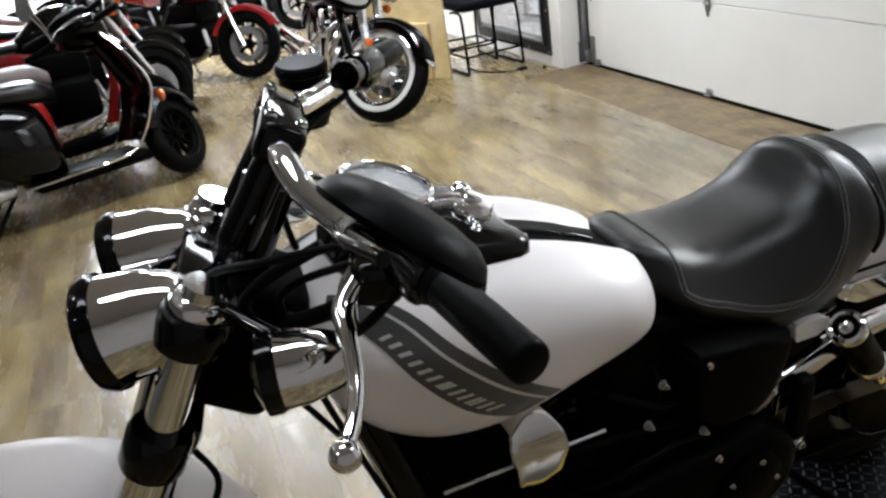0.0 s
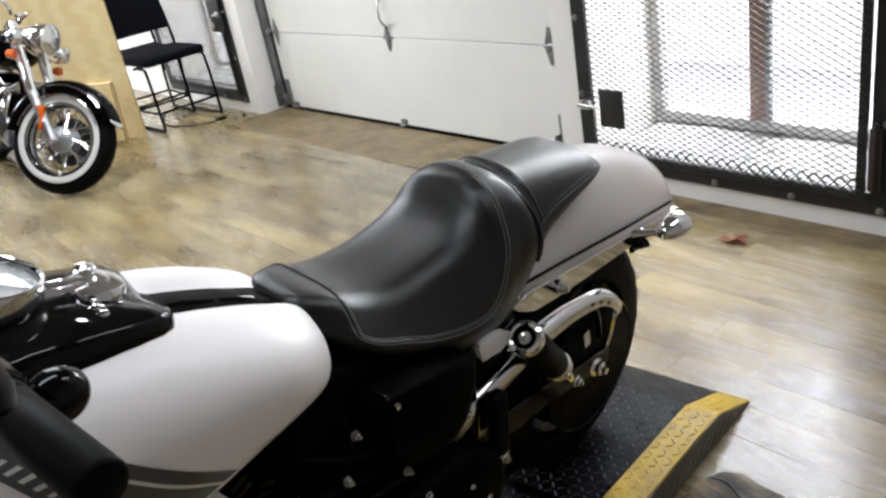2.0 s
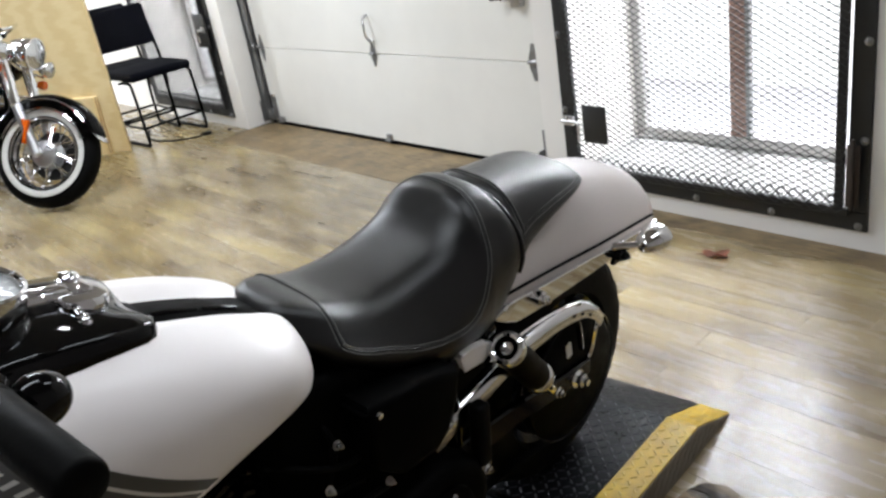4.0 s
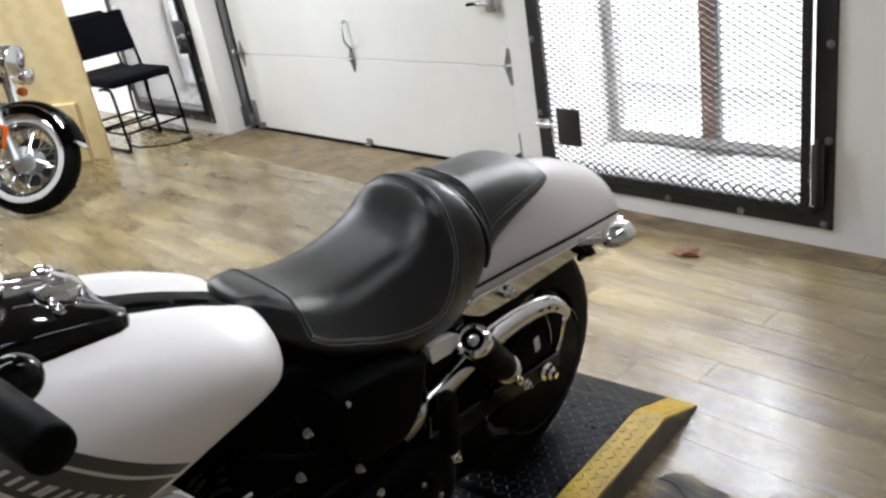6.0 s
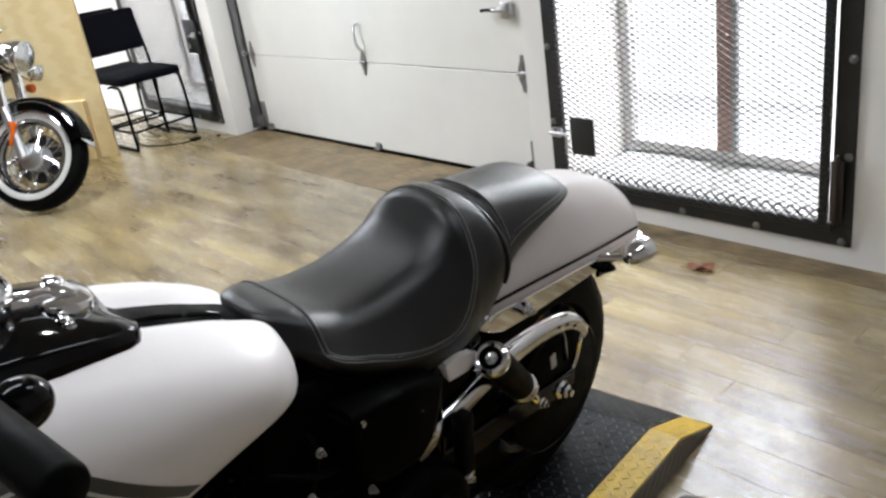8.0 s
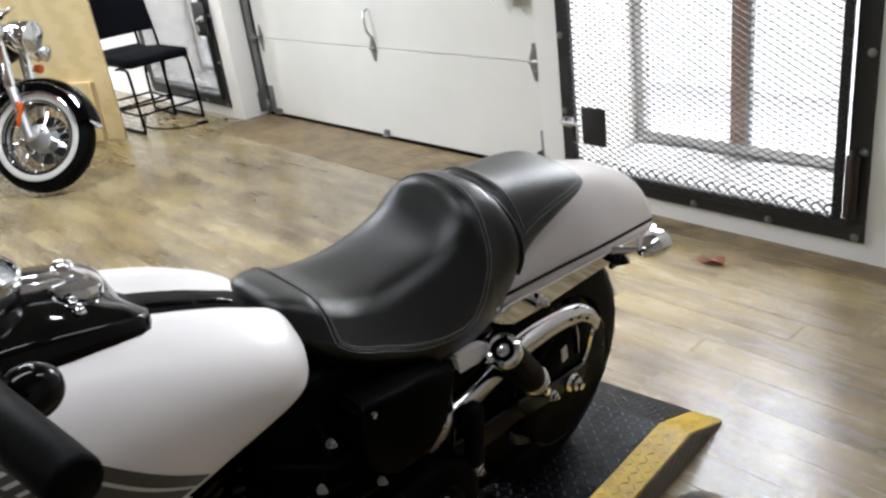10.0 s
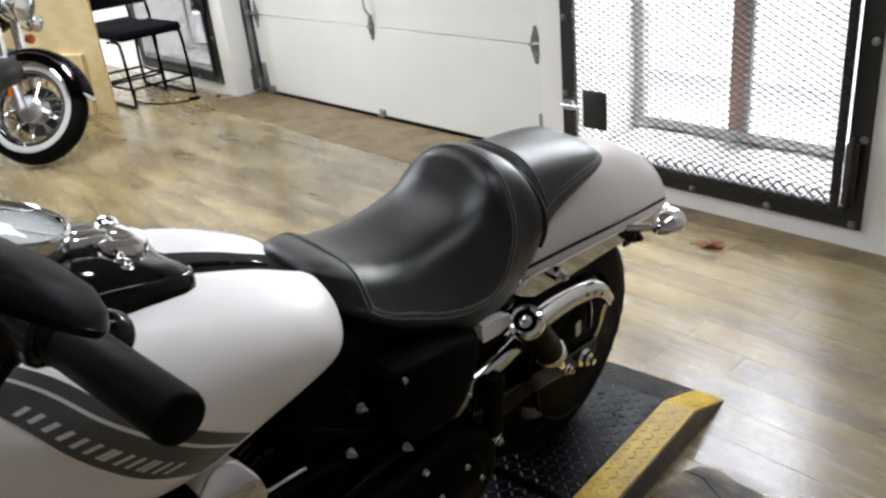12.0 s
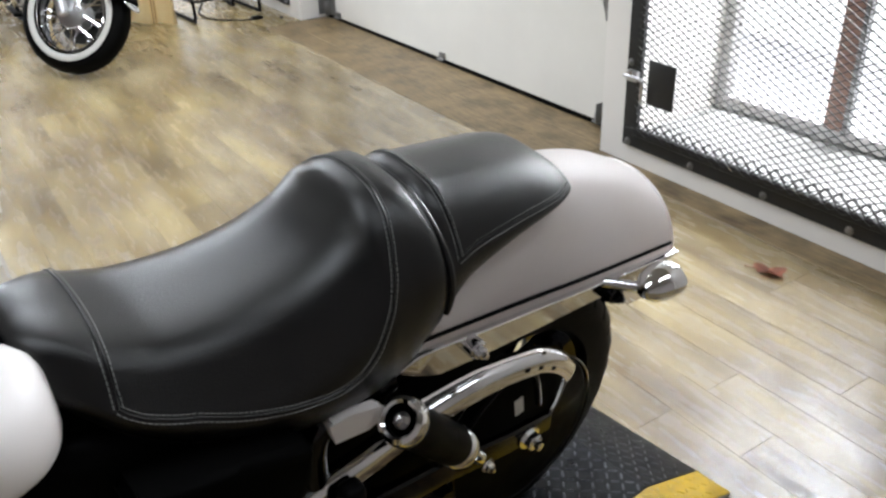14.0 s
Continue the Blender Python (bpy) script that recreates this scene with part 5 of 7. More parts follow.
BARS = worn(mat("rubbed_plate_bars", (0.065, 0.068, 0.08), 0.32, 0.6, 0.0, 0.5), 20, 0.3, 120, 0.08, 0.1)
YBARS = worn(mat("rubbed_yellow_bars", (0.50, 0.34, 0.03), 0.38), 26, 0.35, 120, 0.1, 0.1)
areas_b, areas_y = [], []
for nm, x0, x1, za, zb in (("lip_plate", -0.015, 0.168, 0.006, LH), ("ramp_plate", 0.168, 0.615, LH, LH), ("deck_plate", 0.635, 3.05, LH, LH)):
    bm = bmesh.new()
    slab(bm, x0, x1, -HALF + EDGE, HALF - EDGE, za, zb)
    part(nm, bm, PLATE, lift, "black painted diamond plate")
    areas_b.append((x0 + 0.003, x1 - 0.003, -HALF + EDGE, HALF - EDGE, za, zb))
    for s in (1, -1):
        bm = bmesh.new()
        y0, y1 = sorted((s * (HALF - EDGE + 0.0008), s * HALF))
        slab(bm, x0, x1, y0, y1, za + 0.0006, zb + 0.0006)
        part("yellow_edge", bm, YELLOW, lift, "yellow painted safety edge")
        areas_y.append((x0 + 0.004, x1 - 0.004, y0 + 0.002, y1 - 0.002, za + 0.0006, zb + 0.0006))
lozenges("tread_pattern", areas_b, BARS, lift)
lozenges("tread_pattern", areas_y, YBARS, lift)
SILVER = worn(mat("bare_aluminium_plate", (0.22, 0.20, 0.18), 0.42, 0.6), 16, 0.25, 120, 0.15, 0.12)
for s in (1, -1):
    bm = bmesh.new()
    y0, y1 = s * (HALF - 0.004), s * (HALF + 0.002)
    ring = lambda y: [(-0.012, y, 0.0), (-0.012, y, 0.004), (0.168, y, LH - 0.004), (0.60, y, LH - 0.004), (0.60, y, 0.0)]
    loft(bm, [ring(y0), ring(y1)])
    part("ramp_side", bm, SILVER, lift, "bare diamond-plate side of the ramp", smooth=0)
    bm = bmesh.new()
    loft(bm, [[(0.66, s * (HALF - 0.004), LH - 0.006), (0.66, s * (HALF + 0.002), LH - 0.006), (0.64, s * (HALF + 0.05), 0.0), (0.64, s * (HALF + 0.044), 0.0)],
              [(3.05, s * (HALF - 0.004), LH - 0.006), (3.05, s * (HALF + 0.002), LH - 0.006), (3.05, s * (HALF + 0.05), 0.0), (3.05, s * (HALF + 0.044), 0.0)]])
    sk = part("deck_skirt", bm, SILVER, lift, "bare sloping plate skirt", smooth=0)
    bm = bmesh.new()
    nut(bm, (0.69, s * (HALF + 0.03), 0.036), (0, s, 0.7), 0.007, 0.005, False)
    part("skirt_bolt", bm, GALV, lift)
# bars on the upright side of the ramp
bm = bmesh.new()
for i in range(30):
    for j in range(4):
        x, z = 0.03 + i * 0.0195, 0.010 + 0.0185 * j
        if z > (x + 0.012) / 0.18 * LH - 0.014:
            continue
        a = radians(45 if (i + j) % 2 else -45)
        box(bm, -0.0095, 0.0095, -0.001, 0.001, -0.0022, 0.0022, 0.0, Matrix.Translation((x, HALF + 0.0025, z)) @ Matrix.Rotation(a, 4, "Y"))
tagged(part("tread_pattern", bm, SILVER, lift, smooth=0), kind="stuff")
bm = bmesh.new()
box(bm, 0.615, 0.635, -HALF - 0.004, HALF + 0.012, 0.0, LH + 0.004, 0.003)
part("hinge_bar", bm, SATIN, lift, "black steel hinge bar")

# ---- leaf, boards, chairs, cable ----
LEAFM = worn(mat("dry_leaf", (0.33, 0.12, 0.07), 0.7), 60, 0.4, 300, 0.2)
leaf = thing("leaf", pose(2.492, -0.455, 0, 0, 0, 20), "dry reddish brown leaf lying on the floor", "leaf")
bm = bmesh.new()
rim = []
for k in range(26):
    a = 2 * math.pi * k / 26
    r = 0.036 * (0.8 + 0.35 * abs(math.sin(2.5 * a))) * (1.25 if abs(math.cos(a)) > 0.7 else 0.8)
    rim.append(bm.verts.new((r * math.cos(a), r * 0.75 * math.sin(a), 0.004 + 0.016 * abs(math.sin(a * 1.5 + 0.4)))))
mid = bm.verts.new((0, 0, 0.003))
for k in range(26):
    bm.faces.new([mid, rim[k], rim[(k + 1) % 26]])
bmesh.ops.solidify(bm, geom=bm.faces[:], thickness=0.0012)
part("blade", bm, LEAFM, leaf)
bm = bmesh.new()
tube(bm, [(-0.04, 0, 0.006), (-0.06, 0.006, 0.004), (-0.078, 0.004, 0.003)], 0.0014, 6)
part("stalk", bm, LEAFM, leaf)

g = Graph(PLY)
v = g.coords((1.2, 1.2, 9.0))
w = g.n("TexWave", Scale=1.1, Distortion=9.0, Detail=3.0)
w.inputs["Detail Scale"].default_value = 0.7
g.link(v, w.inputs["Vector"])
f = g.noise(g.coords((2, 2, 60)), 6, 4)
g.link(g.mix(0.35, g.ramp(w.outputs[1], [(0.2, (0.74, 0.56, 0.27)), (0.8, (0.82, 0.66, 0.37))]), g.ramp(f, [(0.3, (0.68, 0.50, 0.23)), (0.7, (0.84, 0.68, 0.40))])), g.b.inputs["Base Color"])
g.bump(f, 0.06)
# dark core plies, their colour also carrying the shadow along the edge
PLYEDGE = worn(mat("shaded_plywood_edge", (0.26, 0.16, 0.08), 0.7), 80, 0.3, 300, 0.2)


def board(name, at, heading, wide, high, th, label, lean=0.0):
    b = thing(name, Matrix.Translation(at) @ pose(0, 0, 0, 0, 0, heading) @ pose(0, 0, 0, lean, 0, 0), label, "plywood sheet", "loose plywood boards")
    bm = bmesh.new()
    box(bm, 0, wide, 0, th, 0, high, 0.0015, None, 1)
    part("sheet", bm, PLY, b)
    n = 5
    for k in range(1, n, 2):
        bm = bmesh.new()
        box(bm, -0.0006, 0.001, th * k / n, th * (k + 1) / n, 0.002, high - 0.002)
        part("core_ply", bm, PLYEDGE, b, smooth=0)
    return b


board("plywood_sheet", (-1.935, -0.872, 0), -153, 1.05, 1.9, 0.02, "tall raw birch plywood sheet standing upright behind a motorcycle")
# offcut is thickened so its dark edge covers its shadow strip too
board("plywood_offcut", (-2.055, -0.965, 0), -153, 0.5, 0.42, 0.055, "short plywood offcut leaning against a taller sheet", 3)

FABRIC = worn(mat("black_chair_fabric", (0.0025, 0.0028, 0.005), 0.9, 0, 0, 0.06), 30, 0.3, 500, 0.4, 0.05)


def chair(m, label):
    """A stacking chair: x is its front, y its left."""
    c = thing("chair", m, label, "chair", "stacking chairs by the window")
    for s in (1, -1):
        bm = bmesh.new()
        y = 0.235 * s
        tube(bm, [(-0.235, y, 0.0125), (-0.2, y, 0.0125), (0.18, y, 0.0125), (0.215, y, 0.02), (0.225, y, 0.05), (0.215, y, 0.25), (0.20, y, 0.43), (0.17, y, 0.462), (0.1, y, 0.465)], 0.011, 10, 5)
        part("front_leg", bm, SATIN, c)
        bm = bmesh.new()
        tube(bm, [(-0.235, y, 0.0125), (-0.23, y, 0.25), (-0.20, y, 0.45), (-0.235, y, 0.66), (-0.285, y * 0.96, 0.93)], 0.011, 10, 5)
        part("back_post", bm, SATIN, c)
        bm = bmesh.new()
        rod(bm, (-0.22, y, 0.14), (0.22, y, 0.14), 0.009, seg=10)
        part("side_rail", bm, SATIN, c)
    for x, z in ((0.215, 0.14), (-0.225, 0.14), (0.0, 0.455)):
        bm = bmesh.new()
        rod(bm, (x, -0.235, z), (x, 0.235, z), 0.009, seg=10)
        part("cross_rail", bm, SATIN, c)
    bm = bmesh.new()
    vs = box(bm, -0.22, 0.24, -0.24, 0.24, 0.472, 0.535, 0.028, None, 4)
    for q in bm.verts:
        q.co.z += -0.10 * max(0, q.co.x - 0.17) + 0.012 * (1 - (q.co.y / 0.24) ** 2)
    part("seat", bm, FABRIC, c, "padded black fabric seat")
    bm = bmesh.new()
    box(bm, -0.022, 0.022, -0.235, 0.235, -0.15, 0.15, 0.02, None, 4)
    for q in bm.verts:
        q.co.x -= 0.02 * (1 - (q.co.y / 0.235) ** 2)
    bmesh.ops.transform(bm, matrix=Matrix.Translation((-0.255, 0, 0.80)) @ Matrix.Rotation(radians(-9), 4, "Y"), verts=bm.verts)
    part("backrest", bm, FABRIC, c, "padded black fabric backrest")
    return c


chair(pose(-2.09, -0.545, 0, 0, 0, 3), "black stacking chair with tubular steel frame")
chair(pose(-2.42, -0.60, 0, 0, 0, -4), "black stacking chair standing behind another one")
cab = thing("cable", Matrix.Identity(4), "black cable lying along the floor by the chairs", "cable")
bm = bmesh.new()
tube(bm, [(-2.5, -0.50, 0.006), (-2.1, -0.66, 0.006), (-1.85, -0.62, 0.006), (-1.72, -0.50, 0.006), (-1.70, -0.42, 0.006)], 0.006, 8, 8)
part("cord", bm, RUBBER, cab)
bm = bmesh.new()
box(bm, -1.73, -1.68, -0.43, -0.36, 0.0, 0.02, 0.005)
part("plug", bm, RUBBER, cab)
# loose debris by the pillar
peb = thing("debris", pose(-1.60, -0.26, 0), "small dark scrap on the floor by the pillar", "debris")
bm = bmesh.new()
bmesh.ops.create_icosphere(bm, subdivisions=1, radius=0.014, matrix=Matrix.Translation((0, 0, 0.008)) @ Matrix.Diagonal((1.4, 1, 0.7, 1)))
part("scrap", bm, SATIN, peb)

# ---- other machines in the showroom ----
AMBER = mat("amber_lens", (0.5, 0.085, 0.006), 0.15, 0, 0.5)
WWALL = worn(mat("white_wall_rubber", (0.55, 0.54, 0.51), 0.5), 20, 0.06, 100, 0.05)
RED = worn(mat("red_gloss_paint", (0.42, 0.012, 0.012), 0.18, 0, 0.8), 6, 0.1, 80, 0.0, 0.04)
GREY = worn(mat("grey_plastic", (0.16, 0.15, 0.15), 0.5), 10, 0.15, 150, 0.1)
TAUPE = worn(mat("grey_brown_vinyl", (0.20, 0.16, 0.15), 0.5), 10, 0.15, 300, 0.15)
DISC = worn(mat("shaded_disc_steel", (0.05, 0.05, 0.05), 0.4, 0.8), 30, 0.2, 150, 0.05, 0.1)


def on_ground(front, heading, base, lean=0.0):
    """The pose of a machine whose front tyre touches the floor at front."""
    return Matrix.Translation((front[0], front[1], 0)) @ pose(0, 0, 0, 0, 0, heading) @ pose(0, 0, 0, -lean, 0, 0) @ Matrix.Translation((-base, 0, 0))


def shell(table, us, e=0.75, n=28):
    """A body lofted from rows of (x, half width, low, high)."""
    b = bmesh.new()
    rings = []
    for u in us:
        half, low, high = curve_at(table, u)
        mid, hh = (low + high) / 2, (high - low) / 2
        ring = []
        for k in range(n):
            a = 2 * math.pi * k / n
            c, s = math.cos(a), math.sin(a)
            ring.append((u, half * math.copysign(abs(c) ** e, c), mid + hh * math.copysign(abs(s) ** e, s)))
        rings.append(ring)
    loft(b, rings)
    return b


def fender_mesh(at, r, w, a0, a1, depth=0.05, n=24):
    b = bmesh.new()
    rings = []
    for i in range(n + 1):
        a = radians(a0 + (a1 - a0) * i / n)
        ring = []
        for k in range(13):
            q = math.pi * k / 12
            c, s = math.cos(q), math.sin(q)
            rr = r - depth + depth * abs(s) ** 0.6
            ring.append((at[0] + rr * math.cos(a), w / 2 * math.copysign(abs(c) ** 0.7, c), at[2] + rr * math.sin(a)))
        rings.append(ring)
    loft(b, rings, caps=False, closed=False)
    bmesh.ops.solidify(b, geom=b.faces[:], thickness=0.004)
    return b


# black cruiser with white-wall tyres
CR = on_ground((-1.20, -1.685), 0, 1.62, 8)
cruiser = thing("motorcycle", CR, "black cruiser motorcycle with white-wall tyres and chrome front", "motorcycle", "parked motorcycles")
CST = Matrix.Translation((1.22, 0, 0.95)) @ Matrix.Rotation(radians(46), 4, Vector((-0.485, 0, 0.875))) @ Matrix.Translation((-1.22, 0, -0.95))


def cp(name, bm, material, parent=None, label="", steer=False, smooth=40):
    if steer:
        bmesh.ops.transform(bm, matrix=CST, verts=bm.verts)
    return part(name, bm, material, parent or cruiser, label, smooth)


for at, steer, n in (((1.62, 0, 0.32), True, "front"), ((0, 0, 0.32), False, "rear")):
    m = Matrix.Translation(at) @ XAX
    bm = bmesh.new()
    tyre(bm, 0.32, 0.125, 0.205, m)
    ty = cp(n + "_tyre", bm, RUBBER, steer=steer)
    for s in (1, -1):
        bm = bmesh.new()
        lathe(bm, [(0.206, 0.0560 * s), (0.214, 0.0605 * s), (0.235, 0.0655 * s), (0.25, 0.066 * s), (0.258, 0.064 * s), (0.25, 0.060 * s), (0.22, 0.055 * s)], m, 56, close=True)
        cp("white_wall", bm, WWALL, ty, "white sidewall", steer=steer)
    bm = bmesh.new()
    lathe(bm, [(0.214, -0.0625), (0.204, -0.0635), (0.196, -0.045), (0.189, -0.02), (0.188, 0), (0.189, 0.02), (0.196, 0.045), (0.204, 0.0635), (0.214, 0.0625), (0.203, 0.052), (0.192, 0.0), (0.203, -0.052)], m, 48, close=True)
    wh = cp(n + "_rim", bm, CHROME, steer=steer)
    bm = bmesh.new()
    lathe(bm, [(0, -0.075), (0.03, -0.075), (0.075, -0.055), (0.08, -0.04), (0.035, -0.03), (0.035, 0.03), (0.08, 0.04), (0.075, 0.055), (0.03, 0.075), (0, 0.075)], m, 32)
    cp("hub", bm, STEEL, wh, steer=steer)
    # far-side disc, coloured dark to hold the shade between the spokes as well
    bm = bmesh.new()
    lathe(bm, [(0.05, -0.058), (0.145, -0.058), (0.145, -0.052), (0.05, -0.052)], m, 40, close=True)
    cp("brake_disc", bm, DISC, wh, "dark steel brake disc, also standing for shade behind the spokes", steer=steer)
    for k in range(36):
        bm = bmesh.new()
        a = 2 * math.pi * k / 36
        s = 1 if k % 2 else -1
        sw = 0.5 * (1 if (k // 2) % 2 else -1)
        rod(bm, m @ Vector((0.07 * math.cos(a), 0.07 * math.sin(a), 0.045 * s)), m @ Vector((0.19 * math.cos(a + sw * 0.6), 0.19 * math.sin(a + sw * 0.6), 0.006 * s)), 0.0036, seg=6)
        cp("spoke", bm, CHROME, wh, steer=steer)
CF = Vector((1.27, 0, 0.95))
for s in (1, -1):
    o = Vector((0, 0.115 * s, 0))
    bm = bmesh.new()
    rod(bm, CF + o + AX * 0.02, CF + o - AX * 0.42, 0.034, 0.03, seg=20, bev=0.006)
    lg = cp("fork_cover", bm, CHROME, steer=True)
    bm = bmesh.new()
    rod(bm, CF + o - AX * 0.38, Vector((1.62, 0.105 * s, 0.30)), 0.027, 0.030, seg=20, bev=0.006)
    cp("fork_slider", bm, STEEL, lg, steer=True)
    bm = bmesh.new()
    rod(bm, Vector((1.51, 0.13 * s, 0.50)), Vector((1.55, 0.13 * s, 0.43)), 0.012, bev=0.003)
    box(bm, 1.49, 1.515, 0.13 * s - 0.012, 0.13 * s + 0.012, 0.36, 0.50, 0.006, Matrix.Translation((0.04, 0, 0)))
    cp("fork_reflector", bm, AMBER, lg, "amber reflector", steer=True)
    lm = Matrix.Translation((1.40, 0.225 * s, 0.865)) @ Matrix.Rotation(radians(92), 4, "Y")
    bm = bmesh.new()
    lathe(bm, [(0, -0.06), (0.03, -0.055), (0.05, -0.025), (0.054, 0.0), (0.05, 0.008)], lm, 28)
    sp = cp("spot_lamp", bm, CHROME, steer=True)
    bm = bmesh.new()
    lathe(bm, [(0.05, 0.004), (0.03, 0.014), (0, 0.018)], lm, 24)
    cp("lamp_lens", bm, LAMPG if s < 0 else (LAMPG := mat("lamp_glass", (0.72, 0.74, 0.76), 0.14, 0.9)), sp, steer=True)
    lm = Matrix.Translation((1.38, 0.225 * s, 0.765)) @ Matrix.Rotation(radians(92), 4, "Y")
    bm = bmesh.new()
    lathe(bm, [(0, -0.04), (0.024, -0.03), (0.03, 0.0), (0.026, 0.012), (0, 0.018)], lm, 20)
    cp("turn_signal", bm, AMBER, sp, "amber turn signal", steer=True)
    bm = bmesh.new()
    tube(bm, [(1.28, 0.0, 0.86), (1.31, 0.07 * s, 0.83), (1.37, 0.225 * s, 0.81)], 0.009, 8)
    cp("light_bar", bm, CHROME, sp, steer=True)
    bm = bmesh.new()
    tube(bm, [(1.19, 0.02 * s, 1.04), (1.20, 0.1 * s, 1.08), (1.12, 0.25 * s, 1.13), (0.98, 0.36 * s, 1.10), (0.88, 0.40 * s, 1.06)], 0.0125, 10)
    hb = cp("handlebar", bm, CHROME, steer=True)
    bm = bmesh.new()
    rod(bm, (0.96, 0.375 * s, 1.093), (0.84, 0.415 * s, 1.043), 0.019, seg=16, bev=0.003)
    cp("hand_grip", bm, RUBBER, hb, steer=True)
lm = Matrix.Translation((1.44, 0, 0.91)) @ Matrix.Rotation(radians(92), 4, "Y")
bm = bmesh.new()
lathe(bm, [(0.03, -0.16), (0.075, -0.12), (0.095, -0.05), (0.10, 0.0), (0.096, 0.012), (0.09, 0.012)], lm, 36)
hl = cp("headlamp", bm, CHROME, steer=True, label="large chrome headlamp")
bm = bmesh.new()
lathe(bm, [(0.092, 0.006), (0.05, 0.022), (0, 0.028)], lm, 32)
cp("lamp_lens", bm, LAMPG, hl, steer=True)
ff = cp("front_fender", fender_mesh((1.62, 0, 0.32), 0.36, 0.165, 26, 176, 0.10), BLACK, steer=True, label="gloss black full front fender")
for s in (1, -1):
    bm = bmesh.new()
    tube(bm, [(1.62 + 0.262 * math.cos(radians(a)), 0.084 * s, 0.32 + 0.262 * math.sin(radians(a))) for a in range(24, 177, 12)], 0.006, 8, 2)
    cp("fender_trim", bm, CHROME, ff, steer=True)
    bm = bmesh.new()
    tube(bm, [(1.62 + 0.318 * math.cos(radians(a)), 0.081 * s, 0.32 + 0.318 * math.sin(radians(a))) for a in range(40, 111, 10)], 0.004, 6, 2)
    cp("fender_strip", bm, CHROME, ff, steer=True)
bm = bmesh.new()
bmesh.ops.create_uvsphere(bm, u_segments=16, v_segments=10, radius=0.04, matrix=Matrix.Translation((1.925, 0, 0.462)) @ Matrix.Rotation(radians(35), 4, "Y") @ Matrix.Diagonal((1.5, 1.5, 0.35, 1)))
cp("fender_tip", bm, CHROME, ff, steer=True)
cp("fuel_tank", shell([(1.2, 0.05, 0.78, 0.88), (1.15, 0.12, 0.72, 0.93), (1.0, 0.165, 0.70, 0.95), (0.8, 0.15, 0.72, 0.88), (0.65, 0.10, 0.74, 0.82), (0.6, 0.05, 0.76, 0.79)], np.linspace(1.2, 0.6, 22)), BLACK, label="gloss black fuel tank")
cp("seat", shell([(0.66, 0.06, 0.72, 0.78), (0.5, 0.15, 0.66, 0.75), (0.3, 0.17, 0.65, 0.74), (0.15, 0.15, 0.66, 0.80), (-0.1, 0.12, 0.68, 0.80), (-0.25, 0.05, 0.70, 0.76)], np.linspace(0.66, -0.25, 24)), VINYL)
cp("rear_fender", fender_mesh((0, 0, 0.32), 0.38, 0.19, 10, 165, 0.14), BLACK)
bm = bmesh.new()
box(bm, 0.55, 1.0, -0.12, 0.12, 0.18, 0.40, 0.05, None, 3)
en = cp("engine_case", bm, STEEL, label="polished engine case")
for a in (22, -24):
    m = Matrix.Translation((0.78, 0, 0.34)) @ Matrix.Rotation(radians(a), 4, "Y")
    bm = bmesh.new()
    lathe(bm, [(0.055, 0.05), (0.055, 0.26), (0, 0.26)], m, 20)
    box(bm, -0.07, 0.07, -0.09, 0.09, 0.26, 0.34, 0.025, m, 3)
    cy = cp("cylinder", bm, CHROME)
    for k in range(8):
        bm = bmesh.new()
        box(bm, -0.075, 0.075, -0.085, 0.085, 0.09 + 0.02 * k, 0.10 + 0.02 * k, 0, m)
        cp("cooling_fin", bm, SATIN, cy, smooth=0)
bm = bmesh.new()
lathe(bm, [(0, 0.0), (0.09, 0.0), (0.10, 0.01), (0.10, 0.05), (0.08, 0.065), (0, 0.07)], Matrix.Translation((0.80, -0.12, 0.56)) @ Matrix.Rotation(radians(90), 4, "X"), 32)
cp("air_cleaner", bm, CHROME)
for k, pts in enumerate(([(0.93, -0.06, 0.55), (1.0, -0.13, 0.46), (0.9, -0.17, 0.28), (0.5, -0.19, 0.24), (-0.5, -0.20, 0.26)], [(0.64, -0.06, 0.55), (0.6, -0.13, 0.48), (0.5, -0.18, 0.38), (0.2, -0.20, 0.36), (-0.5, -0.20, 0.36)])):
    bm = bmesh.new()
    tube(bm, pts, [0.022, 0.024, 0.026, 0.04, 0.045], 14, 6)
    cp("exhaust_pipe", bm, CHROME)
bm = bmesh.new()
tube(bm, [(1.2, 0.0, 0.85), (1.12, 0.0, 0.6), (1.05, 0.0, 0.25), (0.9, 0, 0.16), (0.5, 0, 0.16), (0.3, 0, 0.3), (0.2, 0, 0.6)], 0.03, 12, 5)
cp("frame", bm, BLACK)
for s in (1, -1):
    bm = bmesh.new()
    tube(bm, [(1.12, 0.05 * s, 0.62), (1.13, 0.17 * s, 0.58), (1.10, 0.22 * s, 0.42), (1.06, 0.17 * s, 0.25), (1.04, 0.05 * s, 0.22)], 0.015, 10, 6)
    cp("engine_guard", bm, CHROME)
    bm = bmesh.new()
    box(bm, 0.85, 1.15, 0.17 * s - 0.05, 0.17 * s + 0.05, 0.23, 0.25, 0.008)
    cp("footboard", bm, SATIN)
bm = bmesh.new()
tube(bm, [(0.6, 0.12, 0.2), (0.58, 0.2, 0.1), (0.56, 0.30, 0.012)], 0.012, 8)
cp("kick_stand", bm, CHROME)


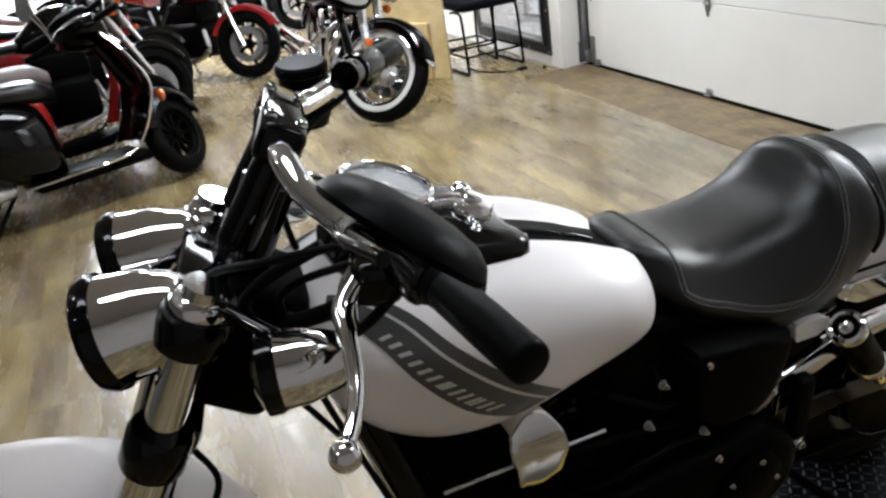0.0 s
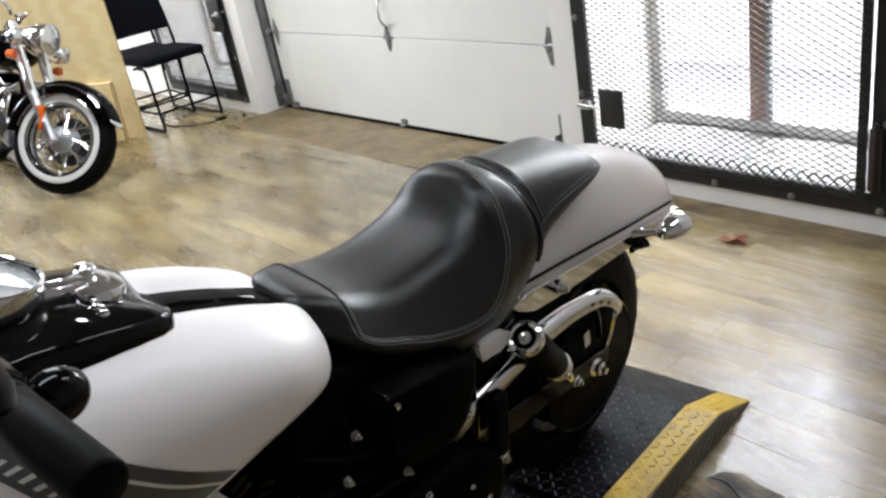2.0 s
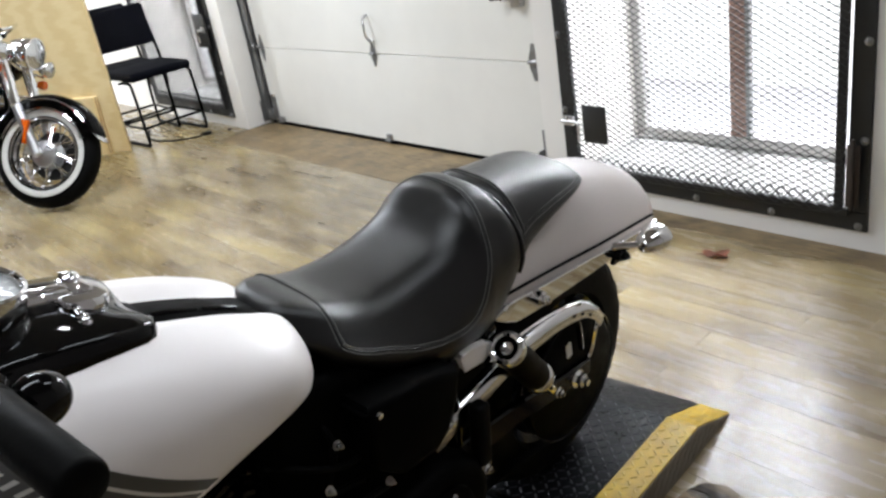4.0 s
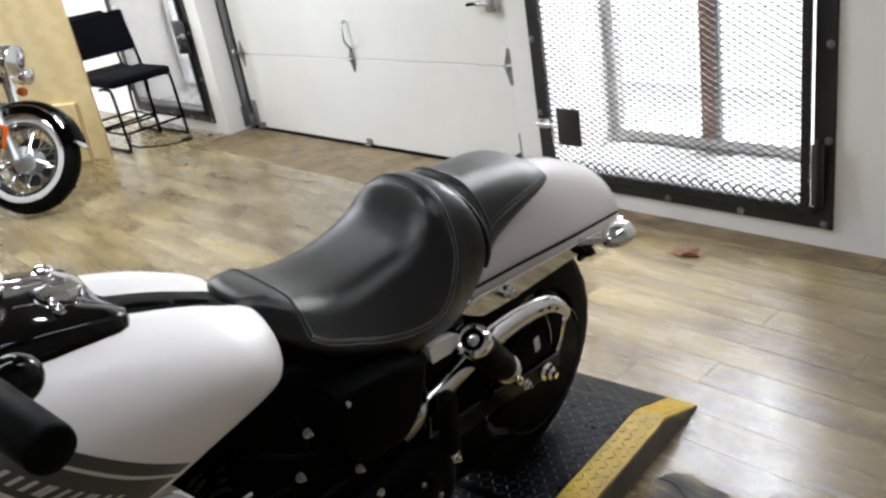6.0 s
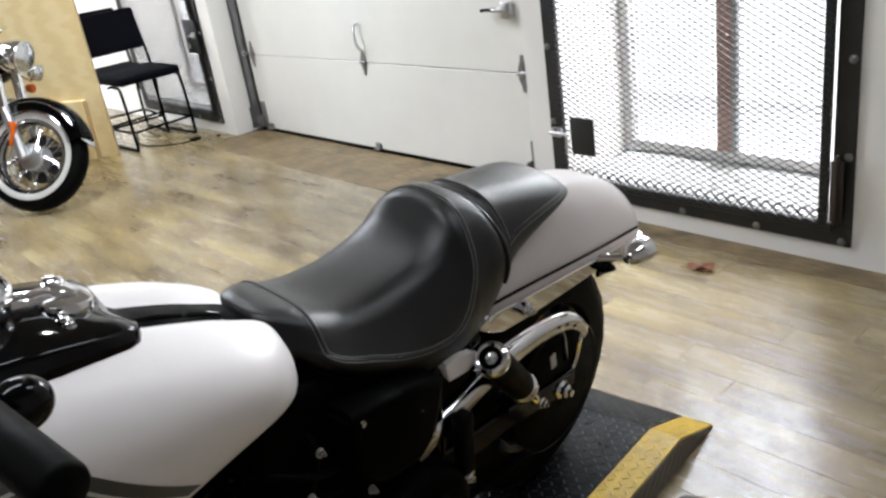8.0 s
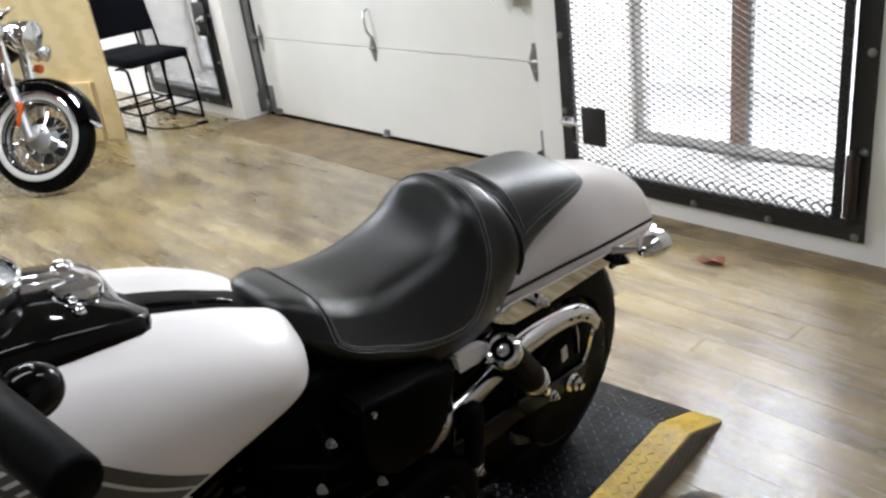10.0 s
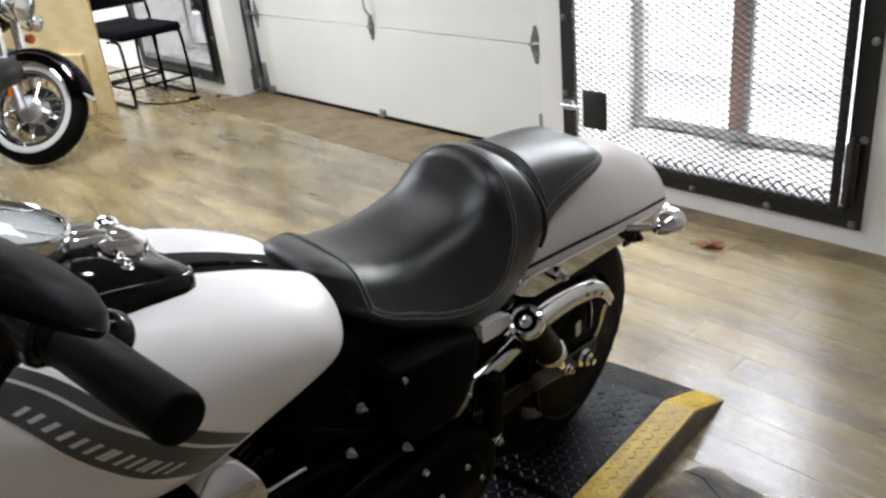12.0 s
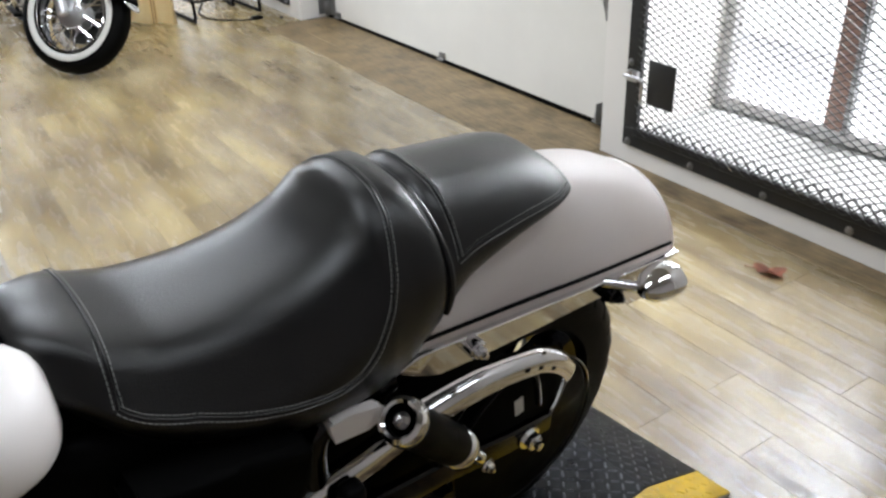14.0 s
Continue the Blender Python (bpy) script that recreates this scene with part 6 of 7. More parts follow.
# street motorcycle, used several times in different paint
def street_bike(m, paint, label):
    t = thing("motorcycle", m, label, "motorcycle", "parked motorcycles")
    st = Matrix.Translation((1.15, 0, 0.9)) @ Matrix.Rotation(radians(18), 4, Vector((-0.42, 0, 0.9))) @ Matrix.Translation((-1.15, 0, -0.9))
    for at, wd, n in (((1.42, 0, 0.30), 0.12, "front"), ((0, 0, 0.30), 0.17, "rear")):
        wm = Matrix.Translation(at) @ XAX
        if n == "front":
            wm = st @ wm
        bm = bmesh.new()
        tyre(bm, 0.30, wd, 0.215, wm)
        part(n + "_tyre", bm, RUBBER, t)
        bm = bmesh.new()
        wheel(bm, 0.215, wd * 0.7, wm)
        w_ = part(n + "_wheel", bm, SATIN, t)
        wheel_spokes(w_, SATIN, 0.215, wm, 5)
        for s in (1, -1):
            bm = bmesh.new()
            lathe(bm, [(0.10, 0.05 * s), (0.155, 0.05 * s), (0.155, 0.054 * s), (0.10, 0.054 * s)], wm, 32, close=True)
            part("brake_disc", bm, GREY, w_)
    for s in (1, -1):
        bm = bmesh.new()
        rod(bm, st @ Vector((1.10, 0.10 * s, 0.98)), st @ Vector((1.25, 0.10 * s, 0.66)), 0.027, seg=16, bev=0.003)
        lg = part("fork_leg", bm, STEEL, t)
        bm = bmesh.new()
        rod(bm, st @ Vector((1.25, 0.10 * s, 0.66)), st @ Vector((1.42, 0.10 * s, 0.28)), 0.024, seg=16, bev=0.003)
        part("fork_slider", bm, CHROME, lg)
        bm = bmesh.new()
        tube(bm, [st @ Vector(q) for q in ((1.10, 0.03 * s, 1.02), (1.09, 0.15 * s, 1.05), (1.02, 0.30 * s, 1.06), (0.96, 0.38 * s, 1.04))], 0.012, 10)
        hb = part("handlebar", bm, SATIN, t)
        bm = bmesh.new()
        tube(bm, [st @ Vector(q) for q in ((1.04, 0.26 * s, 1.06), (1.05, 0.30 * s, 1.14), (1.03, 0.34 * s, 1.19))], 0.006, 8)
        lathe(bm, [(0, -0.02), (0.05, -0.014), (0.055, 0.0), (0, 0.002)], st @ Matrix.Translation((1.03, 0.37 * s, 1.21)) @ Matrix.Rotation(radians(-90), 4, "Y") @ Matrix.Diagonal((0.6, 1.1, 1, 1)), 20)
        part("mirror", bm, SATIN, hb)
        bm = bmesh.new()
        bmesh.ops.create_uvsphere(bm, u_segments=12, v_segments=8, radius=0.025, matrix=st @ Matrix.Translation((1.19, 0.17 * s, 0.84)) @ Matrix.Diagonal((1.4, 1, 0.8, 1)))
        part("turn_signal", bm, AMBER, t)
    fb = fender_mesh((1.42, 0, 0.30), 0.345, 0.14, 30, 165, 0.06)
    bmesh.ops.transform(fb, matrix=st, verts=fb.verts)
    part("front_fender", fb, paint, t)
    hb_ = shell([(1.32, 0.05, 0.78, 0.90), (1.29, 0.10, 0.74, 0.98), (1.2, 0.13, 0.74, 1.05), (1.12, 0.12, 0.78, 1.06), (1.08, 0.06, 0.85, 1.02)], np.linspace(1.32, 1.08, 14))
    bmesh.ops.transform(hb_, matrix=st, verts=hb_.verts)
    cowl = part("headlamp_cowl", hb_, paint, t)
    bm = bmesh.new()
    bmesh.ops.create_uvsphere(bm, u_segments=18, v_segments=10, radius=0.075, matrix=st @ Matrix.Translation((1.285, 0, 0.86)) @ Matrix.Diagonal((0.55, 1.1, 0.8, 1)))
    part("headlamp_lens", bm, LAMPG, cowl)
    part("fuel_tank", shell([(1.12, 0.06, 0.76, 0.86), (1.0, 0.16, 0.70, 0.98), (0.8, 0.17, 0.70, 0.97), (0.62, 0.11, 0.72, 0.84), (0.56, 0.06, 0.74, 0.80)], np.linspace(1.12, 0.56, 18)), paint, t)
    part("seat", shell([(0.62, 0.08, 0.74, 0.82), (0.45, 0.15, 0.74, 0.82), (0.2, 0.15, 0.78, 0.88), (-0.1, 0.12, 0.82, 0.92), (-0.25, 0.05, 0.84, 0.90)], np.linspace(0.62, -0.25, 18)), VINYL, t)
    part("tail", shell([(0.3, 0.10, 0.68, 0.78), (0.0, 0.11, 0.74, 0.84), (-0.25, 0.08, 0.80, 0.87), (-0.36, 0.03, 0.83, 0.86)], np.linspace(0.3, -0.36, 12)), paint, t)
    bm = bmesh.new()
    box(bm, 0.5, 1.0, -0.17, 0.17, 0.2, 0.52, 0.06, None, 3)
    box(bm, 0.62, 1.0, -0.14, 0.14, 0.5, 0.70, 0.04, None, 3)
    part("engine", bm, SATIN, t)
    bm = bmesh.new()
    tube(bm, [(0.0, 0.09, 0.3), (0.3, 0.1, 0.35), (0.5, 0.1, 0.42), (0.7, 0.11, 0.65), (1.08, 0.05, 0.86)], 0.03, 10, 5)
    tube(bm, [(0.0, -0.09, 0.3), (0.3, -0.1, 0.35), (0.5, -0.1, 0.42), (0.7, -0.11, 0.65), (1.08, -0.05, 0.86)], 0.03, 10, 5)
    part("frame", bm, SATIN, t)
    bm = bmesh.new()
    tube(bm, [(1.0, -0.1, 0.45), (1.02, -0.12, 0.25), (0.7, -0.14, 0.16), (0.3, -0.18, 0.26), (-0.2, -0.19, 0.42)], [0.02, 0.022, 0.025, 0.045, 0.05], 12, 6)
    part("exhaust", bm, STEEL, t)
    bm = bmesh.new()
    tube(bm, [(0.55, 0.12, 0.24), (0.5, 0.2, 0.12), (0.46, 0.28, 0.012)], 0.011, 8)
    part("kick_stand", bm, SATIN, t)
    return t


street_bike(on_ground((-3.62, -2.13), 40, 1.42, 6), RED, "black street motorcycle with red fender and headlamp cowl")
b1 = street_bike(on_ground((-7.4, -1.6), 50, 1.42, 6), BLACK, "black street motorcycle parked far back")
copy_thing(b1, on_ground((-6.3, -2.4), 60, 1.42, 6))
copy_thing(b1, on_ground((-5.9, -1.2), 45, 1.42, 6))
copy_thing(b1, on_ground((-7.6, -3.0), 70, 1.42, 6))
copy_thing(b1, on_ground((-8.2, -2.3), 60, 1.42, 6))


# scooters
def scooter(m, paint, seatmat, label, rim, fendermat=None, bodymat=None):
    t = thing("scooter", m, label, "scooter", "row of parked scooters")
    st = Matrix.Translation((1.12, 0, 0.6)) @ Matrix.Rotation(radians(36), 4, Vector((-0.42, 0, 0.9))) @ Matrix.Translation((-1.12, 0, -0.6))
    sh = st @ Matrix.Translation((-0.02, 0, -0.115))
    for at, n in (((1.25, 0, 0.235), "front"), ((0, 0, 0.235), "rear")):
        wm = Matrix.Translation(at) @ XAX
        if n == "front":
            wm = st @ wm
        bm = bmesh.new()
        tyre(bm, 0.235, 0.11, 0.16, wm)
        part(n + "_tyre", bm, RUBBER, t)
        bm = bmesh.new()
        wheel(bm, 0.16, 0.08, wm, 0.03)
        wheel_spokes(part(n + "_wheel", bm, SATIN, t), SATIN, 0.16, wm, 10, 0.03)
    fb = fender_mesh((1.25, 0, 0.235), 0.30, 0.15, 20, 165, 0.09)
    bmesh.ops.transform(fb, matrix=st, verts=fb.verts)
    part("front_fender", fb, fendermat or paint, t)
    # leg shield with a chrome edge
    rows = [(0.98, 0.18, 0.27), (1.07, 0.225, 0.40), (1.13, 0.245, 0.58), (1.07, 0.22, 0.75), (0.99, 0.16, 0.89), (0.96, 0.10, 0.94)]
    bm = bmesh.new()
    rings = []
    for u, half, z in rows:
        ring = []
        for k in range(17):
            q = -1 + 2 * k / 16
            ring.append((u + 0.07 * (1 - q * q), half * q, z))
        rings.append(ring)
    loft(bm, rings, caps=False, closed=False)
    bmesh.ops.solidify(bm, geom=bm.faces[:], thickness=0.05)
    shield = part("leg_shield", bm, paint, t)
    for s in (1, -1):
        bm = bmesh.new()
        tube(bm, [(0.35, 0.19 * s, 0.215), (0.75, 0.20 * s, 0.225), (0.90, 0.195 * s, 0.235), (0.99, 0.195 * s, 0.275)] + [(u, (h + 0.008) * s, z) for u, h, z in rows[1:]], 0.0075, 8, 5)
        part("edge_trim", bm, rim, shield, "bright edge trim")
        bm = bmesh.new()
        bmesh.ops.create_uvsphere(bm, u_segments=12, v_segments=8, radius=0.03, matrix=Matrix.Translation((1.20, 0.17 * s, 0.50)) @ Matrix.Diagonal((0.8, 1.1, 1.2, 1)))
        part("turn_signal", bm, AMBER, shield)
    bm = bmesh.new()
    box(bm, 0.40, 1.05, -0.185, 0.185, 0.17, 0.235, 0.025, None, 3)
    part("floorboard", bm, SATIN, t)
    part("rear_body", shell([(0.60, 0.12, 0.20, 0.50), (0.55, 0.19, 0.20, 0.62), (0.3, 0.23, 0.24, 0.70), (-0.1, 0.21, 0.40, 0.73), (-0.35, 0.10, 0.52, 0.68), (-0.42, 0.03, 0.57, 0.63)], np.linspace(0.60, -0.42, 24)), bodymat or paint, t)
    part("seat", shell([(0.68, 0.07, 0.60, 0.69), (0.58, 0.15, 0.62, 0.75), (0.3, 0.17, 0.66, 0.77), (0.0, 0.16, 0.72, 0.86), (-0.25, 0.12, 0.74, 0.86), (-0.33, 0.05, 0.76, 0.82)], np.linspace(0.68, -0.33, 24)), seatmat, t)
    bm = bmesh.new()
    rod(bm, (1.12, 0, 0.58), (0.95, 0, 0.93), 0.045, 0.035, seg=16, bev=0.006)
    part("steering_column", bm, paint, t)
    hb_ = shell([(1.06, 0.06, 0.95, 1.03), (1.0, 0.13, 0.94, 1.10), (0.90, 0.17, 0.97, 1.10), (0.84, 0.10, 1.0, 1.07)], np.linspace(1.06, 0.84, 12))
    bmesh.ops.transform(hb_, matrix=sh, verts=hb_.verts)
    hc = part("headset", hb_, fendermat or paint, t)
    bm = bmesh.new()
    box(bm, 0.885, 0.90, -0.055, 0.055, 1.055, 1.10, 0.004, sh @ Matrix.Translation((0, 0, 0)))
    part("instrument", bm, GREY, hc)
    for s in (1, -1):
        bm = bmesh.new()
        rod(bm, sh @ Vector((0.91, 0.15 * s, 1.04)), sh @ Vector((0.86, 0.36 * s, 1.03)), 0.018, seg=14, bev=0.003)
        part("hand_grip", bm, RUBBER, hc)
        bm = bmesh.new()
        tube(bm, [sh @ Vector(q) for q in ((0.94, 0.20 * s, 1.06), (0.96, 0.24 * s, 1.16), (0.96, 0.28 * s, 1.25))], 0.006, 8)
        lathe(bm, [(0, -0.02), (0.055, -0.014), (0.06, 0.0), (0, 0.002)], sh @ Matrix.Translation((0.96, 0.30 * s, 1.29)) @ Matrix.Rotation(radians(-90), 4, "Y"), 20)
        part("mirror", bm, CHROME, hc)
        bm = bmesh.new()
        tube(bm, [sh @ Vector(q) for q in ((0.93, 0.17 * s, 1.05), (0.96, 0.24 * s, 1.045), (0.93, 0.34 * s, 1.04))], 0.006, 8)
        part("brake_lever", bm, STEEL, hc)
    bm = bmesh.new()
    tube(bm, [(0.1, 0.23, 0.32), (-0.1, 0.215, 0.36), (-0.3, 0.15, 0.45)], 0.009, 6)
    part("side_stripe", bm, RED, t)
    bm = bmesh.new()
    tube(bm, [(0.3, -0.1, 0.22), (0.1, -0.17, 0.24), (-0.2, -0.18, 0.32)], [0.03, 0.05, 0.055], 12)
    part("exhaust", bm, STEEL, t)
    bm = bmesh.new()
    tube(bm, [(0.12, 0.17, 0.012), (0.2, 0.14, 0.1), (0.3, 0.1, 0.2), (0.32, 0.0, 0.21), (0.3, -0.1, 0.2), (0.2, -0.14, 0.1), (0.12, -0.17, 0.012)], 0.012, 8)
    part("centre_stand", bm, SATIN, t)
    return t


scooter(on_ground((-1.13, -2.985), 110, 1.25, 6), BLACK, VINYL, "gloss black scooter with chrome leg shield trim", CHROME)
scooter(on_ground((-1.74, -3.04), 110, 1.25, 6), RED, TAUPE, "red and black scooter with grey brown seat", SATIN, SATIN, RED)
street_bike(on_ground((-2.5, -2.98), 104, 1.42, 6), BLACK, "black street motorcycle parked beside scooters")
street_bike(on_ground((-3.3, -2.92), 98, 1.42, 6), BLACK, "black street motorcycle in the row of scooters")
sc = scooter(on_ground((-4.0, -2.95), 98, 1.25, 6), RED, TAUPE, "red scooter with grey brown seat in the row", CHROME)
copy_thing(sc, on_ground((-4.7, -2.95), 98, 1.25, 6))

# ---- floor boards and stones, last ----
PLANK = mat("rustic_plank_vinyl", (0.4, 0.3, 0.2), 0.34, 0.0, 0.0, 1.0)
g = Graph(PLANK)
oi = g.n("ObjectInfo")
geo = g.n("NewGeometry")
mul = g.n("VectorMath")
mul.operation = "MULTIPLY_ADD"
comb = g.n("CombineXYZ")
for i, k in enumerate((9.7, 15.3, 3.1)):
    mm_ = g.n("Math")
    mm_.operation = "MULTIPLY"
    g.link(oi.outputs["Random"], mm_.inputs[0])
    mm_.inputs[1].default_value = k
    g.link(mm_.outputs[0], comb.inputs[i])
add = g.n("VectorMath")
add.operation = "ADD"
g.link(geo.outputs["Position"], add.inputs[0])
g.link(comb.outputs[0], add.inputs[1])


def stretched(scale):
    mp = g.n("Mapping")
    mp.inputs["Scale"].default_value = scale
    g.link(add.outputs[0], mp.inputs[0])
    return mp.outputs[0]


grain = g.noise(stretched((2.2, 12, 1)), 2.6, 4, 0.5)
figure = g.noise(stretched((1.0, 3.4, 1)), 1.7, 3, 0.5)
drift = g.noise(stretched((0.9, 3.5, 1)), 1.5, 3, 0.5)
knots = g.noise(stretched((7, 16, 1)), 2.0, 2, 0.5)
big = g.noise(geo.outputs["Position"], 0.8, 3, 0.5)
tan = g.ramp(figure, [(0.30, (0.155, 0.108, 0.046)), (0.48, (0.260, 0.194, 0.088)), (0.66, (0.385, 0.305, 0.150))])
grey = g.ramp(figure, [(0.30, (0.115, 0.083, 0.047)), (0.48, (0.200, 0.154, 0.093)), (0.68, (0.31, 0.25, 0.165))])
pick = g.n("Math")
pick.operation = "ADD"
g.link(drift, pick.inputs[0])
g.link(big, pick.inputs[1])
blend = g.ramp(pick.outputs[0], [(0.85, (0, 0, 0)), (1.25, (0.6, 0.6, 0.6))])
col = g.mix(blend, tan, grey)
col = g.mix(0.27, col, g.ramp(grain, [(0.36, (0.30, 0.27, 0.23)), (0.52, (0.95, 0.95, 0.95)), (0.8, (1, 1, 1))]), "MULTIPLY")
col = g.mix(g.ramp(knots, [(0.70, (0, 0, 0)), (0.78, (0.35, 0.35, 0.35))]), col, (0.10, 0.062, 0.03))
tone = g.ramp(oi.outputs["Random"], [(0.0, (0.90, 0.89, 0.87)), (1.0, (1.06, 1.06, 1.06))])
col = g.mix(1.0, col, tone, "MULTIPLY")
g.link(col, g.b.inputs["Base Color"])
g.link(g.ramp(grain, [(0.3, (0.32, 0.32, 0.32)), (0.7, (0.20, 0.20, 0.20))]), g.b.inputs["Roughness"])
g.bump(grain, 0.10, 0.0012)

OLD = mat("worn_brown_boards", (0.2, 0.13, 0.06), 0.5)
g = Graph(OLD)
v = g.coords((3, 22, 1))
a, b = g.noise(v, 3, 7), g.noise(g.coords((1, 1, 1)), 5, 5)
g.link(g.mix(0.45, g.ramp(a, [(0.34, (0.06, 0.038, 0.016)), (0.66, (0.27, 0.185, 0.085))]), g.ramp(b, [(0.38, (0.06, 0.042, 0.024)), (0.62, (0.30, 0.22, 0.12))])), g.b.inputs["Base Color"])
g.bump(a, 0.25, 0.002)


def plank_mesh(length, wide, name="plank"):
    bm = bmesh.new()
    h, c = 0.005, 0.0003
    lo = [bm.verts.new(p) for p in ((0, 0, -h), (length, 0, -h), (length, wide, -h), (0, wide, -h))]
    mid = [bm.verts.new(p) for p in ((0, 0, -c), (length, 0, -c), (length, wide, -c), (0, wide, -c))]
    top = [bm.verts.new(p) for p in ((c, c, 0), (length - c, c, 0), (length - c, wide - c, 0), (c, wide - c, 0))]
    bm.faces.new(top)
    for i in range(4):
        j = (i + 1) % 4
        bm.faces.new([lo[i], lo[j], mid[j], mid[i]])
        bm.faces.new([mid[i], mid[j], top[j], top[i]])
    me = bpy.data.meshes.new(name)
    bm.to_mesh(me)
    bm.free()
    me.materials.append(PLANK)
    return me


PW, PL, GAP = 0.122, 0.92, 0.0004
rng = random.Random(5)
cache = {}
far_v, far_f = [], []
rows_ = int((7.0 - 0.185) / PW)
near = 0
for r in range(rows_):
    y = WY - (r + 1) * PW
    x = -9.0 - rng.choice((0.0, 0.2, 0.4, 0.6, 0.75))
    while x < 5.4:
        x0, x1 = max(x, -9.0), min(x + PL, 5.4)
        x += PL
        if y > -0.47:  # the boards stop at the worn strip before the garage door
            if x0 < GX1 and x1 > GX0 - 0.0:
                if x0 < GX0 - 0.25:
                    x1 = GX0 + 0.02
                elif x1 > GX1 + 0.25:
                    x0 = GX1 - 0.02
                else:
                    continue
        if x1 - x0 < 0.06:
            continue
        if x0 > -1.0 and y > -4.6 and near < 300:
            key = round(x1 - x0, 3)
            if key not in cache:
                cache[key] = plank_mesh(x1 - x0 - GAP, PW - GAP)
            p = new("plank", cache[key])
            p.location = (x0, y, 0)
            p.parent = floor
            near += 1
        else:
            n = len(far_v)
            far_v += [(x0, y, 0), (x1 - GAP, y, 0), (x1 - GAP, y + PW - GAP, 0), (x0, y + PW - GAP, 0), (x0, y, -0.005), (x1 - GAP, y, -0.005), (x1 - GAP, y + PW - GAP, -0.005), (x0, y + PW - GAP, -0.005)]
            far_f += [tuple(n + k for k in q) for q in ((0, 1, 2, 3), (4, 5, 1, 0), (5, 6, 2, 1), (6, 7, 3, 2), (7, 4, 0, 3))]
me = bpy.data.meshes.new("far_planks")
me.from_pydata(far_v, [], far_f)
me.materials.append(PLANK)
ob = new("far_planks", me)
ob.parent = floor
tagged(ob, kind="stuff")
for k, (y0, y1) in enumerate(((-0.455, -0.30), (-0.298, -0.15), (-0.148, 0.004))):
    cuts = [(-1.40, -0.2), (-0.198, 1.44)] if k != 1 else [(-1.43, 0.45), (0.452, 1.44)]
    for x0, x1 in cuts:
        bm = bmesh.new()
        box(bm, x0, x1, y0, y1 if y1 < 0 else -0.001, -0.004, 0.0035, 0.0012, None, 1)
        link("threshold_board", bm, OLD, floor, "worn brown board", smooth=0)
for x0, x1 in ((1.46, 3.1), (3.102, 5.39)):
    bm = bmesh.new()
    box(bm, x0, x1, -0.305, WY - 0.001, -0.004, 0.0032, 0.0012, None, 1)
    link("threshold_board", bm, OLD, floor, "worn brown board", smooth=0)
# broken stone-look patch beside the lift
SLATE = mat("brown_slate", (0.2, 0.14, 0.09), 0.5, 0.0, 0.0, 0.2)
g = Graph(SLATE)
oi = g.n("ObjectInfo")
v = g.coords((3.2, 10, 1))
a, b = g.noise(v, 2.2, 6, 0.6), g.noise(g.coords((1, 1, 1)), 38, 5)
c1 = g.ramp(a, [(0.36, (0.014, 0.008, 0.003)), (0.5, (0.062, 0.037, 0.014)), (0.64, (0.20, 0.125, 0.050))])
c2 = g.ramp(a, [(0.36, (0.018, 0.014, 0.010)), (0.5, (0.060, 0.049, 0.037)), (0.64, (0.15, 0.125, 0.095))])
g.link(g.mix(g.ramp(oi.outputs["Random"], [(0.3, (0, 0, 0)), (0.9, (0.8, 0.8, 0.8))]), c1, c2), g.b.inputs["Base Color"])
g.link(g.ramp(b, [(0.3, (0.42, 0.42, 0.42)), (0.7, (0.60, 0.60, 0.60))]), g.b.inputs["Roughness"])
g.bump(b, 0.2, 0.002)
CRACK_A = ((3.117, -1.536), (3.151, -1.513), (3.209, -1.530), (3.366, -1.533), (3.468, -1.517), (3.554, -1.513))
CRACK_B = ((3.084, -1.765), (3.127, -1.772), (3.173, -1.795), (3.216, -1.813), (3.256, -1.818), (3.312, -1.826))
CRACK_C = ((3.097, -1.575), (3.148, -1.573), (3.239, -1.621), (3.310, -1.672), (3.347, -1.695), (3.356, -1.744), (3.359, -1.790))
END = (3.574, -1.607)
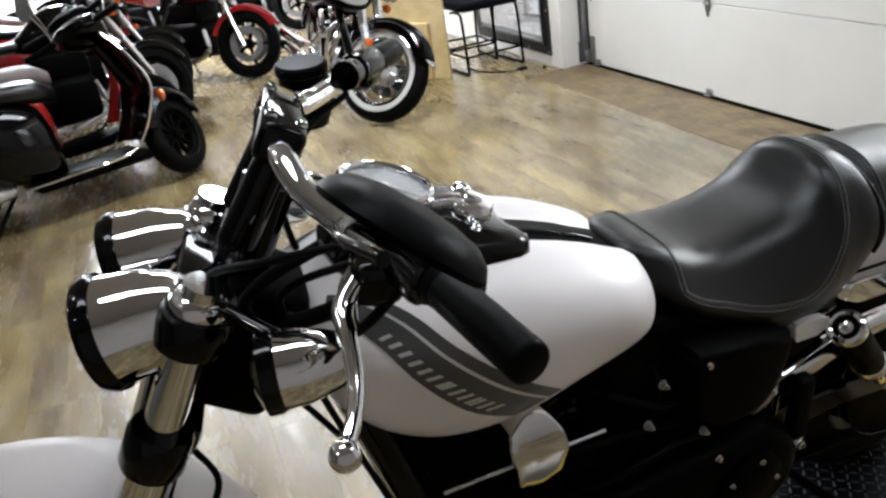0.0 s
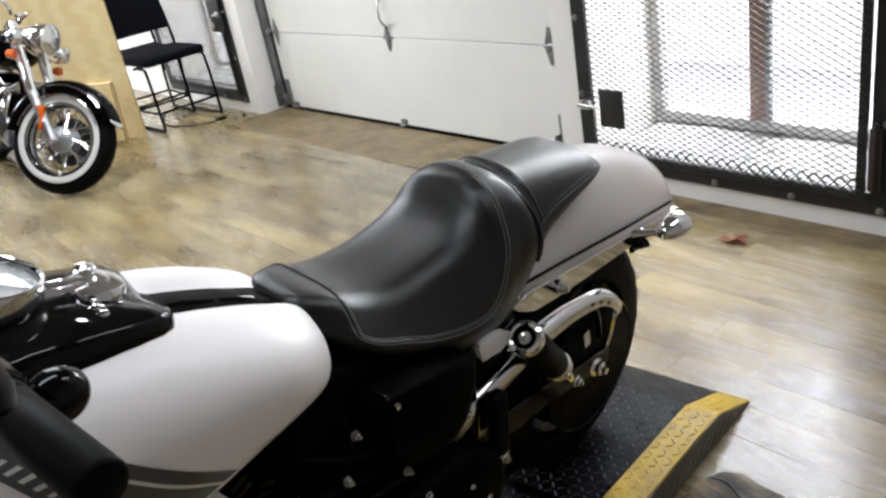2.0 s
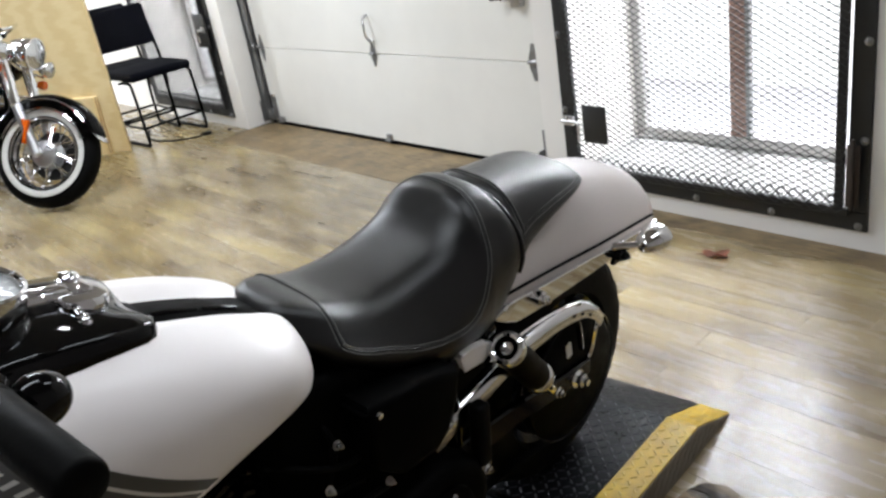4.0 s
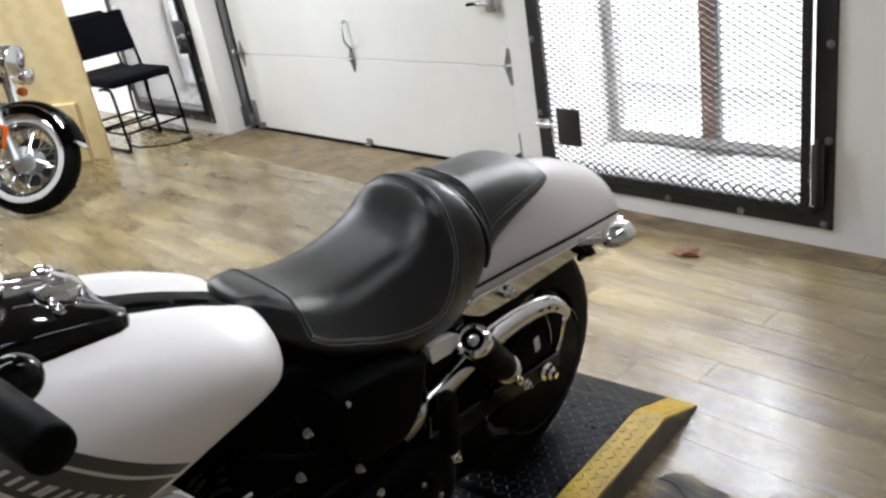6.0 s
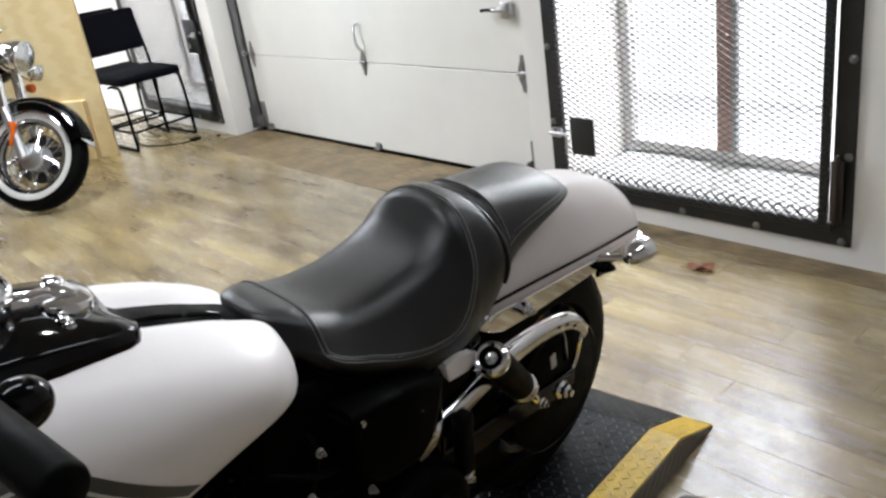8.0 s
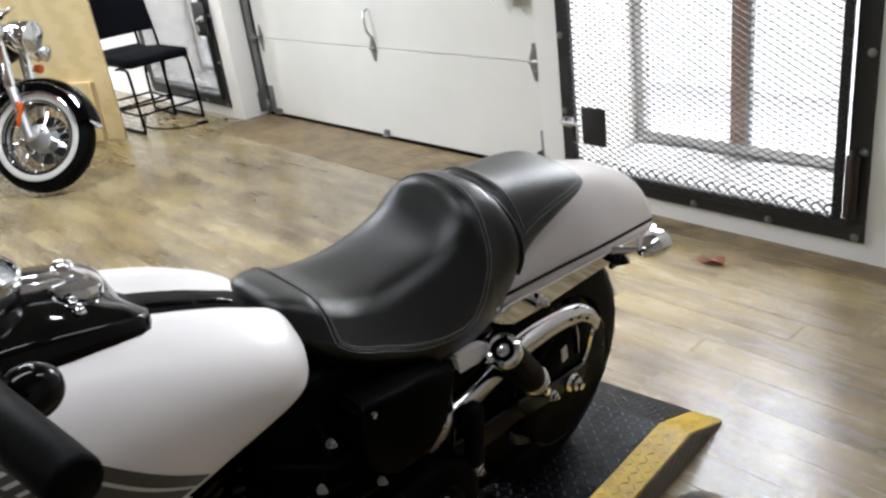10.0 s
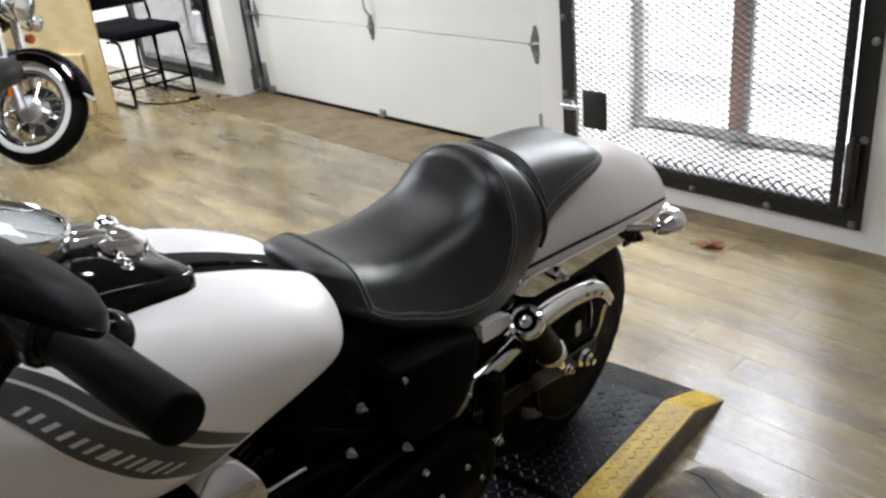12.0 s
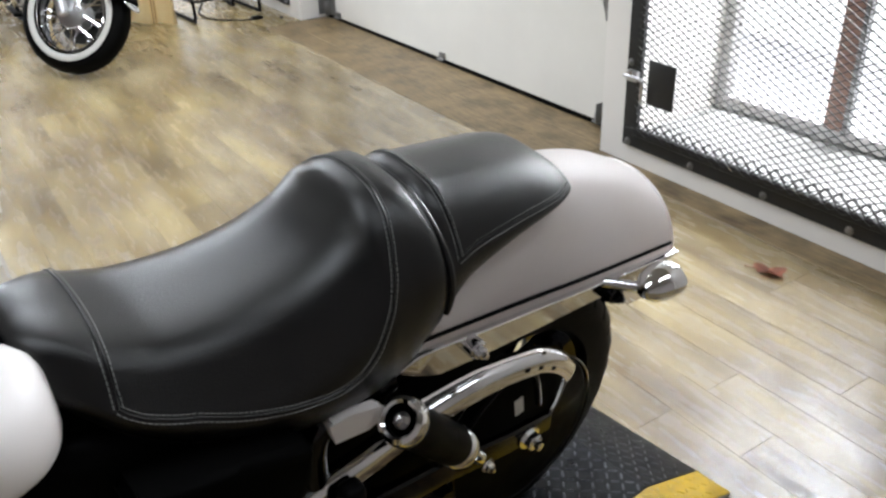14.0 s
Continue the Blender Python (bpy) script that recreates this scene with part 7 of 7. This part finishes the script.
STONES = (
    CRACK_B + CRACK_C[::-1],
    CRACK_C + (END,) + CRACK_A[::-1],
    CRACK_B + (CRACK_C[-1], (3.40, -1.90), (3.25, -2.05), (3.115, -1.88)),
    (CRACK_C[-1], END, (3.66, -1.70), (3.60, -1.92), (3.40, -1.90)),
)


def ragged(pts):
    """The outline with small torn wobbles that agree along shared edges."""
    out = []
    for (x0, y0), (x1, y1) in zip(pts, pts[1:] + pts[:1]):
        n = max(2, int(math.hypot(x1 - x0, y1 - y0) / 0.014))
        for k in range(n):
            x, y = x0 + (x1 - x0) * k / n, y0 + (y1 - y0) * k / n
            q = Vector((x * 26, y * 26, 1))
            out.append((x + 0.0045 * noise.noise(q), y + 0.0045 * noise.noise(q + Vector((7, 3, 0)))))
    return out


bm = bmesh.new()
rim = ragged(CRACK_A + (END, (3.66, -1.70), (3.60, -1.92), (3.40, -1.90), (3.25, -2.05), (3.115, -1.88), CRACK_B[0], CRACK_C[0]))
bm.faces.new([bm.verts.new((x, y, 0.0012)) for x, y in rim])
link("stone_bed", bm, SATIN, floor, "dark gap between slate-look pieces", smooth=0)
for pts in STONES:
    bm = bmesh.new()
    out = ragged(pts)
    n = len(out)
    area = sum(out[i][0] * out[(i + 1) % n][1] - out[(i + 1) % n][0] * out[i][1] for i in range(n))
    sgn = 1 if area > 0 else -1

    def inset(d, z):
        ring = []
        for i in range(n):
            (x0, y0), (x, y), (x1, y1) = out[i - 1], out[i], out[(i + 1) % n]
            tx, ty = x1 - x0, y1 - y0
            ln = math.hypot(tx, ty) or 1
            ring.append(bm.verts.new((x - ty / ln * d * sgn, y + tx / ln * d * sgn, z)))
        return ring
    wide = 0.0017
    lo, hi, tp = inset(wide, -0.004), inset(wide, 0.0030), inset(wide + 0.0012, 0.0036)
    bm.faces.new(tp)
    for i in range(n):
        j = (i + 1) % n
        bm.faces.new([lo[i], lo[j], hi[j], hi[i]])
        bm.faces.new([hi[i], hi[j], tp[j], tp[i]])
    bmesh.ops.recalc_face_normals(bm, faces=bm.faces[:])
    link("stone", bm, SLATE, floor, "brown slate-look piece", smooth=0)
